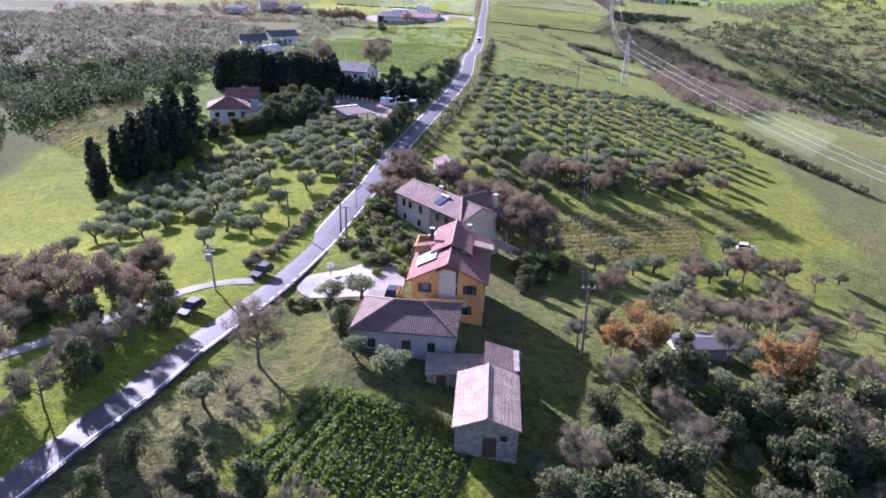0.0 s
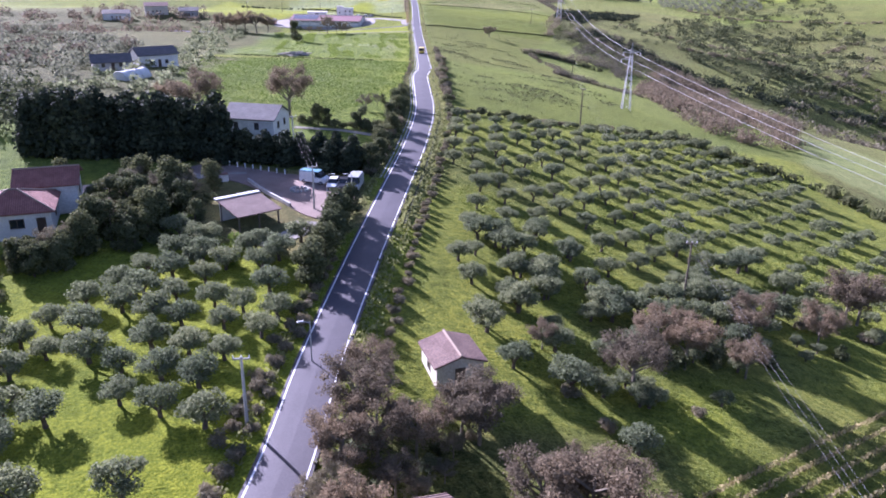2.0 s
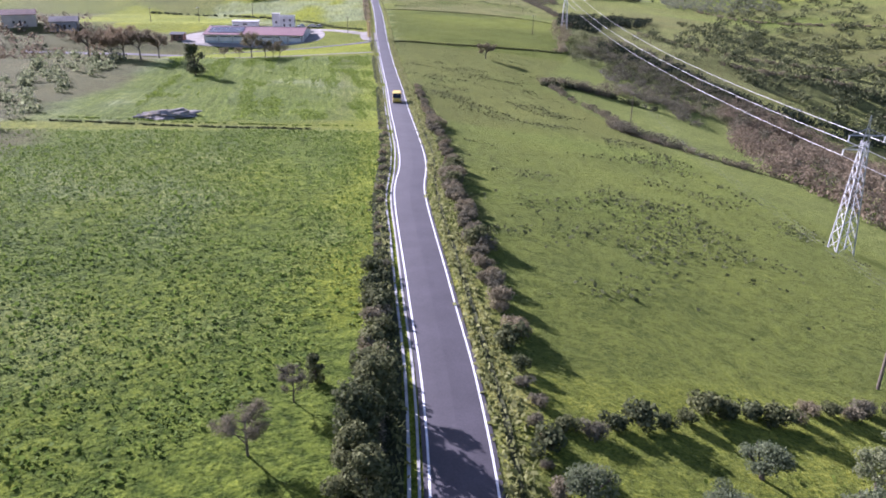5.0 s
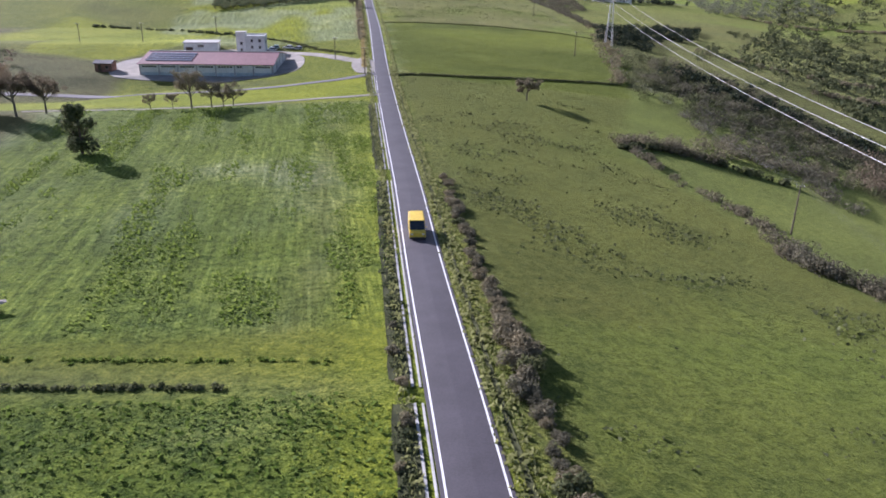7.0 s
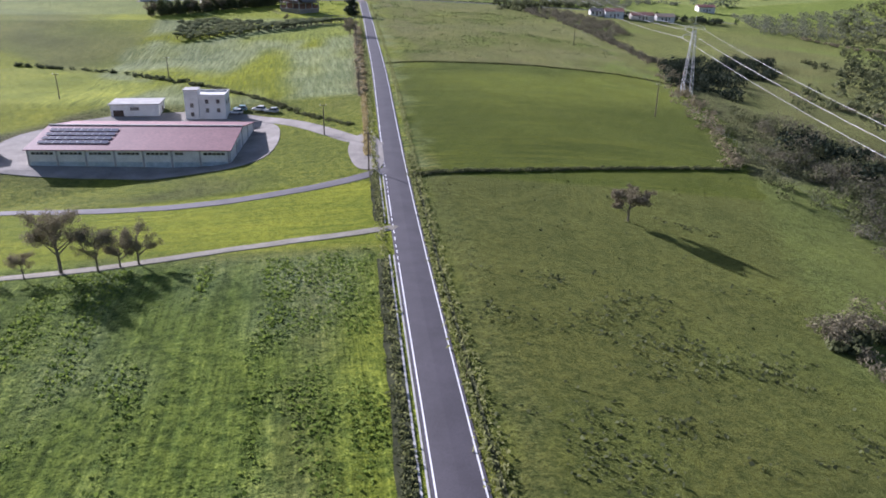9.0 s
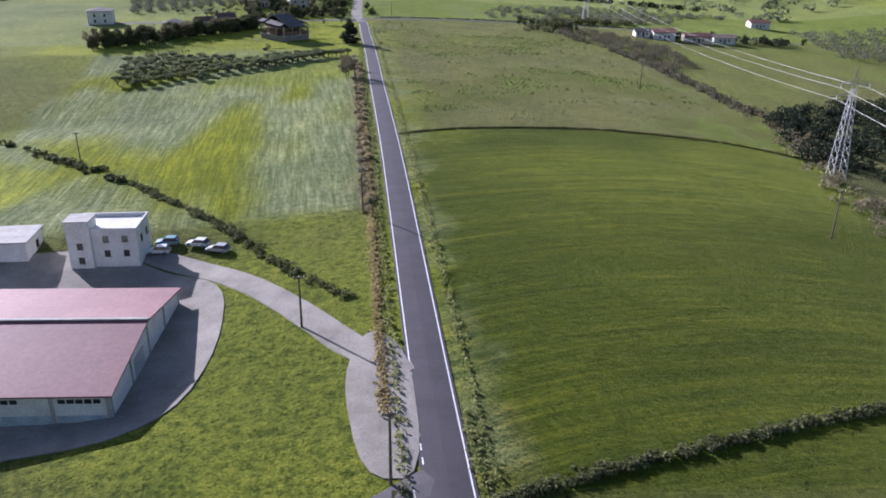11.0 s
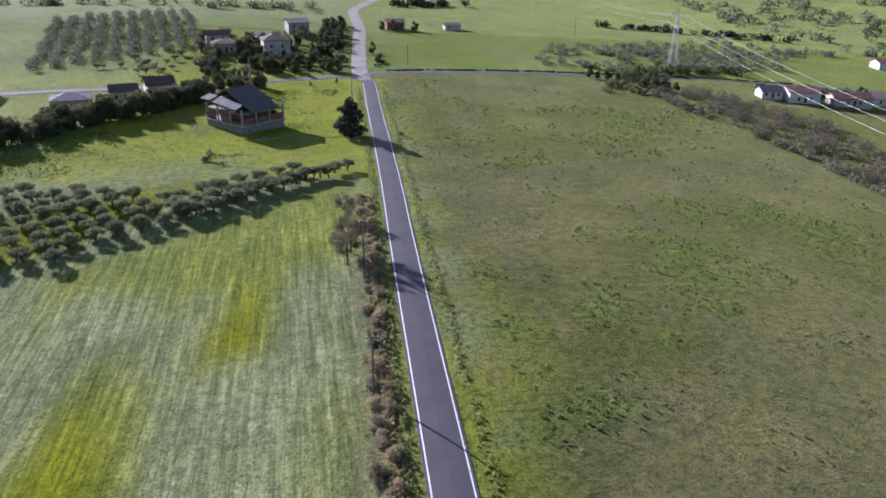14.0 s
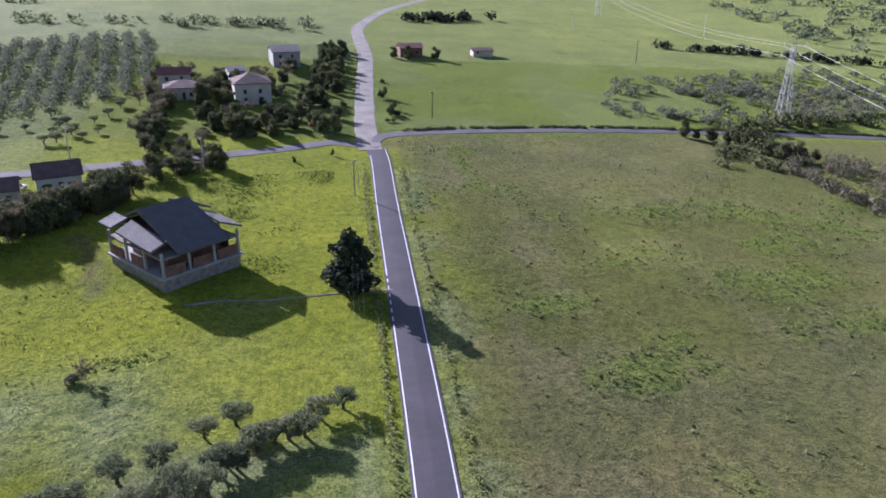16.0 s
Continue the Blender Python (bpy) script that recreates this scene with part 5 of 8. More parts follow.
def limbs(seed, height, trunk_r, spread, forks, levels, lean=0.0, base=0.35, up=0.5):
    """A tapered trunk that forks again and again; gives its mesh and the tips."""
    r = random.Random(seed)
    bm = bmesh.new()
    tips = []

    def grow(p, d, length, rad, lev):
        q = p + d * length
        stick(bm, p, q, rad, rad * 0.68, 6 if lev < 2 else 3)
        if lev == levels:
            tips.append(q)
            return
        for i in range(forks + (1 if r.random() < 0.4 else 0)):
            a = 2 * math.pi * (i + r.random() * 0.7) / forks
            v = Vector((math.cos(a) * spread, math.sin(a) * spread, up + 0.35 * r.random()))
            nd = (d * 0.75 + v * 0.75).normalized()
            grow(q - d * length * 0.04, nd, length * (0.62 + 0.25 * r.random()), rad * 0.6, lev + 1)

    grow(Vector((0, 0, -0.15)), Vector((lean, lean * 0.4, 1)).normalized(), height * base, trunk_r, 0)
    return bm, tips


def leafy_tree(name, seed, height, crown_w, mat, n, size, label, category, trunk_r=0.14, lean=0.1, base=0.28, levels=2, shell=0.45, blob=0.42, flat=0.75, group=""):
    t = thing(name, Matrix(), label, category, group)
    bm, tips = limbs(seed, height, trunk_r, 0.75, 3, levels, lean, base)
    r = random.Random(seed + 5)
    zmax = max(q.z for q in tips)
    sc = (height * 0.8) / zmax
    wide = max(0.3, max(math.hypot(q.x, q.y) for q in tips))
    sw = crown_w * 0.34 / wide
    for v in bm.verts:
        k = min(1, v.co.z / (height * 0.25)) if v.co.z > 0 else 0
        v.co.x *= 1 + (sw - 1) * k
        v.co.y *= 1 + (sw - 1) * k
        v.co.z *= sc
    part("trunk", bm, M_BARK, t)
    blobs = []
    for q in tips:
        rr = crown_w * blob * (0.42 + 0.3 * r.random())
        blobs.append((q.x * sw + r.uniform(-0.15, 0.15), q.y * sw, q.z * sc + rr * 0.15, rr, rr, rr * flat))
    quads_object("crown", leaf_quads(blobs, n, size, seed, shell=shell), mat, t)
    return t


def olive_shape(seed):
    """The leaf masses of an olive: a broad, uneven dome on a short trunk."""
    r = random.Random(seed)
    blobs = [(0, 0, 1.75, 0.8, 0.8, 0.55)]
    for i in range(8):
        a = 2 * math.pi * (i + r.uniform(-0.3, 0.3)) / 8
        rad, rr = r.uniform(0.75, 1.15), r.uniform(0.45, 0.7)
        blobs.append((rad * math.cos(a), rad * math.sin(a), r.uniform(1.15, 1.75), rr, rr, rr * r.uniform(0.6, 0.85)))
    return blobs


def olive_tree(seed, name="olive_tree", label="grey-green olive tree with a short forked trunk", group="olive trees in the groves"):
    t = thing(name, Matrix(), label, "olive tree", group)
    r = random.Random(seed)
    bm = sticks(((0, 0, -0.25), (0.1, 0.05, 0.6), 0.19, 0.13))
    for i in range(4):
        a = 2 * math.pi * (i + r.random() * 0.6) / 4
        p = Vector((0.1 + 0.5 * math.cos(a), 0.05 + 0.5 * math.sin(a), 1.1))
        stick(bm, (0.1, 0.05, 0.55), p, 0.1, 0.06, 5)
        stick(bm, p, p + Vector((0.45 * math.cos(a), 0.45 * math.sin(a), 0.6)), 0.06, 0.025, 4)
    part("trunk", bm, M_BARK, t)
    quads_object("crown", leaf_quads(olive_shape(seed), 3000, 0.076, seed, shell=0.18), L_OLIVE, t)
    return t


def bare_tree(name, seed, height, label, category="tree", mat_leaf=None, n_leaf=0, size=0.16, spread=0.62, levels=4, trunk_r=0.16, up=0.5):
    t = thing(name, Matrix(), label, category)
    bm, tips = limbs(seed, height, trunk_r, spread, 3, levels, 0.05, 0.3, up)
    zmax = max(q.z for q in tips)
    for v in bm.verts:
        v.co *= height * 0.93 / zmax
    part("trunk", bm, M_TWIG if not mat_leaf else M_BARK, t)
    k = height * 0.93 / zmax
    blobs = [(q.x * k, q.y * k, q.z * k, height * 0.11, height * 0.11, height * 0.1) for q in tips]
    quads_object("crown", leaf_quads(blobs, n_leaf or 500, size, seed, shell=0.1, aspect=1.0 if mat_leaf else 0.2), mat_leaf or L_TWIG, t)
    return t


def conifer(name, seed, height, width, label, n=900, size=0.34, mat=None, column=True):
    t = thing(name, Matrix(), label, "conifer")
    part("trunk", sticks(((0, 0, -0.2), (0, 0, height * 0.85), 0.16, 0.04)), M_BARK, t)
    r = random.Random(seed)
    blobs = []
    for i in range(9):
        f = i / 8
        w = width * (0.5 - 0.26 * f ** 2.5) if column else width * 0.5 * (1.06 - 0.8 * f ** 1.5) * (0.75 + 0.5 * min(1, f * 4)) * 0.85
        blobs.append((r.uniform(-1, 1) * w * 0.25, r.uniform(-1, 1) * w * 0.25, height * (0.08 + 0.86 * f), w * r.uniform(0.85, 1.15), w * r.uniform(0.85, 1.15), height * 0.1))
    quads_object("crown", leaf_quads(blobs, n, size, seed, shell=0.55), mat or L_DARK, t)
    return t


def bush(name, seed, w, h, mat, n, size, label, category="shrub", aspect=1.0):
    r = random.Random(seed)
    blobs = [(r.uniform(-0.3, 0.3) * w, r.uniform(-0.3, 0.3) * w, h * r.uniform(0.3, 0.6), w * r.uniform(0.25, 0.38), w * r.uniform(0.25, 0.38), h * r.uniform(0.32, 0.45)) for _ in range(5)]
    t = thing(name, Matrix(), label, category)
    quads_object("crown", leaf_quads(blobs, n, size, seed, shell=0.35, aspect=aspect), mat, t)
    part("trunk", sticks(((0, 0, -0.2), (0.05 * w, 0, h * 0.45), 0.06, 0.03), ((0, 0, -0.1), (-0.15 * w, 0.1 * w, h * 0.5), 0.05, 0.02), n=5), M_BARK, t)
    return t


bpy.context.view_layer.update()
FOOT = []
for ob in [o for o in bpy.data.objects if o.parent is None and len(o.children) > 1]:
    pts = [c.matrix_world @ Vector(k) for c in ob.children for k in c.bound_box]
    inv = ob.matrix_world.inverted()
    loc = [inv @ p for p in pts]
    if max(p.x for p in loc) - min(p.x for p in loc) > 60 or max(p.y for p in loc) - min(p.y for p in loc) > 60:
        continue
    FOOT.append((inv, min(p.x for p in loc), max(p.x for p in loc), min(p.y for p in loc), max(p.y for p in loc)))
TRACK = smooth_line([(-19.9, 76.4), (-23.5, 75), (-26.8, 72.6), (-31, 67.6), (-36, 62), (-44, 55)], 1.0)


def clear(x, y, m=0.5):
    """Is this place off the road and out of every building?"""
    if y < 712 and abs(x - float(np.interp(y, [p[1] for p in ROAD], [p[0] for p in ROAD]))) < 2.5:
        return False
    if 708 < y < 860 and abs(x - float(np.interp(y, [p[1] for p in GRAVEL], [p[0] for p in GRAVEL]))) < 2.8:
        return False
    if y < 80 and any(abs(x - p.x) + abs(y - p.y) < 1.7 for p in TRACK):
        return False
    x, y = site(x, y)
    for inv, x0, x1, y0, y1 in FOOT:
        p = inv @ Vector((x, y, 0))
        if x0 - m < p.x < x1 + m and y0 - m < p.y < y1 + m:
            return False
    return True


class Nursery:
    """A few trees of a kind; the first use places the tree itself, later ones place copies."""
    def __init__(self, makers):
        self.makers, self.made = makers, [None] * len(makers)

    def put(self, x, y, s=1.0, rnd=random, z=None, sz=None):
        if not clear(x, y, 0.5 * s):
            return None
        k = float(nearness(x, y))
        x, y, s, sz = x * k, y * k, s * k, sz and sz * k
        i = rnd.randrange(len(self.makers))
        m = pose(x, y, (gz(x, y) if z is None else z) + 0.0, 0, 0, rnd.uniform(0, 360)) @ Matrix.Diagonal((s, s, sz or s, 1))
        if self.made[i] is None:
            self.made[i] = self.makers[i]()
            self.made[i].matrix_basis = m
            return self.made[i]
        first = self.made[i]
        c = copy_thing(first, Matrix())
        c.matrix_basis = m
        return c


def garden_tree(seed, name="evergreen_tree", label="dark evergreen garden tree"):
    """A full evergreen: leaves from near the ground to an uneven top."""
    r = random.Random(seed)
    t = thing(name, Matrix(), label, "tree")
    blobs = []
    for i in range(13):
        a, z = r.uniform(0, 6.28), r.uniform(0.75, 3.9)
        k = math.sin(min(1, z / 4.4) * math.pi) ** 0.6
        rad, rr = 1.15 * k * r.uniform(0.5, 1.0), r.uniform(0.65, 1.0)
        blobs.append((rad * math.cos(a), rad * math.sin(a), z, rr, rr, rr * 0.85))
    quads_object("crown", leaf_quads(blobs, 3000, 0.14, seed, shell=0.4), L_BUSH, t)
    part("trunk", sticks(((0, 0, -0.3), (0.1, 0, 3.0), 0.16, 0.05), ((0, 0, 0.8), (0.7, 0.3, 2.4), 0.08, 0.03), ((0, 0, 0.9), (-0.6, -0.4, 2.3), 0.08, 0.03)), M_BARK, t)
    return t


def winter_tree(name, seed, height, label, mat_leaf, n_leaf, size, aspect):
    """A rounded winter crown: limbs that fork in all heights, fine twigs or withered leaves round them."""
    r = random.Random(seed)
    t = thing(name, Matrix(), label, "tree")
    bm = bmesh.new()
    blobs = []
    top = Vector((r.uniform(-0.2, 0.2), r.uniform(-0.2, 0.2), height * 0.72))
    stick(bm, (0, 0, -0.3), (0, 0, height * 0.25), 0.045 * height * 0.6, 0.035 * height * 0.6, 7)
    stick(bm, (0, 0, height * 0.24), top, 0.035 * height * 0.6, 0.012 * height * 0.6, 6)
    for i in range(13):
        f = r.uniform(0.2, 0.62)
        a = i * 2.4 + r.uniform(-0.4, 0.4)
        p0 = Vector((0, 0, height * f))
        ln = height * r.uniform(0.3, 0.44) * (1.15 - 0.5 * f)
        p1 = p0 + Vector((math.cos(a) * 0.75, math.sin(a) * 0.75, 0.62)) * ln
        stick(bm, p0, p1, 0.012 * height, 0.006 * height, 5)
        for k in range(4):
            q0 = p0.lerp(p1, r.uniform(0.45, 0.95))
            q1 = q0 + Vector((math.cos(a + r.uniform(-1.2, 1.2)), math.sin(a + r.uniform(-1.2, 1.2)), r.uniform(0.2, 1.1))) * ln * r.uniform(0.3, 0.5)
            stick(bm, q0, q1, 0.006 * height, 0.0025 * height, 3)
            blobs.append((q1.x, q1.y, q1.z, height * 0.1, height * 0.1, height * 0.085))
        blobs.append((p1.x, p1.y, p1.z, height * 0.13, height * 0.13, height * 0.11))
    blobs.append((top.x, top.y, top.z + 0.1 * height, height * 0.14, height * 0.14, height * 0.13))
    part("trunk", bm, M_TWIG, t)
    quads_object("crown", leaf_quads(blobs, n_leaf, size, seed, shell=0.1, aspect=aspect), mat_leaf, t)
    return t


young = Nursery([lambda s=s: olive_tree(s, "young_olive_tree", "young dark-leaved olive in a field row", "young olives beyond the road") for s in range(21, 25)])
olive = Nursery([lambda s=s: olive_tree(s) for s in range(11, 17)])
grey_tree = Nursery([lambda s=s: winter_tree("grey_tree", s, 5.2, "leafless grey tree with dense twigs", L_TWIG, 5200, 0.15, 0.5) for s in (54, 55)])
oak_brown = Nursery([lambda s=s: winter_tree("oak_tree", s, 7.0, "brown winter oak with withered leaves", L_BROWN, 9600, 0.095, 0.8) for s in (31, 32)])
orange_tree = Nursery([lambda s=s: winter_tree("autumn_tree", s, 4.4, "broad tree in dull orange autumn leaves", L_ORANGE, 8000, 0.085, 0.8) for s in (41, 42)])
bare = Nursery([lambda s=s: winter_tree("bare_tree", s, 4.6, "leafless grey-brown winter tree", L_TWIG, 5200, 0.2, 0.11) for s in (51, 52, 53)])
cypress = Nursery([lambda s=s: conifer("cypress", s, 9.0, 4.6, "tall dark green cypress in a dense row", 1700, 0.36) for s in (61, 62, 63)])
slim_cypress = Nursery([lambda s=s: conifer("cypress", s, 9.0, 2.9, "slim dark green column cypress", 1500, 0.3) for s in (64, 65, 68)])
dark_conifer = Nursery([lambda s=s: conifer("conifer", s, 8.0, 5.2, "broad dark green conifer", 1900, 0.34, None, False) for s in (66, 67)])
shrub = Nursery([lambda s=s: bush("shrub", s, 2.6, 1.9, L_BUSH, 650, 0.17, "dense green roadside shrub") for s in (71, 72, 73)])
dark_tree = Nursery([lambda s=s: garden_tree(s) for s in (76, 77, 78)])
# the same garden evergreens under a second name, mostly near the hamlet
holm = Nursery([lambda s=s: garden_tree(s, "holm_oak", "dense dark evergreen tree beside the hamlet") for s in (176, 177, 178)])
reeds = Nursery([lambda s=s: bush("reed_clump", s, 2.4, 1.5, L_STRAW, 900, 0.26, "pale dry reeds on the verge", "reeds", 0.2) for s in (181, 182, 183)])
bramble = Nursery([lambda s=s: bush("bramble", s, 2.4, 1.5, L_TWIG, 800, 0.28, "leafless brown bramble thicket", "bramble", 0.22) for s in (81, 82, 83)])
pine = Nursery([lambda: leafy_tree("umbrella_pine", 91, 3.6, 3.4, L_DARK, 900, 0.18, "small round-headed dark pine by the road", "pine", 0.12, 0.05, 0.3, 2)])
laurel = Nursery([lambda s=s: bush("laurel", s, 2.4, 2.0, L_CROP, 900, 0.13, "bright green laurel bush") for s in (95, 96)])
rnd = random.Random(7)
spare = []
road_at = lambda y: float(np.interp(y, [p[1] for p in ROAD], [p[0] for p in ROAD]))


def grove(poly, u0, v0, yaw, du, dv, kind, smin=0.8, smax=1.15, skip=0.06, jit=0.35, count=None):
    """Trees in rows inside an outline."""
    c, s = math.cos(radians(yaw)), math.sin(radians(yaw))
    n = 0
    for i in range(-60, 61):
        for j in range(-60, 61):
            x = u0 + c * i * du - s * j * dv + rnd.uniform(-jit, jit)
            y = v0 + s * i * du + c * j * dv + rnd.uniform(-jit, jit)
            if bool(inside(poly, [x], [y])[0]) and rnd.random() > skip:
                if count is None or count(x, y):
                    kind.put(x, y, rnd.uniform(smin, smax), rnd)
                else:
                    spare.append((x, y, rnd.uniform(smin, smax)))
                n += 1
    return n


def in_area(poly, n, seed):
    r = random.Random(seed)
    xs, ys = [p[0] for p in poly], [p[1] for p in poly]
    out = []
    while len(out) < n:
        x, y = r.uniform(min(xs), max(xs)), r.uniform(min(ys), max(ys))
        if bool(inside(poly, [x], [y])[0]):
            out.append((x, y))
    return out


# olive grove to the left, before the villa
grove([(-15.5, 113), (-12.5, 124), (-10.5, 139), (-20, 149.5), (-36, 128), (-42, 112), (-48, 100), (-40, 90), (-31, 98), (-26, 114)], -20, 120, 62, 3.6, 3.5, olive, 0.9, 1.25)
grove([(-31, 92), (-40, 88), (-52, 98), (-60, 92), (-40, 72), (-33, 76)], -36, 84, 62, 4.2, 4.2, olive, 0.9, 1.25, 1.1)
for x, y in ((-35.8, 94.7), (-37.5, 91.3), (-27.8, 85.6), (-23.1, 89.3), (-26.4, 90.3), (-37.5, 81.4), (-34.1, 79.1), (-43.4, 91), (-44.8, 86.3), (-31, 95), (-27, 95.5), (-23, 95), (-33, 99), (-28, 101), (-22, 101), (-19, 107), (-25, 107)):
    olive.put(x, y, rnd.uniform(0.95, 1.25), rnd)
# olive grove to the right
grove([(5.5, 150), (11, 203), (40, 212), (66, 214), (67, 192), (70, 158), (54, 139), (30, 128), (8.5, 118), (2.5, 128)], 20, 160, 38, 5.1, 4.9, olive, 0.75, 1.12, 0.08, 0.6, lambda x, y: x < 34 and y > 120)
for k in range(46):
    x, y = rnd.uniform(6, 46), rnd.uniform(122, 152)
    if y > 116 + 0.5 * x:
        olive.put(x, y, rnd.uniform(1.05, 1.35), rnd)
# the double row of young olives beyond the barn fields
grove([(-32, 588), (-18, 590), (-10, 594.5), (0.7, 603.5), (12, 613.5), (7, 618), (-1, 613), (-8.5, 617), (-14, 620), (-22, 618), (-34, 612)], -10, 603, 30, 3.1, 3.7, young, 0.88, 1.12, 0.03)
for k in range(17):
    f = k / 16
    young.put(3 + 23.5 * f + rnd.uniform(-0.8, 0.8), 606.5 + 20.5 * f + rnd.uniform(-0.9, 0.9), rnd.uniform(0.8, 1.25), rnd)
for x, y in ((15.5, 624.5), (18, 626), (12.5, 621), (9.5, 619.5), (20, 622), (6.5, 616.5), (22.5, 623.3), (17, 619.8), (14, 618), (11, 615.5)):
    young.put(x, y, rnd.uniform(0.85, 1.1), rnd)
bare.put(3.6, 635, 0.45, rnd)
bramble.put(2.6, 634.5, 0.7, rnd)
# scattered olives below and beside the vineyard
for x, y in ((26, 100), (30, 96), (24, 92), (33, 92), (38, 99), (40, 94), (29, 88), (20, 88), (44, 108), (47, 101), (36, 86), (14, 113), (11, 120), (17, 119)):
    olive.put(x, y, rnd.uniform(0.9, 1.3), rnd)
for x, y in ((-7.8, 66.0), (-9.6, 70.5), (-8.2, 77.0), (-11.2, 75), (-19.5, 55.5), (9, 53), (13, 51), (15, 57), (10.5, 47)):
    olive.put(x, y, rnd.uniform(0.9, 1.3), rnd)

# conifers round the villa and the car park
for k in range(17):
    f = k / 16
    cypress.put(-52 + 27 * f + rnd.uniform(-0.5, 0.5), 184.5 - 6 * f + rnd.uniform(-1, 1), rnd.uniform(0.85, 1.02), rnd)
    cypress.put(-51 + 27 * f + rnd.uniform(-0.5, 0.5), 181.5 - 6 * f + rnd.uniform(-1, 1), rnd.uniform(0.82, 1.0), rnd)
for x, y, s in ((-25.5, 178.5, 1.0), (-27.5, 180, 1.05), (-24, 176.5, 0.95), (-20.5, 175.4, 1.0), (-17.8, 174.6, 1.0), (-14.8, 173.6, 1.05), (-22, 178, 0.9), (-19, 176.5, 0.75), (-16.5, 175.5, 0.8), (-13, 174, 0.95), (-10.5, 173, 1.0), (-8, 172, 1.02), (-5.8, 170.5, 1.0), (-9, 169.5, 0.9), (-6.5, 168.6, 0.85), (-11.5, 171, 0.8)):
    dark_conifer.put(x, y, s * 0.8, rnd, None, s * 0.58)
for x, y, s in ((-49, 117, 1.0), (-47, 120, 1.15), (-49.5, 122, 1.05), (-46.5, 125, 1.2), (-48.5, 128, 1.1), (-47, 131, 1.15), (-47.5, 135, 1.25), (-44.8, 136.5, 1.15), (-52, 114, 0.8), (-54, 116, 0.85), (-51, 110, 0.7)):
    slim_cypress.put(x, y, s, rnd)
for x, y, s in ((-44, 139, 0.6), (-41, 141, 0.6), (-37, 143, 0.6), (-34, 150, 0.8), (-31, 148, 1.0), (-28, 153, 1.1), (-25, 155, 1.0), (-31, 156, 1.1), (-35, 158, 0.9), (-27, 160, 1.2), (-23, 163, 0.9), (-50, 156, 0.9), (-42, 167, 0.8), (-33, 165, 0.9), (-23, 151, 0.7), (-38, 135, 0.9), (-43, 130, 0.9), (-40, 124, 0.8)):
    dark_tree.put(x, y, s, rnd)
pine.put(-0.4, 151.7, 1.0, rnd)
shrub.put(39.9, 651.1, 0.4, rnd)
for x, y in ((5.5, 128), (8.5, 134), (4.8, 142), (9.5, 147), (6.8, 122.5), (11, 140)):
    olive.put(x, y, rnd.uniform(0.95, 1.25), rnd)
for y in np.arange(124, 150, 2.6):
    rnd.choice((dark_tree, shrub, bramble)).put(road_at(y) - 3.7 + rnd.uniform(-0.5, 0.5), y, rnd.uniform(0.45, 0.7), rnd)
# winter trees and oaks
for x, y, s in ((-16.7, 202.0, 1.4), (-31.1, 199, 1.35), (-37, 205, 0.9), (-44.3, 389, 1.25), (-49, 392, 1.3), (-53, 396, 1.2), (-40, 391, 1.05), (-58, 393, 1.2)):
    oak_brown.put(x, y, s, rnd)
for x, y, s in ((21, 129.5, 0.5), (24.5, 131, 0.45), (10, 126, 0.4), (53, 137, 0.55), (21.9, 85.5, 0.7), (9.5, 94, 1.0), (12.5, 95.5, 1.0), (14.5, 92.5, 0.8), (10.5, 97.5, 1.15), (14, 99.5, 0.9), (11, 91.5, 0.8), (7.5, 103.5, 1.0), (10, 100.5, 1.0), (5.0, 105, 0.8), (2.5, 112.5, 0.8), (-5.6, 113.4, 0.75), (-4.4, 110, 0.7), (12.5, 97, 0.8), (9, 106, 0.8)):
    oak_brown.put(x, y, s * 1.05, rnd)
for x, y, s in ((22.0, 72.3, 1.7), (38.2, 72.2, 1.6), (24.8, 75.5, 1.0), (19.5, 73.5, 0.9), (41, 74, 0.8), (26.5, 729, 0.5)):
    orange_tree.put(x, y, s, rnd)
for x, y, s in ((-16.8, 399.4, 1.7), (-13.1, 399.4, 1.15), (-11.0, 400.2, 0.9), (-9.2, 400.8, 1.05), (-24, 398, 0.7), (-20, 398, 0.7), (-16.2, 62.0, 1.5), (-3.7, 208.4, 0.7), 
                (25.3, 589.8, 1.3), (24.6, 586, 1.0), (25.4, 601.5, 0.95), (-1.5, 213, 0.5), (30, 80, 0.9), (33, 84, 0.9), (38, 82, 1.0), (44, 80, 1.0), (46, 76, 0.9), (35, 78.5, 0.8), (42, 86, 0.9), (27, 83, 0.8), (48, 84, 0.9)):
    bare.put(x, y, s, rnd)
grey_tree.put(53.3, 414.4, 1.3, rnd, None, 1.0)
for x, y, s in ((-27.0, 362.4, 1.6), (9.0, 219.9, 0.5), (-0.3, 215, 0.4)):
    dark_tree.put(x, y, s, rnd)
dark_conifer.put(29.6, 651.5, 1.25, rnd, None, 0.95)
for x, y, s in ((33.5, 775, 0.9), (35, 790, 1.1), (33, 800, 1.2), (37, 815, 1.1), (30, 770, 0.9), (34.5, 765, 0.7), (57, 808, 1.0), (66, 809, 1.0), (31, 806, 1.1), (53, 810, 0.9)):
    dark_tree.put(x, y, s * 0.95, rnd)
def dense(poly, n, seed, kinds, lo, hi):
    for x, y in in_area(poly, n, seed):
        rnd.choice(kinds).put(x, y, rnd.uniform(lo, hi), rnd)


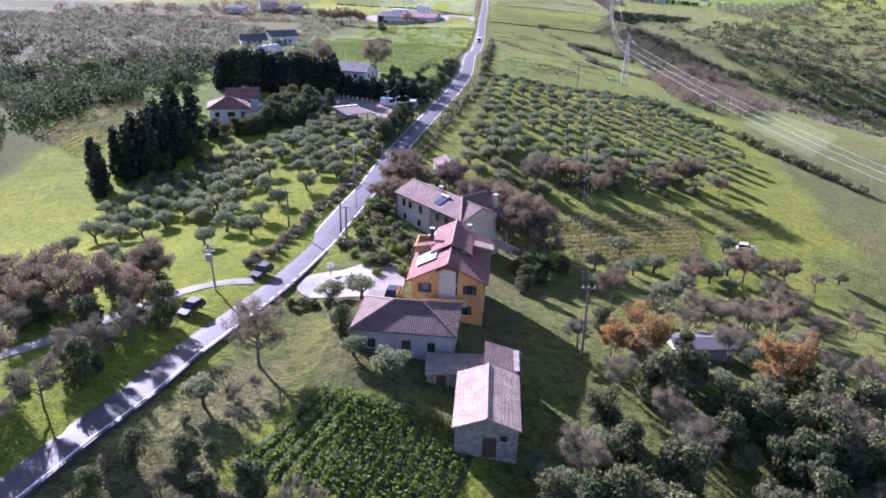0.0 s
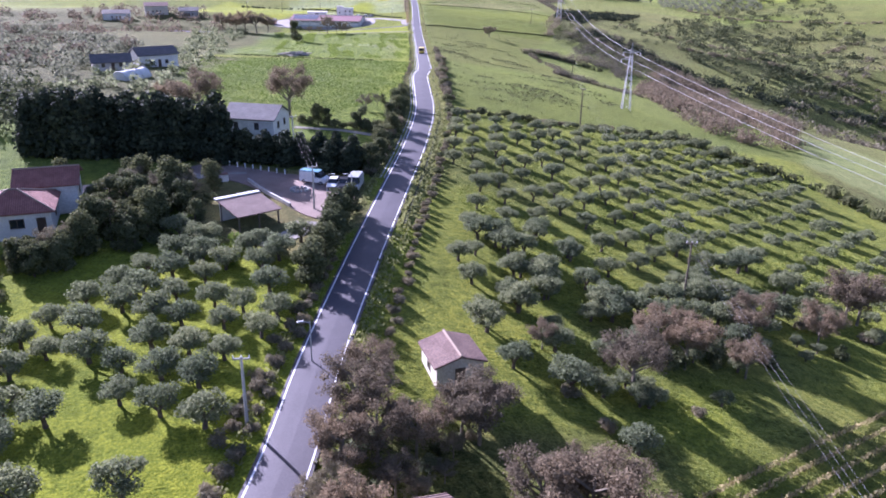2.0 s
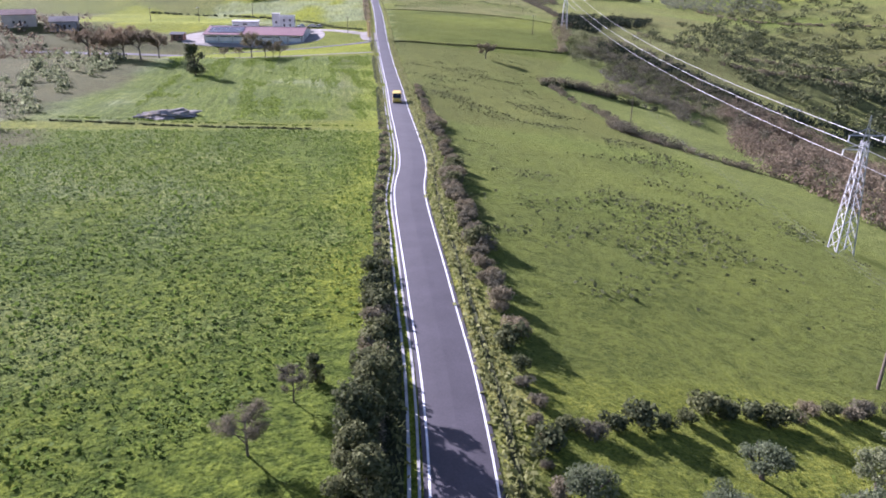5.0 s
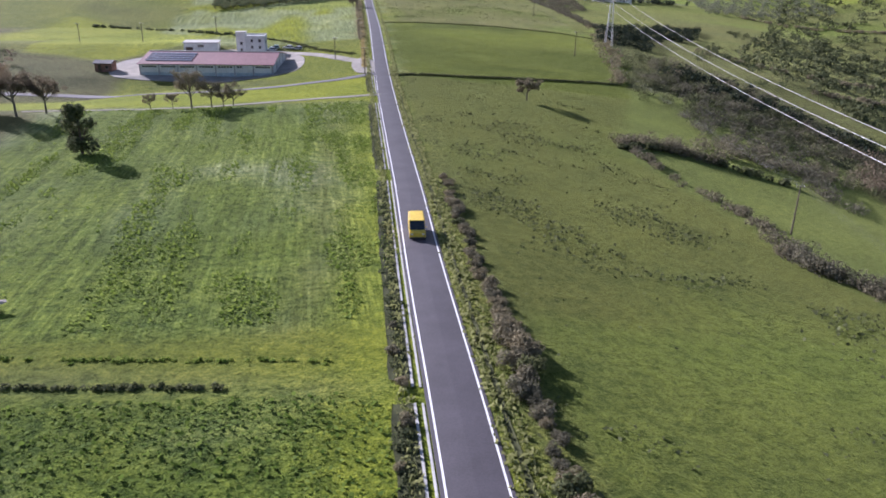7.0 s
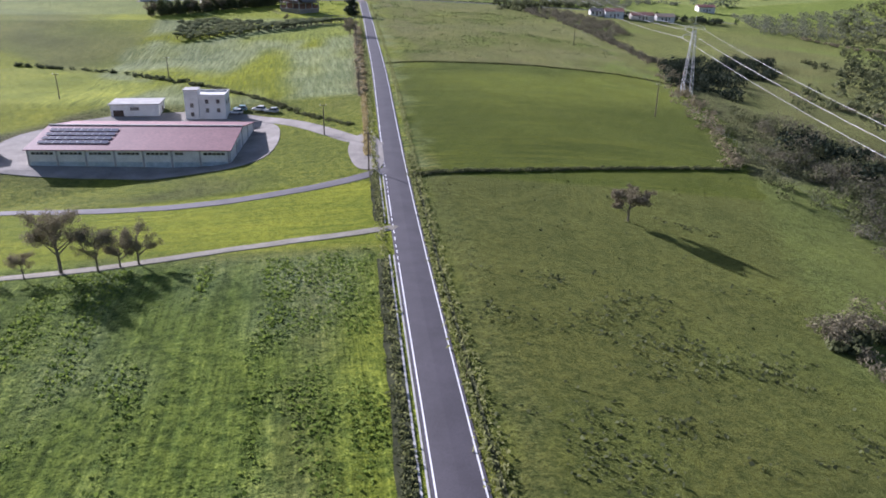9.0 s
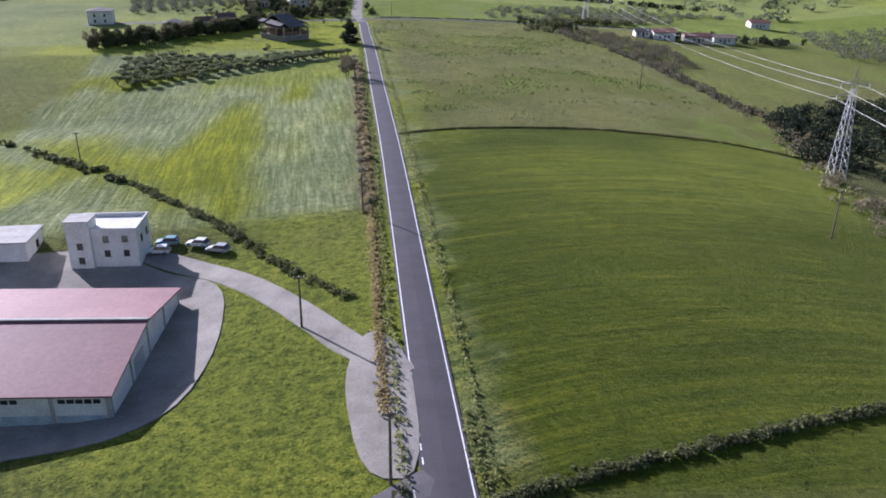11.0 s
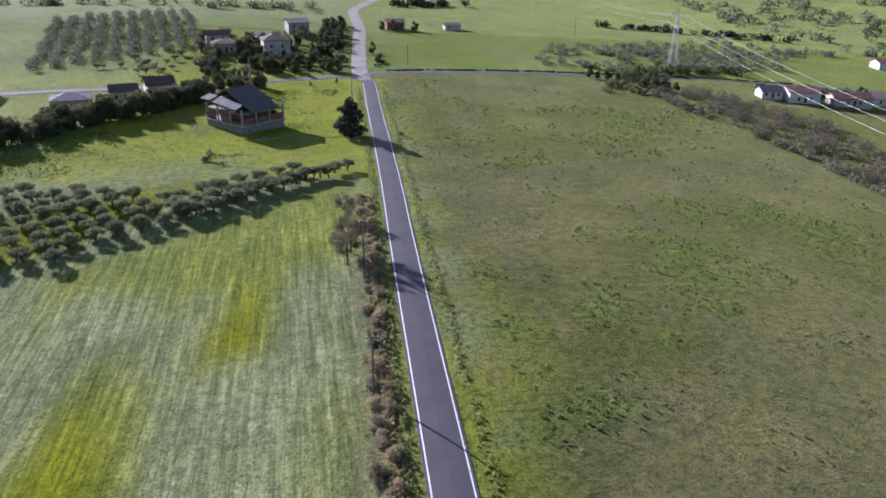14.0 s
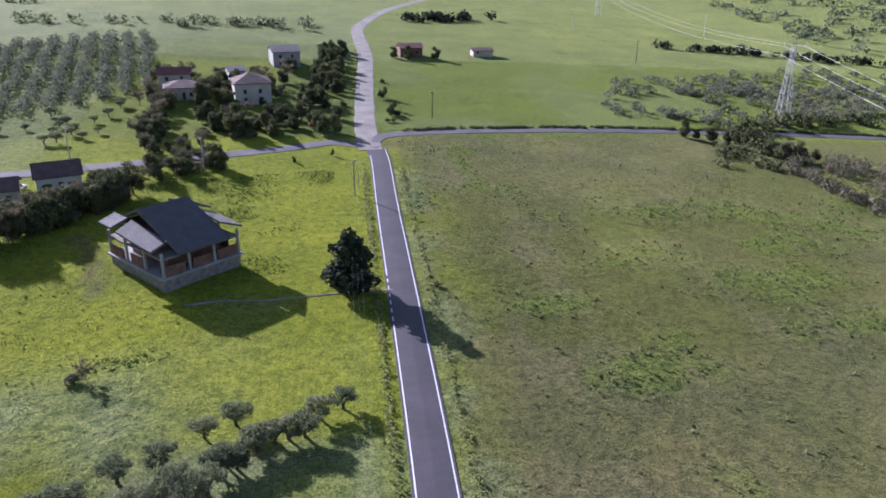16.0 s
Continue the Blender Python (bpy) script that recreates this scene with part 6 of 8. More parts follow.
dense([(21, 724), (30, 722), (35, 730), (34, 757), (36, 790), (40, 824), (33, 826), (28, 800), (27, 770), (20, 748)], 66, 921, (holm, holm, holm, shrub), 0.6, 1.0)
dense([(4, 721), (20, 719), (24, 735), (14, 741), (4, 738), (0, 728)], 46, 922, (holm, holm, shrub, bramble), 0.7, 1.05)
dense([(-13, 780), (-11, 741), (-6, 715), (-1, 717), (-4, 745), (-9, 780)], 44, 923, (holm, holm, bare), 0.55, 0.9)
dense([(-3, 701), (6, 697), (10, 707), (4, 719), (-5, 713)], 22, 924, (bramble, bare, holm), 0.4, 0.75)
dense([(-2, 748), (12, 744), (20, 760), (22, 790), (4, 775), (-10, 780)], 52, 925, (holm, holm, bare, shrub), 0.75, 1.15)
for x, y, s in ((-2, 689, 1.2), (-5, 686.5, 1.15), (-0.2, 697, 0.95), (4.2, 697.5, 0.9), (8.8, 702.7, 1.15), (10.2, 700.5, 0.9), (-6.8, 688, 1.0), (12, 723, 1.0), (22.6, 704.9, 0.3), (29.7, 708.9, 0.3)):
    holm.put(x, y, s, rnd)
for k in range(110):
    f = k / 109
    p = [(-46, 630), (-33, 643), (-25, 656), (-13, 669), (-6, 678), (-2, 685)]
    x, y = np.interp(f * 5, range(6), [q[0] for q in p]), np.interp(f * 5, range(6), [q[1] for q in p])
    u = rnd.uniform(0, 5)
    rnd.choice((holm, holm, holm, bare, shrub)).put(x - 0.6 * u, y + 0.8 * u, rnd.uniform(0.85, 1.3), rnd)
dense([(-4, 690), (4, 697), (12, 706), (10, 712), (0, 708), (-8, 698)], 26, 940, (holm, bramble, bare), 0.4, 0.65)
dense([(-12, 745), (10, 738), (26, 735), (30, 760), (8, 770), (-10, 772)], 44, 941, (holm, shrub, shrub, bare), 0.4, 0.8)
for k in range(16):
    rnd.choice((shrub, holm)).put(rnd.uniform(42.5, 46), rnd.uniform(733, 792), rnd.uniform(0.4, 0.7), rnd)
for x, y, s in ((107, 722, 0.8), (109, 720.5, 0.6), (112, 719, 0.9), (114, 716, 0.7), (116, 713, 0.8), (119, 708, 0.9), (121.5, 706, 0.7), (124, 705, 0.9), (127, 704, 0.6)):
    holm.put(x, y, s, rnd)
for k in range(26):
    x, y = rnd.uniform(-36, -12), rnd.uniform(717, 752)
    if y - 717 < (x + 48) * 1.1:
        young.put(x, y, rnd.uniform(0.6, 0.95), rnd)
# garden growth round the houses at the start
for k in range(24):
    x, y = rnd.uniform(-12, -4), rnd.uniform(88, 112)
    (shrub if rnd.random() < 0.6 else bramble).put(x, y, rnd.uniform(0.5, 0.95), rnd)
for k in range(46):
    x, y = rnd.uniform(9, 44), rnd.uniform(46, 79)
    if x > 12 or y < 52:
        (dark_tree if rnd.random() < 0.4 else olive if rnd.random() < 0.4 else bare).put(x, y, rnd.uniform(0.85, 1.35), rnd)
for k in range(13):
    f = k / 12
    x, y = -60 + 33 * f + rnd.uniform(-2, 2), 55 + 13 * f + rnd.uniform(-3, 3)
    (dark_tree if rnd.random() < 0.35 else bramble if rnd.random() < 0.5 else bare).put(x, y, rnd.uniform(0.6, 0.95), rnd)
for k in range(16):
    (bare if k % 3 else bramble).put(rnd.uniform(-22, -8), rnd.uniform(42, 46), rnd.uniform(0.4, 0.7), rnd)
for x, y, s in ((-17.2, 56.5, 0.4), (-18.6, 58.6, 0.45), (-16.4, 53.6, 0.4), (-20.2, 53, 0.4), (-17.8, 50.6, 0.45), (-15.6, 58.2, 0.35)):
    rnd.choice((bare, shrub)).put(x, y, s, rnd)
dense([(-24.2, 68), (-23.2, 60), (-25.3, 55), (-30, 52), (-40, 58), (-33, 66), (-28, 70)], 13, 931, (dark_tree, olive, bare, oak_brown), 0.55, 0.85)
dense([(-30, 71), (-28, 74.5), (-36, 77), (-44, 73), (-40, 64), (-34, 66)], 20, 932, (dark_tree, olive, bramble, oak_brown), 0.5, 0.8)
for x, y, s, kind in ((-7.3, 73.2, 1.3, olive), (-4.0, 63.4, 1.35, olive), (-9.4, 69, 0.75, dark_tree), (-15.0, 72.7, 0.6, shrub), (-13.8, 73, 0.65, shrub), (-12.6, 73.4, 0.6, shrub), (-11.4, 73.8, 0.7, shrub), (-10.2, 74.2, 0.6, shrub),
                      (21.3, 93.6, 1.1, olive), (26.7, 94.1, 1.1, olive), (30.2, 88.5, 1.2, olive), (37.8, 95.9, 1.3, olive), (41.6, 99.6, 1.2, olive), (32.2, 83.8, 1.0, bare), (34.6, 82.6, 1.0, bare), (38.8, 84.9, 1.0, bare), (42.2, 83.3, 1.0, bare), (45.3, 104.6, 0.9, olive), (44.7, 91.8, 1.0, bare)):
    kind.put(x, y, s, rnd)
for y in np.arange(80, 122, 1.5):
    bramble.put(road_at(y) - 3.9 + rnd.uniform(-0.7, 0.7), y, rnd.uniform(0.55, 0.85) * (1 if y < 100 else 0.8), rnd)
dense([(-11.5, 84), (-6, 82), (1, 84), (-2, 90), (-6, 96), (-9.5, 104), (-11.5, 98)], 46, 937, (laurel, laurel, shrub, shrub, bramble), 0.45, 0.95)
dense([(-9.5, 100), (-5, 101), (2, 108), (4, 116), (-5, 118), (-8, 110)], 34, 938, (bramble, shrub, oak_brown, bare, olive), 0.4, 0.75)
dense([(12, 112), (30, 124), (52, 136), (48, 141), (26, 131), (8, 119)], 40, 939, (olive, olive, bramble, shrub, oak_brown), 0.5, 0.95)
# belt of evergreens between the villa and the car park, hedge by the road
dense([(-46, 137), (-40, 141), (-32, 144.5), (-25, 152), (-21.5, 161), (-27, 164), (-34, 163), (-34, 152), (-33, 147)], 34, 933, (dark_tree, dark_tree, dark_tree, bare, shrub), 0.7, 1.1)
dense([(-47, 136), (-40, 140), (-32, 144.5), (-34, 148), (-44, 143), (-49, 141)], 30, 934, (dark_tree, shrub, shrub), 0.45, 0.7)
for y in np.arange(134, 154, 1.9):
    dark_tree.put(road_at(y) - 3.9 + rnd.uniform(-0.6, 0.4), y, rnd.uniform(0.65, 1.0), rnd)
for x, y in ((-8.3, 143.2), (-11.3, 145), (-15.7, 143.6), (-20.7, 141.9), (-20.7, 145.1), (-24, 147.8)):
    olive.put(x, y, rnd.uniform(0.9, 1.2), rnd)
for x, y in ((-19, 142.8), (-17.6, 140.3), (-22.2, 143.3), (-13.5, 143), (-17.8, 144.8)):
    laurel.put(x, y, rnd.uniform(0.6, 0.9), rnd)
for y in np.arange(169, 216, 2.6):
    rnd.choice((dark_tree, dark_tree, shrub)).put(road_at(y) - 4.6 + rnd.uniform(-0.6, 0.5), y, rnd.uniform(0.65, 0.95), rnd)
for y in np.arange(49, 68, 3.4):
    rnd.choice((dark_tree, bare, bare)).put(road_at(y) - 4.8 + rnd.uniform(-1.0, 0.8), y, rnd.uniform(0.7, 1.0), rnd)
dense([(-54, 112), (-40, 110), (-39, 114), (-42, 121), (-45, 129), (-46, 136), (-50, 132), (-53, 122)], 26, 935, (dark_tree, shrub, shrub), 0.5, 0.8)
dense([(-48, 139), (-40.5, 138.6), (-35.2, 139.6), (-30.3, 143), (-25.3, 146.6), (-24, 149), (-30, 147.5), (-36, 144), (-47, 143)], 40, 936, (dark_tree, dark_tree, shrub), 0.55, 0.8)
for x, y, s in ((-45.5, 119, 0.9), (-45, 123, 1.0), (-44.5, 128, 0.95), (-46, 132.5, 1.1), (-51, 125, 1.0), (-52, 120, 0.9), (-50, 130, 0.9)):
    slim_cypress.put(x, y, s, rnd)
# thicket left of the road at the start, wood below the barn, trees behind the shed
for x, y in in_area([(-48, 74), (-41, 79), (-30, 78), (-24, 69), (-27, 60), (-31, 51), (-40, 52), (-52, 66)], 26, 901):
    rnd.choice((dark_tree, olive, oak_brown, bare, bramble, shrub)).put(x, y, rnd.uniform(0.6, 1.05), rnd)
for x, y in in_area([(9, 47), (13, 64), (22, 72), (34, 73), (56, 80), (50, 58), (28, 46)], 44, 902):
    rnd.choice((dark_tree, dark_tree, olive, bare, dark_tree)).put(x, y, rnd.uniform(0.9, 1.4), rnd)
for x, y in in_area([(34, 96), (62, 105), (60, 86), (34, 80)], 16, 903):
    rnd.choice((bare, oak_brown, olive)).put(x, y, rnd.uniform(0.6, 0.95), rnd)
for x, y in in_area([(9, 79), (18, 90), (14, 96), (8, 88)], 10, 904):
    rnd.choice((dark_tree, shrub)).put(x, y, rnd.uniform(0.6, 0.9), rnd)
for x, y in in_area([(-26, 43), (-12, 45), (-14, 48), (-26, 48)], 12, 905):
    rnd.choice((dark_tree, bramble)).put(x, y, rnd.uniform(0.6, 0.85), rnd)
for y in np.arange(170, 214, 3.4):
    rnd.choice((dark_tree, bramble, shrub, dark_tree)).put(road_at(y) - 5.0 + rnd.uniform(-0.5, 0.5), y, rnd.uniform(0.5, 0.85), rnd)
for k in range(12):
    f = k / 11
    rnd.choice((shrub, dark_tree)).put(-14.3 + 15 * f, 199 - 8 * f ** 0.7 + rnd.uniform(-0.6, 0.6), rnd.uniform(0.6, 0.85) + (0.3 if f > 0.55 else 0), rnd)
# hedges along the road
for y in np.arange(100, 140, 2.1):
    bramble.put(road_at(y) - 3.1 + rnd.uniform(-0.4, 0.4), y, rnd.uniform(0.4, 0.7), rnd)
for y in np.arange(168, 232, 1.7):
    (shrub if rnd.random() < 0.55 else bramble).put(road_at(y) - 4.3 + rnd.uniform(-0.5, 0.5), y, rnd.uniform(0.6, 1.0), rnd)
for y in np.arange(232, 300, 4.5):
    bramble.put(road_at(y) - 3.4 + rnd.uniform(-0.3, 0.3), y, rnd.uniform(0.35, 0.6), rnd)
for y in np.arange(120, 216, 1.9):
    (shrub if rnd.random() < 0.06 else bramble).put(road_at(y) + 4.7 + rnd.uniform(-0.3, 0.3), y, rnd.uniform(0.35, 0.6), rnd)
for y in np.arange(218, 346, 1.3):
    swell = 0.55 + 0.75 * max(0, noise.noise((0.3, y * 0.13, 2.0)) + 0.35)
    if rnd.random() < 0.9:
        (shrub if rnd.random() < 0.08 else bramble).put(road_at(y) + 4.9 + rnd.uniform(-0.5, 0.5), y, rnd.uniform(0.7, 1.15) * swell * (1 if y < 325 else 0.7), rnd)
for y in np.arange(486, 613, 0.95):
    (reeds if rnd.random() < 0.93 else bramble).put(road_at(y) - 4.7 + rnd.uniform(-1.0, 1.0), y, rnd.uniform(0.4, 0.75), rnd)
for k in range(34):
    f = k / 33
    (shrub if rnd.random() < 0.6 else bramble).put(11.5 + 52 * f, 207.5 + 8.5 * f ** 0.6 + rnd.uniform(-0.7, 0.7), rnd.uniform(0.5, 0.9), rnd)


sv = []
for k, (x, y, s_) in enumerate(spare):
    v = leaf_quads(olive_shape(100 + k), 700, 0.145, 100 + k, shell=0.35) * s_
    sv.append(v + np.array((x, y, gz(x, y))))
tagged(quads_object("olive_grove", np.concatenate(sv), L_OLIVE), "rows of grey-green olive trees farther down the slope", "olive grove", kind="stuff")


# far woods, thickets and groves: too many to count
def thicket(name, spots, w, h, quads_per, size, mat, label, aspect=1.0, seed=0):
    r = random.Random(seed)
    blobs = [(x, y, gz(x, y) + h * r.uniform(0.2, 0.5), w * r.uniform(0.35, 0.6), w * r.uniform(0.35, 0.6), h * r.uniform(0.35, 0.6)) for x, y in spots]
    ob = quads_object(name, leaf_quads(blobs, quads_per * len(blobs), size, seed, shell=0.4, aspect=aspect), mat)
    return tagged(ob, label, "thicket", kind="stuff")


def along(points, n, wide, seed):
    r = random.Random(seed)
    line = smooth_line(points, 2.0)
    out = []
    for k in range(n):
        i, f = r.randrange(len(line) - 1), r.random()
        p = line[i].lerp(line[i + 1], f)
        out.append((p.x + r.gauss(0, wide), p.y + r.gauss(0, wide)))
    return out


thicket("valley_wood", in_area([(80, 300), (130, 409), (155, 387), (125, 283), (94, 230), (80, 222), (72, 240)], 330, 1), 5.4, 4.2, 130, 0.36, L_WINTER, "brown winter wood in the valley", 0.6, 1)
thicket("valley_wood", in_area([(80, 300), (130, 409), (155, 387), (125, 283), (94, 230), (80, 222), (72, 240)], 110, 51), 4.6, 3.4, 130, 0.36, L_TWIG, "grey thicket in the brown wood", 0.4, 51)
# dark trees added to give the hollow its darkness
thicket("valley_wood", in_area([(108, 520), (122, 505), (140, 535), (160, 548), (188, 596), (150, 574), (124, 556)], 120, 52), 4.6, 3.4, 110, 0.36, L_DARK, "dark evergreen trees in the shaded hollow", 0.8, 52)
thicket("valley_wood", in_area([(97, 468), (88, 432), (92, 420), (104, 414), (114, 396), (112, 369), (150, 421), (139, 443), (121, 460), (113, 491)], 150, 58), 4.2, 2.9, 110, 0.3, L_BUSH, "dark scrub down the valley side", 0.6, 58)
thicket("valley_wood", in_area([(120, 480), (160, 450), (230, 470), (300, 560), (260, 600), (188, 545), (140, 530)], 60, 59), 4.6, 2.6, 80, 0.36, L_BUSH, "scattered bushes on the far terraces", 0.7, 59)
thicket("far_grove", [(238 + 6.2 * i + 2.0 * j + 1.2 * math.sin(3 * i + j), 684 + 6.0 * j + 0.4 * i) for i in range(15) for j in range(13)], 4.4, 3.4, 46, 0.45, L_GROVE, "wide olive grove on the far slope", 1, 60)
thicket("valley_wood", in_area([(90, 396), (100, 461), (120, 453), (119, 421), (96, 350)], 150, 53), 4.2, 2.8, 110, 0.32, L_TWIG, "grey leafless scrub on the slope", 0.4, 53)
thicket("hedge_line", along([(60, 218), (62, 214), (67, 202), (75, 193), (78, 181), (84, 174), (92, 160)], 80, 0.8, 54), 2.8, 2.2, 70, 0.28, L_BUSH, "dark hedge below the olive grove", 1, 54)
PASTURE_HEDGE = [(64.1, 382), (64.3, 372), (64.8, 359.5), (66.4, 350), (66.8, 339), (62.5, 326), (65, 321), (67, 315), (74, 304), (86, 290)]
thicket("hedge_line", along(PASTURE_HEDGE, 110, 0.7, 55), 2.3, 1.6, 90, 0.24, L_TWIG, "leafless hedge along the pasture", 0.4, 55)
thicket("hedge_line", along([(62, 382), (66, 386), (74, 384), (82, 379)], 60, 0.9, 66), 3.0, 2.6, 90, 0.26, L_TWIG, "tall leafless clump at the pasture corner", 0.4, 66)
thicket("hedge_line", along([(66, 330), (62.5, 325), (66, 319), (70, 312)], 46, 0.9, 67), 3.2, 2.4, 90, 0.26, L_TWIG, "thick leafless clump in the pasture hedge", 0.4, 67)
thicket("valley_wood", in_area([(122, 698), (126, 672), (127, 642), (128, 618), (144, 632), (150, 668), (143, 692), (131, 705)], 190, 56), 4.2, 2.8, 130, 0.3, L_TWIG, "pale grey leafless thicket beside the field", 0.4, 56)
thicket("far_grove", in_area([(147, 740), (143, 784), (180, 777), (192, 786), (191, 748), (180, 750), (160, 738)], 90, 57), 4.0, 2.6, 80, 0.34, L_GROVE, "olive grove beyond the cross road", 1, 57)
thicket("valley_wood", in_area([(88, 446), (112, 440), (117, 404), (116, 372), (150, 380), (146, 420), (136, 468), (118, 486)], 170, 2), 4.6, 3.4, 130, 0.3, L_TWIG, "grey leafless scrub in the valley", 0.4, 2)
thicket("valley_wood", in_area([(72, 392), (96, 398), (108, 389), (124, 384), (124, 376), (104, 380), (78, 386)], 60, 26), 3.6, 2.8, 130, 0.28, L_TWIG, "grey leafless thicket on the slope", 0.4, 26)
thicket("valley_wood", along([(112, 475), (140, 420), (172, 405), (235, 411), (300, 430)], 150, 5, 27), 6, 3.6, 90, 0.4, L_DARK, "dark evergreen scrub along the stream", 1, 27)
for sd, pts in ((31, [(204, 590), (238, 554), (309, 514), (380, 500)]), (32, [(165, 472), (228, 476), (272, 462), (340, 440)]), (33, [(208, 604), (281, 585), (350, 560)]), (34, [(254, 682), (321, 638), (400, 610)]), (35, [(217, 562), (228, 476), (258, 443)]), (36, [(150, 520), (190, 500), (260, 520), (330, 560)])):
    thicket("hedge_line", along(pts, 90, 1.6, sd), 3.4, 1.8, 50, 0.4, L_BUSH if sd % 2 else L_TWIG, "dark hedge along a far terrace", 0.7, sd)
thicket("hedge_line", along([(62, 380), (75, 384), (92, 372)], 50, 0.5, 4), 2.2, 1.5, 70, 0.3, L_BUSH, "green hedge running down the slope", 1, 4)
thicket("hedge_line", along([(24.5, 428.5), (50, 436), (88, 445)], 520, 0.25, 5), 1.0, 0.5, 26, 0.15, L_BUSH, "low green hedge between two fields", 1, 5)
for lo, hi, sd in ((166, 286, 61), (292, 343, 62), (352, 397, 63), (411, 431, 64)):
    thicket("ditch_growth", along([(road_at(y) - 3.4, y) for y in np.linspace(lo, hi, 12)], int((hi - lo) * 3), 0.25, sd), 0.9, 0.5, 26, 0.13, L_BUSH, "dark weeds along the ditch", 0.6, sd)
thicket("track_edge", along([(-40, 299), (-14.1, 293.4), (-6, 292.3), (-0.6, 291.7)], 170, 0.12, 65), 0.6, 0.32, 24, 0.12, L_BUSH, "dark weeds along a wheel track", 1, 65)
thicket("track_edge", along([(-40, 303), (-15, 297.6), (-6, 296.4), (6, 294.6)], 130, 0.14, 68), 0.5, 0.22, 20, 0.11, L_CROP, "green weeds along a wheel track", 1, 68)
thicket("field_edge", along([(31, 527.5), (45, 533), (64, 535.4), (82, 533.5), (100, 527), (114, 517)], 620, 0.22, 40), 0.8, 0.3, 22, 0.13, L_PASTURE, "rough grass along the curved field edge", 1, 40)
thicket("hedge_line", along([(88, 445), (96, 470), (104, 500), (116, 528), (122, 560)], 90, 1.8, 6), 3.2, 2.2, 60, 0.35, L_TWIG, "leafless hedge along the valley", 0.5, 6)
thicket("hedge_line", along([(122, 560), (124, 617), (123, 660), (118, 690), (128, 720)], 150, 1.2, 7), 3.0, 2.4, 60, 0.4, L_TWIG, "grey leafless hedge along the field", 0.5, 7)
thicket("hedge_line", along([(-14, 511), (-4, 496), (3, 486), (10, 473), (18, 461)], 190, 0.35, 8), 1.0, 0.6, 34, 0.15, L_BUSH, "dark weeds along a ditch", 1, 8)
thicket("hedge_line", along([(-14, 511), (-30, 530), (-50, 552), (-80, 566)], 60, 0.6, 9), 1.8, 1.0, 40, 0.3, L_BUSH, "low dark field hedge", 1, 9)
thicket("far_wood", in_area([(-75, 120), (-110, 190), (-60, 230), (-56, 205), (-58, 190), (-85, 135)], 170, 10), 5.5, 4.6, 110, 0.4, L_BUSH, "dark wood beyond the vineyard", 0.8, 10)
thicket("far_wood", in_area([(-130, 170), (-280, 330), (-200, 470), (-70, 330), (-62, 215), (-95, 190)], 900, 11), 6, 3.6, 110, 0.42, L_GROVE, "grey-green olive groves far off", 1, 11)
thicket("far_wood", in_area([(-130, 170), (-280, 330), (-200, 470), (-70, 330), (-62, 215), (-95, 190)], 200, 12), 6, 4.5, 60, 0.5, L_WINTER, "brown trees among the far groves", 1, 12)
thicket("far_wood", in_area([(-62, 205), (-60, 330), (-70, 400), (-48, 400), (-44, 300), (-40, 230)], 110, 13), 3.2, 2.8, 60, 0.35, L_OLIVE, "scattered olives along the field edge", 1, 13)
thicket("far_wood", in_area([(180, 400), (330, 520), (420, 800), (330, 760), (240, 620), (150, 520)], 420, 14), 7, 4.0, 30, 0.9, L_BUSH, "dark scrub in the far valley", 0.7, 14)
thicket("far_wood", in_area([(120, 300), (300, 330), (420, 560), (330, 540), (200, 420)], 240, 15), 7, 4.0, 30, 0.9, L_TWIG, "grey scrub in the far valley", 0.6, 15)
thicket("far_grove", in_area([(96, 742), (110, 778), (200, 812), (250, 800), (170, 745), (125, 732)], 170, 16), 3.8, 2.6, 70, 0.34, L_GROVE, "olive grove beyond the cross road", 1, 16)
thicket("far_wood", along([(110, 700), (125, 728), (140, 735), (165, 738)], 46, 2.5, 17), 4, 3.4, 60, 0.45, L_BUSH, "dark trees along the cross road", 1, 17)
thicket("verge_bank", along([(45, 725.5), (60, 727.4), (95, 728.4), (140, 727.4), (178, 724.6)], 420, 0.25, 69), 1.2, 0.6, 26, 0.2, L_BUSH, "dark weeds along the cross road", 1, 69)
thicket("far_wood", along([(150, 705), (175, 705), (200, 702), (235, 712)], 50, 3, 18), 4, 3.6, 60, 0.45, L_DARK, "dark garden trees round the country houses", 1, 18)
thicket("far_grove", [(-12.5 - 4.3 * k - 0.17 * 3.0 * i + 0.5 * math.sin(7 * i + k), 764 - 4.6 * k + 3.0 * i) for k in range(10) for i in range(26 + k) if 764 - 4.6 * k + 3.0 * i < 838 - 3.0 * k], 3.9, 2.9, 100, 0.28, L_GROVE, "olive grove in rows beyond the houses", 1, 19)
thicket("far_wood", along([(-160, 880), (-60, 868), (30, 880)], 60, 4, 20), 6, 4, 40, 0.7, L_OLIVE, "grove far beyond the houses", 1, 20)
thicket("far_wood", along([(160, 850), (200, 840), (245, 832)], 40, 1.5, 21), 5, 3.5, 50, 0.6, L_DARK, "dark row of trees on the far slope", 1, 21)
thicket("far_wood", along([(70, 905), (100, 912)], 26, 3, 22), 6, 4, 50, 0.7, L_DARK, "dark copse far ahead", 1, 22)
thicket("far_wood", in_area([(260, 780), (420, 900), (520, 1100), (300, 1100), (250, 900)], 200, 23), 9, 5, 26, 1.1, L_OLIVE, "groves on the far slope", 1, 23)
thicket("far_wood", in_area([(-330, 700), (-120, 760), (-90, 960), (-300, 1000)], 160, 24), 8, 5, 26, 1.0, L_OLIVE, "groves far to the side", 1, 24)
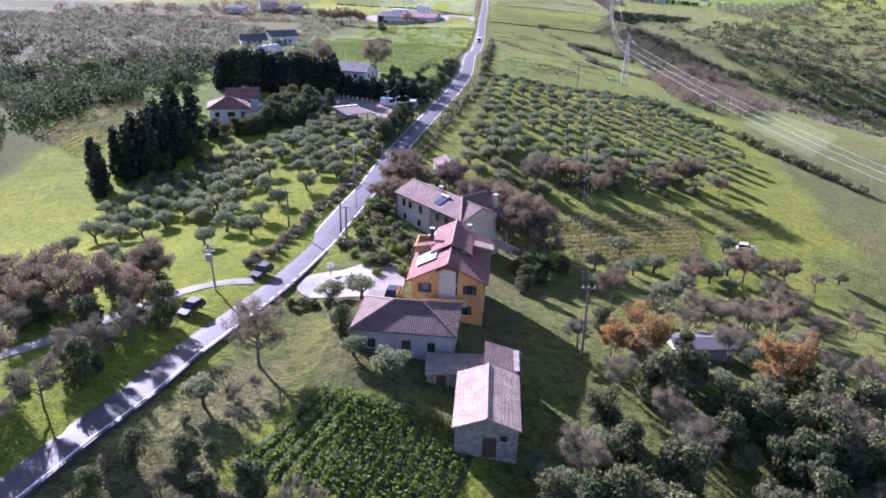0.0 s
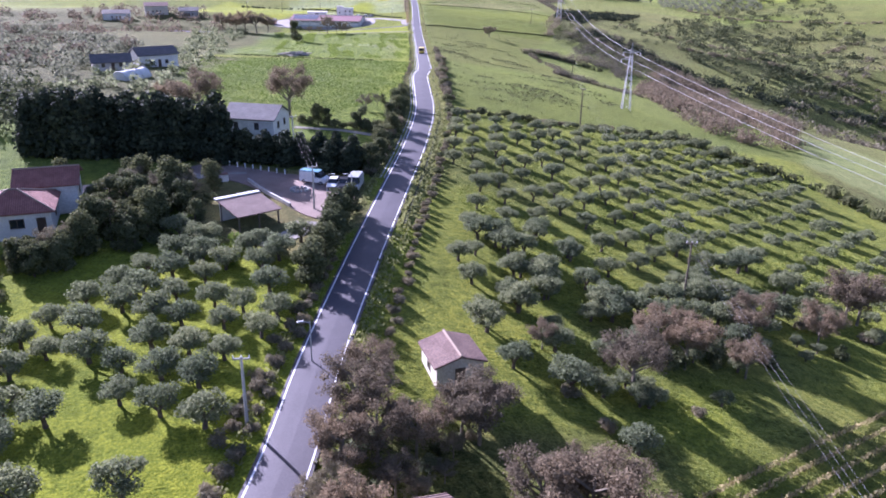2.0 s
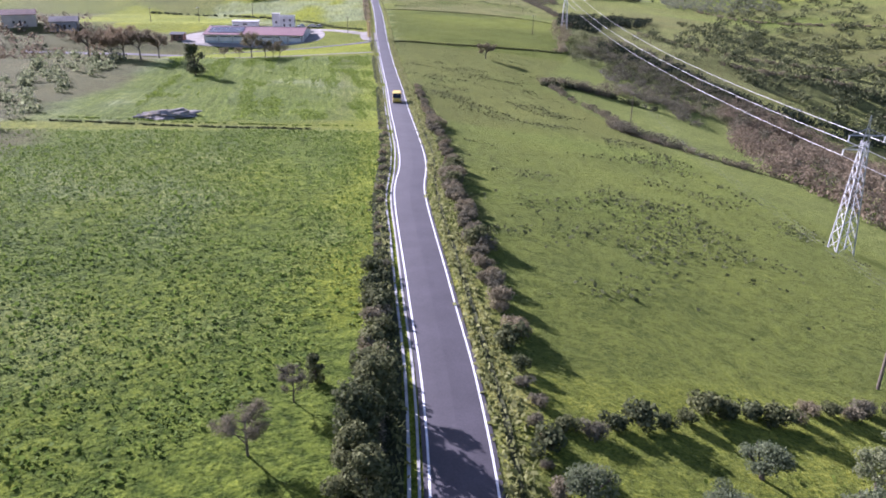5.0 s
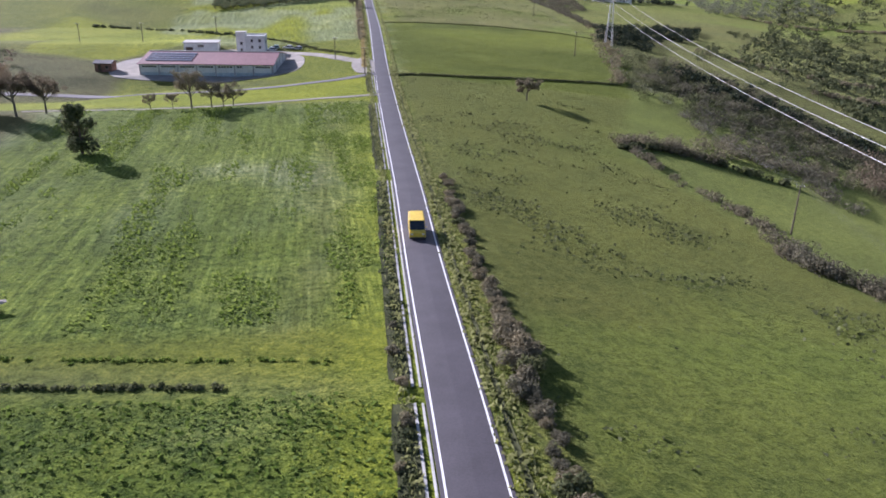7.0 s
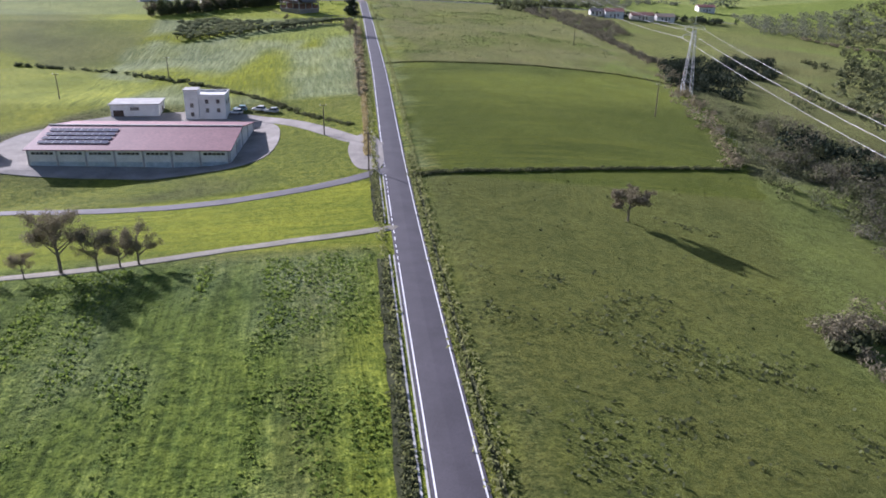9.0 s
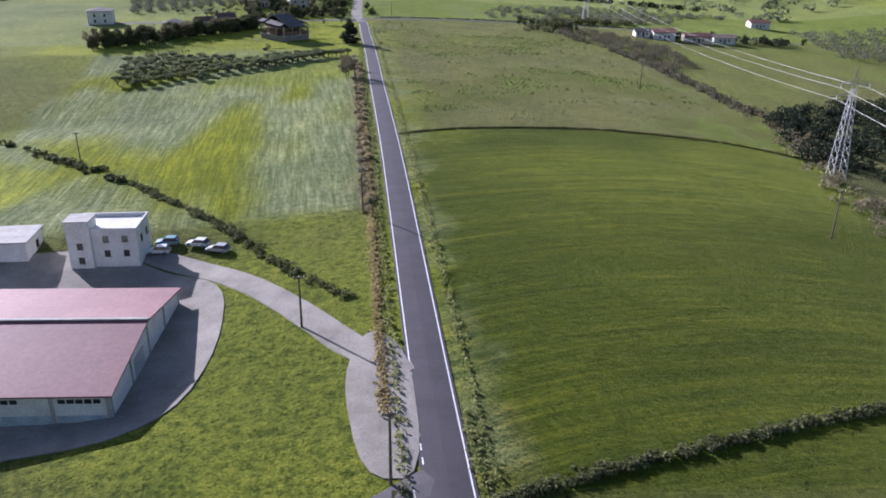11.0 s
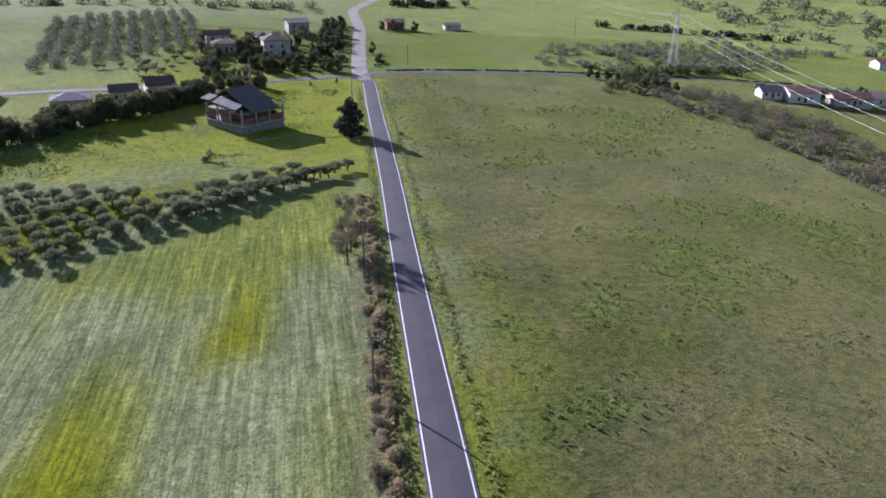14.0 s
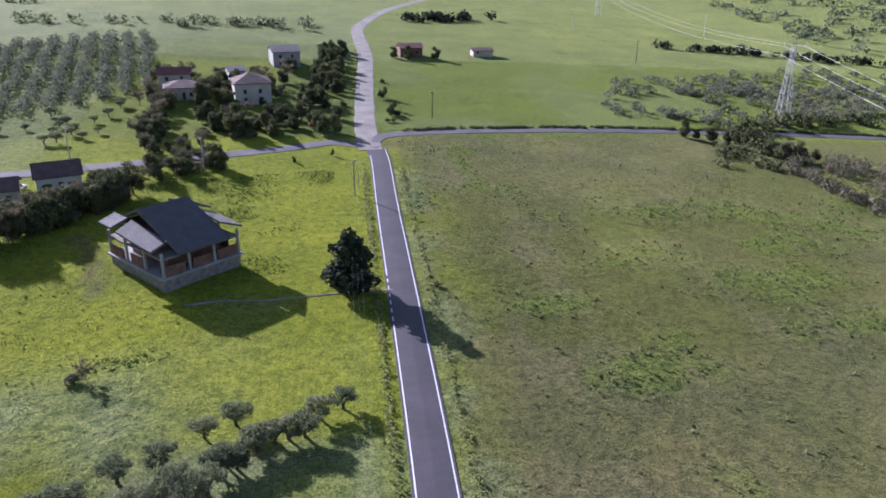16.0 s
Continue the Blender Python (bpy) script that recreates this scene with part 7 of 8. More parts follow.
thicket("far_wood", in_area([(-240, 460), (-110, 540), (-70, 470), (-60, 410), (-120, 400)], 120, 25), 6, 4.5, 60, 0.5, L_WINTER, "brown trees round the far farms", 1, 25)


# ---------- poles, pylons and wires ----------
def wire(name, a, b, sag, r=0.02, label="thin sagging power cable", parent=None, mat=None):
    a, b = Vector(a), Vector(b)
    cu = bpy.data.curves.new(name, "CURVE")
    cu.dimensions, cu.bevel_depth, cu.bevel_resolution = "3D", r, 0
    sp = cu.splines.new("POLY")
    n = 24
    sp.points.add(n)
    for i in range(n + 1):
        t = i / n
        p = a.lerp(b, t)
        sp.points[i].co = (p.x, p.y, p.z - 4 * sag * t * (1 - t), 1)
    cu.materials.append(mat or M_CABLE)
    ob = new(name, cu)
    return tagged(ob, label, "cable")


def pylon(x, y, z, yaw, height):
    """A four-legged lattice mast with three arms and glass insulators."""
    t = thing("pylon", pose(x, y, z, 0, 0, yaw), "tall grey steel lattice pylon with three cable arms", "pylon", "pylons of the power line")
    w0, w1 = 0.066 * height, 0.018 * height
    side_w = lambda f: w0 + (w1 - w0) * min(1, f / 0.82)
    for sx in (-1, 1):
        for sy in (-1, 1):
            part("leg", sticks(((sx * w0, sy * w0, -0.4), (sx * w1, sy * w1, height * 0.82), 0.085, 0.06), n=4), M_STEEL, t)
    bm = bmesh.new()
    n = 9
    for i in range(n):
        f0, f1 = 0.82 * (1 - (1 - i / n) ** 1.25), 0.82 * (1 - (1 - (i + 1) / n) ** 1.25)
        a, b_ = side_w(f0), side_w(f1)
        z0, z1 = f0 * height, f1 * height
        for (ux, uy), (vx, vy) in (((-1, -1), (1, -1)), ((1, -1), (1, 1)), ((1, 1), (-1, 1)), ((-1, 1), (-1, -1))):
            stick(bm, (ux * a, uy * a, z0), (vx * b_, vy * b_, z1), 0.036, 0.036, 3)
            stick(bm, (vx * a, vy * a, z0), (ux * b_, uy * b_, z1), 0.036, 0.036, 3)
    part("bracing", bm, M_STEEL, t)
    part("mast_head", sticks(((-w1, 0, height * 0.82), (0, 0, height), 0.06, 0.04), ((w1, 0, height * 0.82), (0, 0, height), 0.06, 0.04), n=4), M_STEEL, t)
    tips = []
    for f, sx, ln in ((0.86, -1, 0.12), (0.86, 1, 0.13), (0.76, -1, 0.14)):
        tip = Vector((sx * ln * height, 0, f * height))
        part("arm", sticks(((0, 0.3, f * height), tip, 0.05, 0.04), ((0, -0.3, f * height), tip, 0.05, 0.04), ((0, 0, (f + 0.05) * height), tip, 0.05, 0.035), n=4), M_STEEL, t)
        part("insulator", sticks((tip, tip + Vector((0, 0, -0.7)), 0.07, 0.07), n=8), M_PAINT, t, "pale glass insulator")
        tips.append(t.matrix_world @ (tip + Vector((0, 0, -0.7))))
    return tips


PYL = [(112, 78, -17, 13.0), (59.5, 249, 9, 15.8), (108.6, 508.5, 9, 20.0), (145, 744, 8, 21.0), (176, 960, 8, 17)]
ends = [pylon(x, y, gz(x, y), -yaw, hh) for x, y, yaw, hh in PYL]
for a, b in zip(ends[:-1], ends[1:]):
    for p, q in zip(a, b):
        wire("power_line", p, q, 4.0, 0.028, "bright high-voltage cable between pylons")


def pole(x, y, height, mat, label, arms=1, kind="utility_pole", lean=0.0, yaw=0.0):
    x, y = site(x, y)
    t = thing(kind, pose(x, y, gz(x, y), 0, lean, yaw), label, "pole")
    part("shaft", sticks(((0, 0, -0.4), (0, 0, height), 0.13, 0.085), n=9), mat, t)
    tips = []
    for k in range(arms):
        zz = height - 0.15 - 0.6 * k
        part("crossarm", boxes((-0.55, -0.05, zz - 0.05, 0.55, 0.05, zz + 0.05), bevel=0.01), mat, t)
        for sx in (-0.5, 0, 0.5):
            part("insulator", sticks(((sx, 0, zz + 0.05), (sx, 0, zz + 0.25), 0.045, 0.03), n=7), M_PAINT, t)
            if k == 0:
                tips.append(t.matrix_world @ Vector((sx, 0, zz + 0.25)))
    return t, tips


def line_of(poles, height, mat, label, sag=1.2, r=0.018):
    last = None
    for i, (x, y) in enumerate(poles):
        nx_, ny_ = poles[min(i + 1, len(poles) - 1)]
        px_, py_ = poles[max(i - 1, 0)]
        yaw = math.degrees(math.atan2(ny_ - py_, nx_ - px_)) - 90
        t, tips = pole(x, y, height, mat, label, 1, "utility_pole", 0, yaw)
        if last:
            for p, q in zip(last, tips):
                wire("overhead_line", p, q, sag, r, mat=M_WIRE)
        last = tips


line_of([(16, 72), (27.5, 137.5), (38.7, 216.4), (71, 339), (86, 478), (102.7, 583), (134, 812)], 7.2, M_WOOD, "slim weathered field pole carrying three cables", 1.6, 0.005)
line_of([(18.5, 432), (20.8, 486), (25.0, 556), (26.6, 585), (32.3, 686)], 6.0, M_WOOD, "slim wooden roadside pole", 0.7, 0.004)
line_of([(32.3, 686), (7.6, 699.5), (-16, 708)], 6.0, M_CONCRETE, "concrete pole at the side road", 0.8, 0.004)
line_of([(-10.4, 155), (-14.5, 180.5)], 5.2, M_CONCRETE, "thin concrete pole at the car park", 0.5, 0.004)
for x, y, h_, m_, lab in ((-12.8, 113.3, 5.2, M_CONCRETE, "thin grey concrete roadside pole"), (-18.9, 92.2, 4.8, M_WOOD, "thin wooden pole in the grove"), (-11.3, 90.3, 4.2, M_WOOD, "short wooden pole beside the road"), (-12.2, 91.8, 4.4, M_WOOD, "short wooden pole beside the road"),
                          (-24.9, 526, 5.5, M_WOOD, "slim wooden pole in the field"), (-43.5, 498, 5.5, M_WOOD, "slim wooden pole in the field"), (53, 736, 6, M_WOOD, "wooden pole by the cross road"), (141.5, 898, 7, M_STEEL, "slim steel pole far off"), (199, 890, 9, M_STEEL, "slim steel pole far off"),
                          (-62, 500, 5.5, M_WOOD, "slim wooden pole in the field"), (12.5, 457, 5.5, M_WOOD, "wooden pole by the yard drive")):
    pole(x, y, h_, m_, lab)
t, tips = pole(-23.2, 73.6, 4.9, M_CONCRETE, "stout concrete pole carrying a transformer", 2, lean=-4)
part("transformer", boxes((-0.3, -0.55, 3.2, 0.3, -0.12, 4.0), bevel=0.04), M_STEEL, t, "grey transformer box")


def lamp_post(x, y, height, yaw):
    x, y = site(x, y)
    t = thing("street_lamp", pose(x, y, gz(x, y), 0, 0, yaw), "slim grey street lamp with a short arm", "street lamp")
    part("shaft", sticks(((0, 0, -0.3), (0, 0, height), 0.06, 0.04), n=8), M_STEEL, t)
    part("arm", sticks(((0, 0, height - 0.05), (0.6, 0, height + 0.12), 0.035, 0.03), n=6), M_STEEL, t)
    part("lamp_head", boxes((0.45, -0.1, height + 0.05, 0.95, 0.1, height + 0.16), bevel=0.03), M_STEEL, t)


for x, y, h_, a_ in ((-11.0, 99.4, 3.4, 190), (-9.0, 121, 3.4, 190), (-6.0, 154.5, 4.2, 180), (33.2, 690, 4.2, 0), (38.5, 760, 4.0, 180), (-8.9, 156.5, 3.6, 0)):
    lamp_post(x, y, h_, a_)

# marker posts along the right verge
for y in (262, 296, 334, 372, 560, 576, 600, 619, 640):
    t = thing("marker_post", pose(road_at(y) + 2.4, y, gz(road_at(y) + 2.4, y), 0, 0, 0), "thin wooden fence stake by the road", "stake", "stakes along the verge")
    part("stake", sticks(((0, 0, -0.2), (0.03, 0, 1.1), 0.035, 0.03), n=6), M_WOOD, t)


# ---------- vehicles ----------
def paint(name, c, rough=0.3):
    return rough_plain(name, tuple(v * 0.9 for v in c), c, 0.6, 3, rough, 0.5, 0)


P_BLACK, P_YELLOW, P_WHITE, P_BLUE, P_SILVER = paint("black_paint", (0.025, 0.027, 0.032)), paint("yellow_paint", (0.75, 0.52, 0.05)), paint("white_paint", (0.75, 0.76, 0.77)), paint("blue_paint", (0.16, 0.33, 0.40)), paint("silver_paint", (0.42, 0.44, 0.46))
M_TYRE = rough_plain("tyre_rubber", (0.012, 0.012, 0.012), (0.025, 0.025, 0.025), 2, 9, 0.85, 0.2, 0)


def vehicle(name, x, y, yaw, body, label, van=False, s=0.69, roof=None):
    """A car or van: body shell, cabin glass, wheels with tyre and rim, lights and bumpers."""
    L, W, Hb = (4.9, 1.95, 1.15) if van else (4.2, 1.75, 0.85)
    top = 2.15 if van else 1.48
    x, y = site(x, y)
    t = thing(name, pose(x, y, gz(x, y) + 0.115, 0, 0, yaw) @ Matrix.Diagonal((s, s, s, 1)), label, "van" if van else "car")
    prof = [(-L / 2, 0.35), (-L / 2 + 0.02, Hb), (L / 2 - (0.55 if van else 1.0), Hb), (L / 2 - 0.05, Hb - 0.22), (L / 2, 0.4), (L / 2 - 0.1, 0.28), (-L / 2 + 0.1, 0.28)]
    bm = bmesh.new()
    f = bm.faces.new([bm.verts.new((px_, -W / 2, pz)) for px_, pz in prof])
    r = bmesh.ops.extrude_face_region(bm, geom=[f])
    bmesh.ops.translate(bm, verts=[v for v in r["geom"] if isinstance(v, bmesh.types.BMVert)], vec=(0, W, 0))
    bmesh.ops.recalc_face_normals(bm, faces=bm.faces)
    bmesh.ops.bevel(bm, geom=bm.edges[:], offset=0.06, segments=2, affect="EDGES")
    part("body", bm, body, t)
    cab = [(-L / 2 + 0.05, -L / 2 + (0.1 if van else 0.55)), (L / 2 - (0.7 if van else 1.15), L / 2 - (1.35 if van else 1.95))]
    g = bmesh.new()
    lo = [(cab[0][0], -W / 2 + 0.04), (cab[1][0], -W / 2 + 0.04), (cab[1][0], W / 2 - 0.04), (cab[0][0], W / 2 - 0.04)]
    hi = [(cab[0][1], -W / 2 + 0.16), (cab[1][1], -W / 2 + 0.16), (cab[1][1], W / 2 - 0.16), (cab[0][1], W / 2 - 0.16)]
    vs = [g.verts.new((a, b_, Hb - 0.03)) for a, b_ in lo] + [g.verts.new((a, b_, top - 0.06)) for a, b_ in hi]
    for q in ((0, 1, 5, 4), (1, 2, 6, 5), (2, 3, 7, 6), (3, 0, 4, 7), (4, 5, 6, 7), (3, 2, 1, 0)):
        g.faces.new([vs[i] for i in q])
    bmesh.ops.recalc_face_normals(g, faces=g.faces)
    part("cabin_glass", g, M_GLASS, t, "dark tinted windows")
    part("roof_panel", boxes((cab[0][1] - 0.02, -W / 2 + 0.13, top - 0.08, cab[1][1] + 0.02, W / 2 - 0.13, top), bevel=0.03), roof or body, t)
    if van:
        part("side_panel", boxes((cab[0][0] + 0.05, -W / 2 + 0.02, Hb - 0.02, 0.5, -W / 2 + 0.1, top - 0.1), (cab[0][0] + 0.05, W / 2 - 0.1, Hb - 0.02, 0.5, W / 2 - 0.02, top - 0.1), bevel=0.02), body, t)
    for px_ in (-L / 2 + 0.85, L / 2 - 0.8):
        for sy in (-1, 1):
            wh = part("wheel", sticks(((px_, sy * (W / 2 - 0.2), 0.31), (px_, sy * (W / 2 + 0.01), 0.31), 0.31, 0.31), n=16), M_TYRE, t)
            part("rim", sticks(((px_, sy * (W / 2 - 0.02), 0.31), (px_, sy * (W / 2 + 0.025), 0.31), 0.19, 0.17), n=12), M_STEEL, wh)
    for sy in (-1, 1):
        part("headlight", boxes((L / 2 - 0.12, sy * (W / 2 - 0.3) - 0.15, Hb - 0.38, L / 2 + 0.005, sy * (W / 2 - 0.3) + 0.15, Hb - 0.24), bevel=0.02), M_PAINT, t)
        part("tail_light", boxes((-L / 2 - 0.01, sy * (W / 2 - 0.15) - 0.09, Hb - 0.35, -L / 2 + 0.05, sy * (W / 2 - 0.15) + 0.09, Hb - 0.08), bevel=0.02), paint("red_lens", (0.35, 0.02, 0.02)), t)
        part("wing_mirror", boxes((L / 2 - 1.5, sy * (W / 2 + 0.08) - 0.08, Hb + 0.02, L / 2 - 1.38, sy * (W / 2 + 0.08) + 0.08, Hb + 0.16), bevel=0.02), body, t)
    part("bumper", boxes((L / 2 - 0.08, -W / 2 + 0.1, 0.3, L / 2 + 0.04, W / 2 - 0.1, 0.48), bevel=0.03), M_DARKSTEEL, t)
    return t


vehicle("dark_car", -19.3, 78.0, -112, P_BLACK, "black car on the road at the entrance")
vehicle("yellow_van", 15.75, 322.0, -95, P_YELLOW, "yellow minibus on the country road", True, 0.84, P_YELLOW)
vehicle("van", -10.8, 164.9, -25, P_WHITE, "white and blue van in the car park", True, 0.75, P_BLUE)
vehicle("van", -5.7, 162.2, -102, P_SILVER, "grey van parked under the conifers", True, 0.78, P_SILVER)
vehicle("parked_car", -8.4, 163.0, -100, P_WHITE, "pale car between two vans")
vehicle("parked_car", -7.1, 162.8, -100, P_BLACK, "black car in the shade")
vehicle("parked_car", -24.3, 68.6, -110, P_BLACK, "dark car between the bushes")
vehicle("parked_car", 48.7, 111.0, -10, P_WHITE, "white car in the meadow")
vehicle("parked_car", -4.6, 78.4, 80, P_BLACK, "dark car in the forecourt")
for x, y, a_, p_, lab in ((-0.3, 482.2, 160, P_WHITE, "white car in the farmyard"), (2.4, 479.7, 160, P_SILVER, "silver car in the farmyard"), (-4.2, 483.8, 175, P_BLUE, "blue-grey car beside the white block"), (-5.0, 481.6, 175, P_WHITE, "white car beside the white block"), (-19.6, 692.0, 60, P_WHITE, "white car beside the house")):
    vehicle("parked_car", x, y, a_, p_, lab)

# ---------- car park details ----------
for k in range(9):
    f = k / 8
    x, y = -23.8 + 8.9 * f, 174.4 - 5.2 * f
    t = thing("bollard", pose(x, y, gz(x, y)), "short white post along the car park", "bollard", "white posts along the car park")
    part("post", boxes((-0.07, -0.07, -0.1, 0.07, 0.07, 0.75), bevel=0.02), M_PAINT, t)
tagged(ribbon("garden_wall", [(-19.3, 166.4), (-16.4, 161.2), (-13.2, 156.0)], [(-0.12, -0.2), (-0.12, 0.5), (0.12, 0.5), (0.12, -0.2)], M_CONCRETE, step=1, follow=True), "low pale garden wall along the car park", "wall")
t = thing("stone_planter", pose(-12.5, 162.0, gz(-12.5, 162.0)), "round pale stone planter in the car park", "planter")
bm = bmesh.new()
for k in range(14):
    a = 2 * math.pi * k / 14
    stick(bm, (1.05 * math.cos(a), 0.8 * math.sin(a), 0), (1.05 * math.cos(a), 0.8 * math.sin(a), 0.35), 0.2, 0.17, 6)
part("rim", bm, M_CONCRETE, t)
t = thing("waste_container", pose(-22.4, 167, gz(-22.4, 167), 0, 0, 20), "small white container with a rusty lid", "container")
part("body", boxes((-0.5, -0.4, 0, 0.5, 0.4, 0.9), bevel=0.03), M_WHITE, t)
part("lid", boxes((-0.53, -0.43, 0.9, 0.53, 0.43, 1.0), bevel=0.03), M_BRICK, t)
t = thing("tarpaulin_stack", pose(5.0, 101.5, gz(5.0, 101.5), 0, 0, 30), "heap of building material under pale tarpaulins", "stack")
part("tarpaulin", boxes((-1.4, -0.8, 0, 1.4, 0.8, 0.9), bevel=0.25), M_TARP, t)
part("tarpaulin", boxes((-2.8, -0.5, 0, -1.5, 0.7, 0.6), bevel=0.2), P_BLUE, t)
t = thing("sign_board", pose(*site(-12.0, 80.6), gz(*site(-12.0, 80.6)), 0, 0, 30), "small white board at the entrance", "sign")
part("post", sticks(((0, 0, -0.2), (0, 0, 1.3), 0.05, 0.05), n=6), M_WOOD, t)
part("board", boxes((-0.4, -0.03, 0.9, 0.4, 0.03, 1.4), bevel=0.01), M_PAINT, t)


t = thing("brushwood_heap", pose(-23.5, 304.0, gz(-23.5, 304.0), 0, 0, 25), "broad heap of pale grey brushwood in the meadow", "brushwood")
r_ = np.random.RandomState(77)
mound = leaf_quads([(2.2 * math.sin(k * 1.7) - 1.2 * (k % 3), 1.3 * math.cos(k * 2.3), 0.25, 1.5, 1.1, 0.75) for k in range(9)], 900, 0.34, 77, shell=0.6, aspect=0.16)
quads_object("branches", mound, L_STRAW, t)
bm = bmesh.new()
bmesh.ops.create_icosphere(bm, subdivisions=4, radius=1)
for v in bm.verts:
    k = 1 + 0.5 * noise.fractal(v.co * 2.2, 0.8, 2.0, 4)
    v.co = Vector((v.co.x * 4.4 * k, v.co.y * 2.6 * k, max(-0.2, v.co.z * 1.0 * k)))
part("rubble", bm, M_STONE, t, "grey rubble under the branches")


# ---------- rows of vines, crops and grass ----------
def row_quads(a, b, n, wide, high, size, seed, aspect=1.0):
    r = np.random.RandomState(seed)
    f = r.rand(n)
    x = a[0] + (b[0] - a[0]) * f + r.normal(size=n) * wide
    y = a[1] + (b[1] - a[1]) * f + r.normal(size=n) * wide
    c = np.stack([x, y, land(x, y) + high * (0.15 + 0.85 * r.rand(n))], -1)
    nrm = r.normal(size=(n, 3))
    nrm[:, 2] += 0.6
    nrm /= np.linalg.norm(nrm, axis=1)[:, None]
    t = np.cross(nrm, r.normal(size=(n, 3)))
    t /= np.linalg.norm(t, axis=1)[:, None] + 1e-9
    b2 = np.cross(nrm, t)
    s = size * (0.5 + r.rand(n))[:, None]
    t, b2 = t * s * aspect, b2 * s
    return np.stack([c - t, c - b2 * 0.8, c + t, c + b2], 1).reshape(-1, 3)


def vine_row(a, b, seed, mat, label, high=0.75):
    t = thing("vine_row", Matrix(), label, "vine row", "rows of the vineyards")
    ln = math.hypot(b[0] - a[0], b[1] - a[1])
    quads_object("vines", row_quads(a, b, int(ln * 40), 0.07, high * 0.75, 0.1, seed, 0.7), mat, t)
    n = max(2, int(ln / 3.2))
    for k in range(n + 1):
        x, y = a[0] + (b[0] - a[0]) * k / n, a[1] + (b[1] - a[1]) * k / n
        ob = new("stake", STAKE)
        ob.parent = t
        ob.matrix_basis = pose(x, y, gz(x, y), 0, 0, 90 * (k % 4))


STAKE = part("stake", sticks(((0, 0, -0.2), (0.01, 0, 0.9), 0.035, 0.03), n=4), M_WOOD, thing("vine_row", pose(44.6, 124.3, gz(44.6, 124.3)), "single end stake of the vine rows", "vine stake")).data
for k in range(11):
    f = k / 10
    vine_row((16.5 + 2.2 * f, 108.5 - 13.5 * f), (43.5 - 3.5 * f, 123.5 - 17.5 * f), 300 + k, L_DRY, "row of dry vines on stakes")
for k in range(5):
    f = k / 4
    vine_row((45.5 + 2 * f, 125 - 9 * f), (58 + 2 * f, 132 - 9 * f), 330 + k, L_TWIG, "row of leafless vines on stakes")
for k in range(10):
    f = k / 9
    vine_row((-77 + 13 * f, 143 - 12 * f), (-66 + 9 * f, 168 - 14 * f), 350 + k, L_DRY, "row of leafless vines in the far vineyard")

# garden plot: leafy rows
def stuff(name, v, mat, label, cat):
    return tagged(quads_object(name, v, mat), label, cat, kind="stuff")


bed = [row_quads(site(-14.9 + 1.25 * k, 48.9 - 0.22 * k), site(-9.6 + 1.12 * k, 60.6 - 0.16 * k * (1 + 0.05 * k)), 520 if k < 4 else 360, 0.17 if k < 4 else 0.26, 0.3, 0.12, 400 + k) for k in range(13)]
stuff("vegetable_rows", np.concatenate(bed[:4]), L_CROP, "dense rows of bright green vegetables", "vegetables")
stuff("vegetable_rows", np.concatenate(bed[4:]), L_GRASS, "sparser rows of green vegetables with weeds", "vegetables")
for k in range(14):
    tagged(ribbon("furrow", sited([(-15.5 + 1.25 * k, 48.9 - 0.22 * k), (-10.2 + 1.12 * k, 60.6 - 0.16 * k * (1 + 0.05 * k))]), [(-0.24, 0.02), (-0.14, 0.05), (0.14, 0.05), (0.24, 0.02)], M_DITCH, step=1.0, follow=True, jitter=0.08), "dark furrow between vegetable rows", "furrow", kind="structure")


def scatter(poly, n, seed, size, high, keep=None):
    r = np.random.RandomState(seed)
    p = np.array(poly)
    lo, hi = p.min(0), p.max(0)
    xs, ys = np.empty(0), np.empty(0)
    while len(xs) < n:
        x, y = lo[0] + (hi[0] - lo[0]) * r.rand(n * 2), lo[1] + (hi[1] - lo[1]) * r.rand(n * 2)
        ok = inside(poly, x, y)
        if keep is not None:
            ok &= r.rand(len(x)) < keep(x, y)
        xs, ys = np.concatenate([xs, x[ok]]), np.concatenate([ys, y[ok]])
    x, y = xs[:n], ys[:n]
    c = np.stack([x, y, land(x, y) + high * r.rand(n)], -1)
    nrm = r.normal(size=(n, 3)) * 0.7
    nrm[:, 2] += 0.8
    nrm /= np.linalg.norm(nrm, axis=1)[:, None]
    t = np.cross(nrm, r.normal(size=(n, 3)))
    t /= np.linalg.norm(t, axis=1)[:, None] + 1e-9
    b2 = np.cross(nrm, t)
    s = size * (0.45 + r.rand(n) ** 2 * 1.2)[:, None]
    return np.stack([c - t * s, c - b2 * s * 0.8, c + t * s, c + b2 * s], 1).reshape(-1, 3)


def spots(a, b, level=0.3):
    """Uneven patches for scattered plants."""
    def f(x, y):
        return np.clip(land(x, y, lumps) * a + land(x, y, lumps2) * b + level, 0.04, 1)
    return f


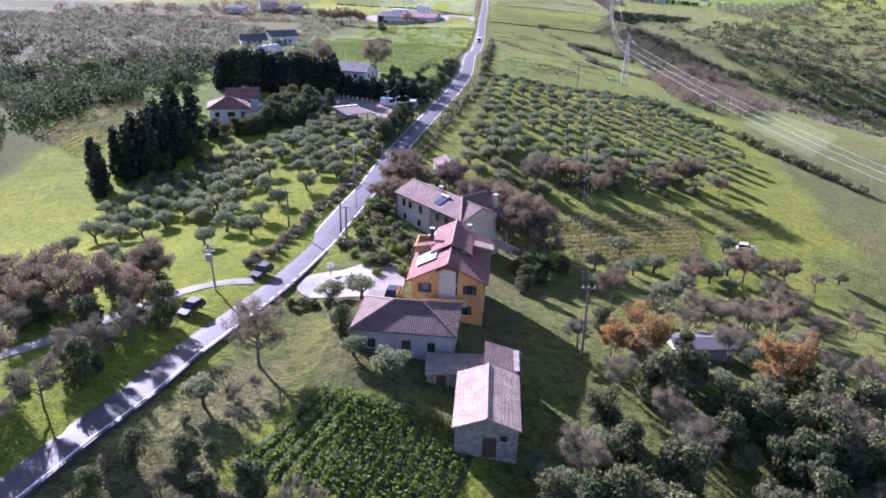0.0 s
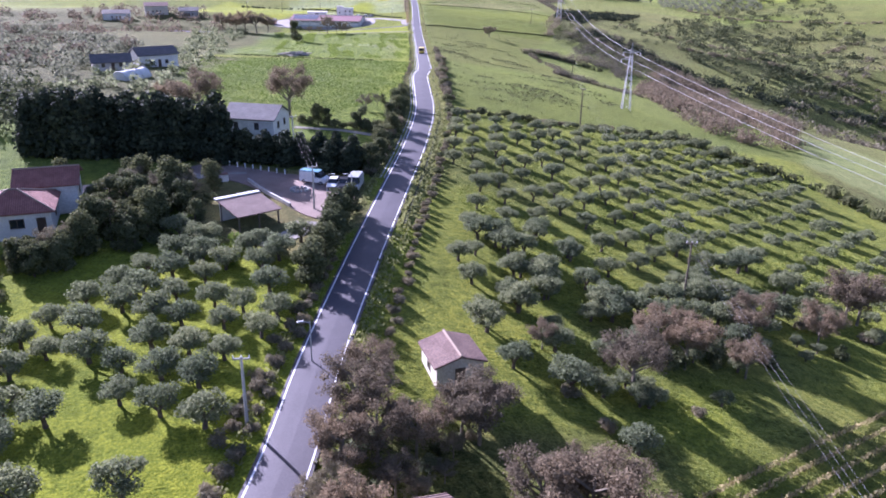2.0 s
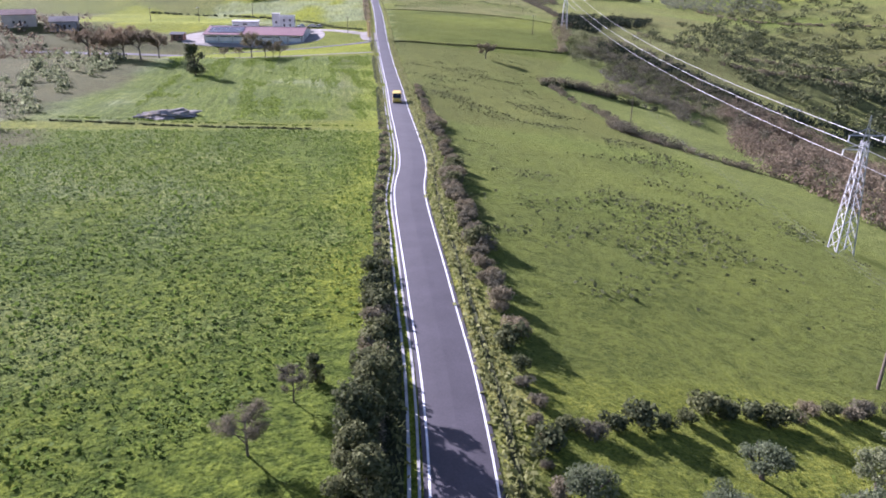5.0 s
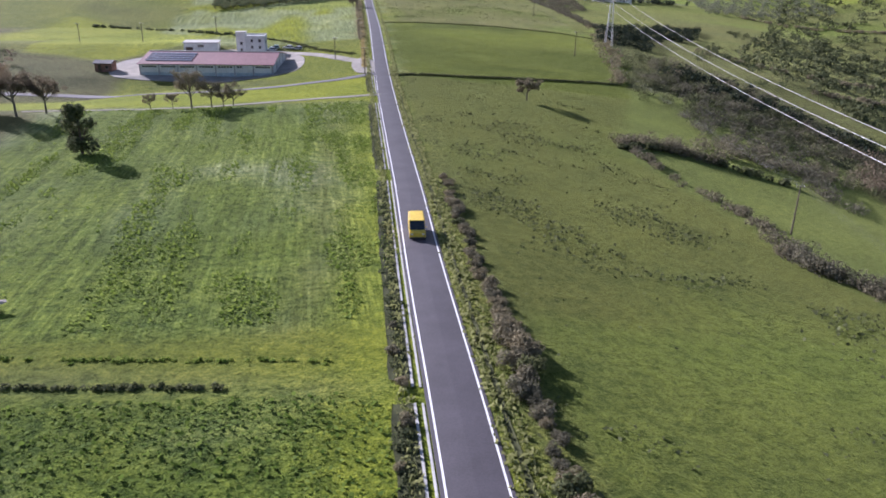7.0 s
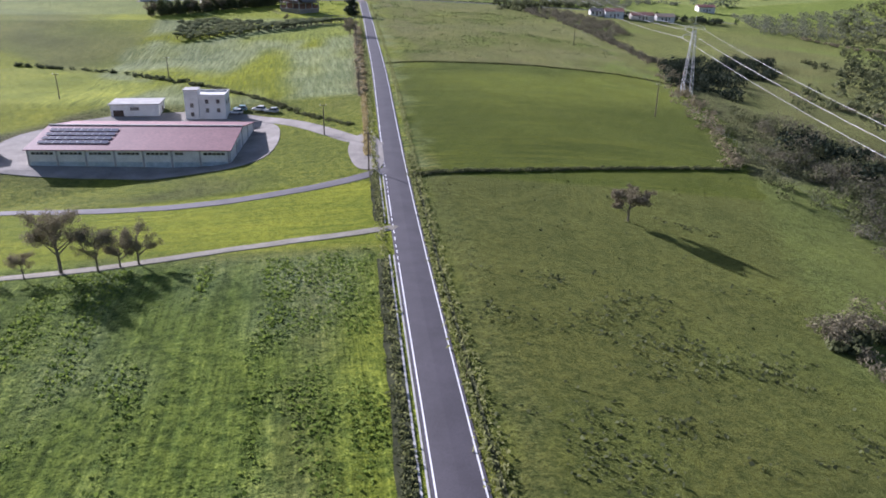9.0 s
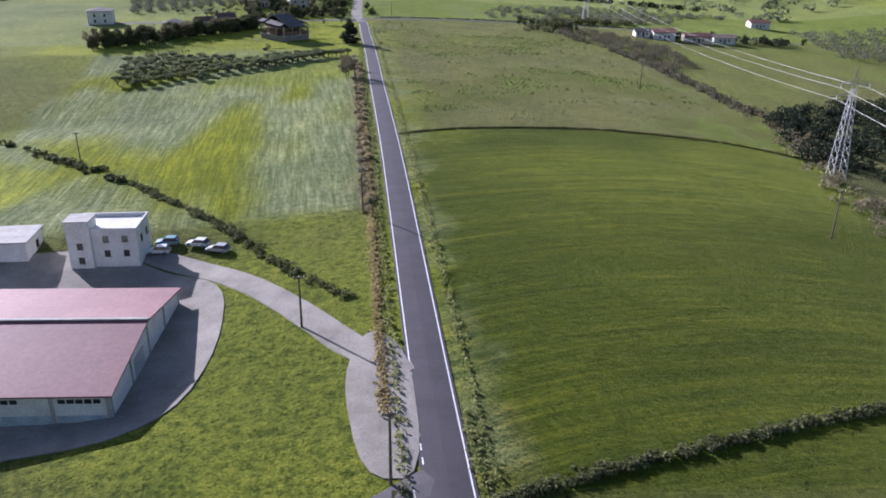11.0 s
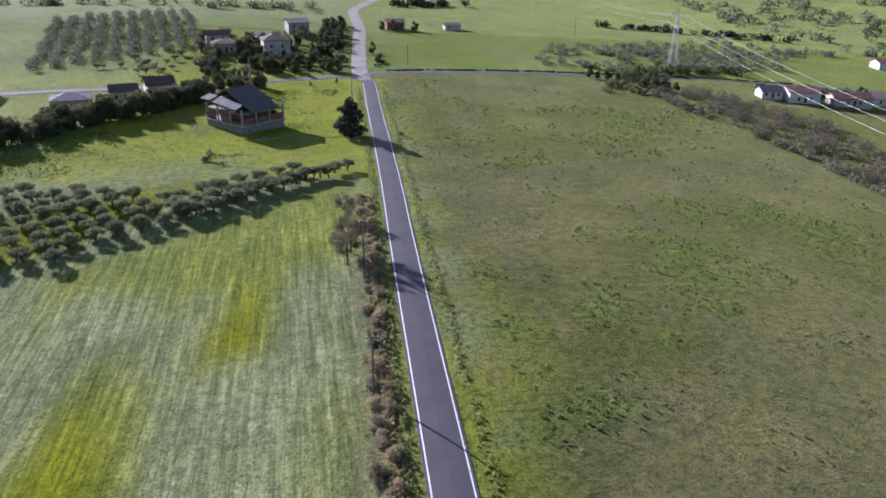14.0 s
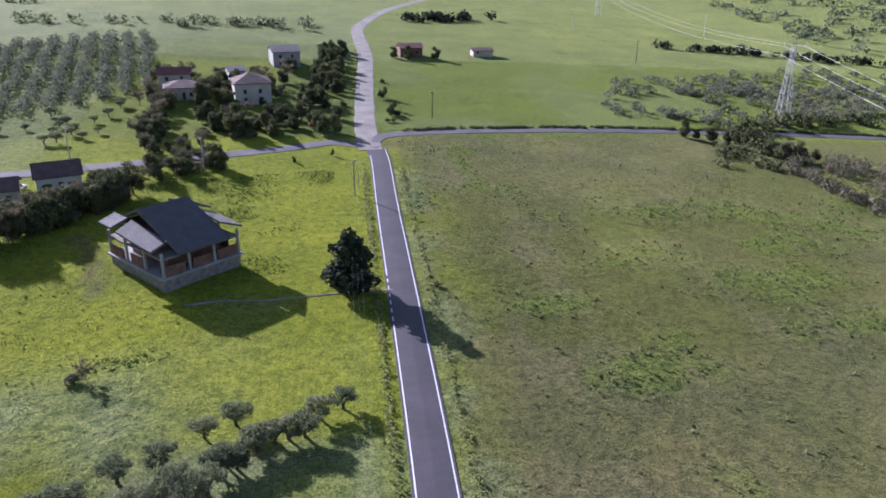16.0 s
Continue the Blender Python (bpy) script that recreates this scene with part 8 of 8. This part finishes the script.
stuff("crop_field", scatter([(-46, 215), (-46, 292), (10, 290), (7.5, 262), (3, 222), (-10, 206), (-24, 210)], 36000, 501, 0.12, 0.2, spots(0.5, 0.9, 0.75)), L_CROP, "field of leafy green plants", "crop")
stuff("meadow_tufts", scatter([(-30, 300), (-38, 396), (16, 402), (12, 302)], 26000, 502, 0.13, 0.16, lambda x, y: np.clip(land(x, y, streak) * 2.2 + land(x, y, lumps2) * 1.2 - 0.1, 0.02, 1)), L_CROP, "dark green tufts in a mown meadow", "grass")
stuff("meadow_tufts", scatter([(14, 222), (20, 350), (25, 424), (84, 440), (58, 380), (62, 330), (60, 220)], 8000, 503, 0.16, 0.2, lambda x, y: np.clip(land(x, y, lumps2) * 2.2 + land(x, y, lumps) * 1.2 - 0.3, 0.02, 1)), L_BUSH, "dull green tufts in the pasture", "grass")
stuff("meadow_tufts", scatter([(38, 545), (42, 720), (118, 690), (112, 560), (60, 538)], 9000, 504, 0.17, 0.2, lambda x, y: np.clip(land(x, y, lumps2) * 1.6 + land(x, y, lumps) * 0.8 - 0.1, 0.06, 1)), L_BUSH, "dark green tufts in the fallow field", "grass")
stuff("meadow_tufts", scatter([(-30, 622), (20, 642), (30, 700), (-20, 690), (-50, 650)], 14000, 505, 0.14, 0.15, spots(0.9, 1.6, 0.22)), L_GRASS, "green tufts round the unfinished house", "grass")
stuff("grove_grass", scatter([(6, 150), (12, 204), (66, 212), (68, 158), (30, 128), (6, 122)], 14000, 506, 0.11, 0.12, spots(0.9, 1.6, 0.22)), L_GRASS, "uneven grass between the olives", "grass")
verge = []
for y0, y1, off, n, sd in ((95, 440, 2.35, 5000, 511), (95, 700, 3.3, 6000, 512), (95, 700, -3.1, 9000, 513), (440, 612, -4.2, 7800, 514)):
    r = np.random.RandomState(sd)
    y = y0 + (y1 - y0) * r.rand(n)
    x = np.interp(y, [p[1] for p in ROAD], [p[0] for p in ROAD]) + off + r.normal(size=n) * 0.28
    c = np.stack([x, y, land(x, y) + 0.25 * r.rand(n)], -1)
    d = r.normal(size=(n, 3)) * 0.1
    e = np.stack([r.normal(size=n) * 0.05, r.normal(size=n) * 0.05, 0.12 + 0.12 * r.rand(n)], -1)
    verge.append(np.stack([c - d, c + d, c + d * 0.5 + e, c - d * 0.5 + e], 1).reshape(-1, 3))
stuff("verge_grass", np.concatenate(verge[:1] + verge[1:2] + verge[2:3]), L_VERGE, "long green grass on the verges", "grass")
stuff("verge_grass", np.concatenate(verge[3:]), L_DRY, "dry straw-coloured grass on the verges", "grass")
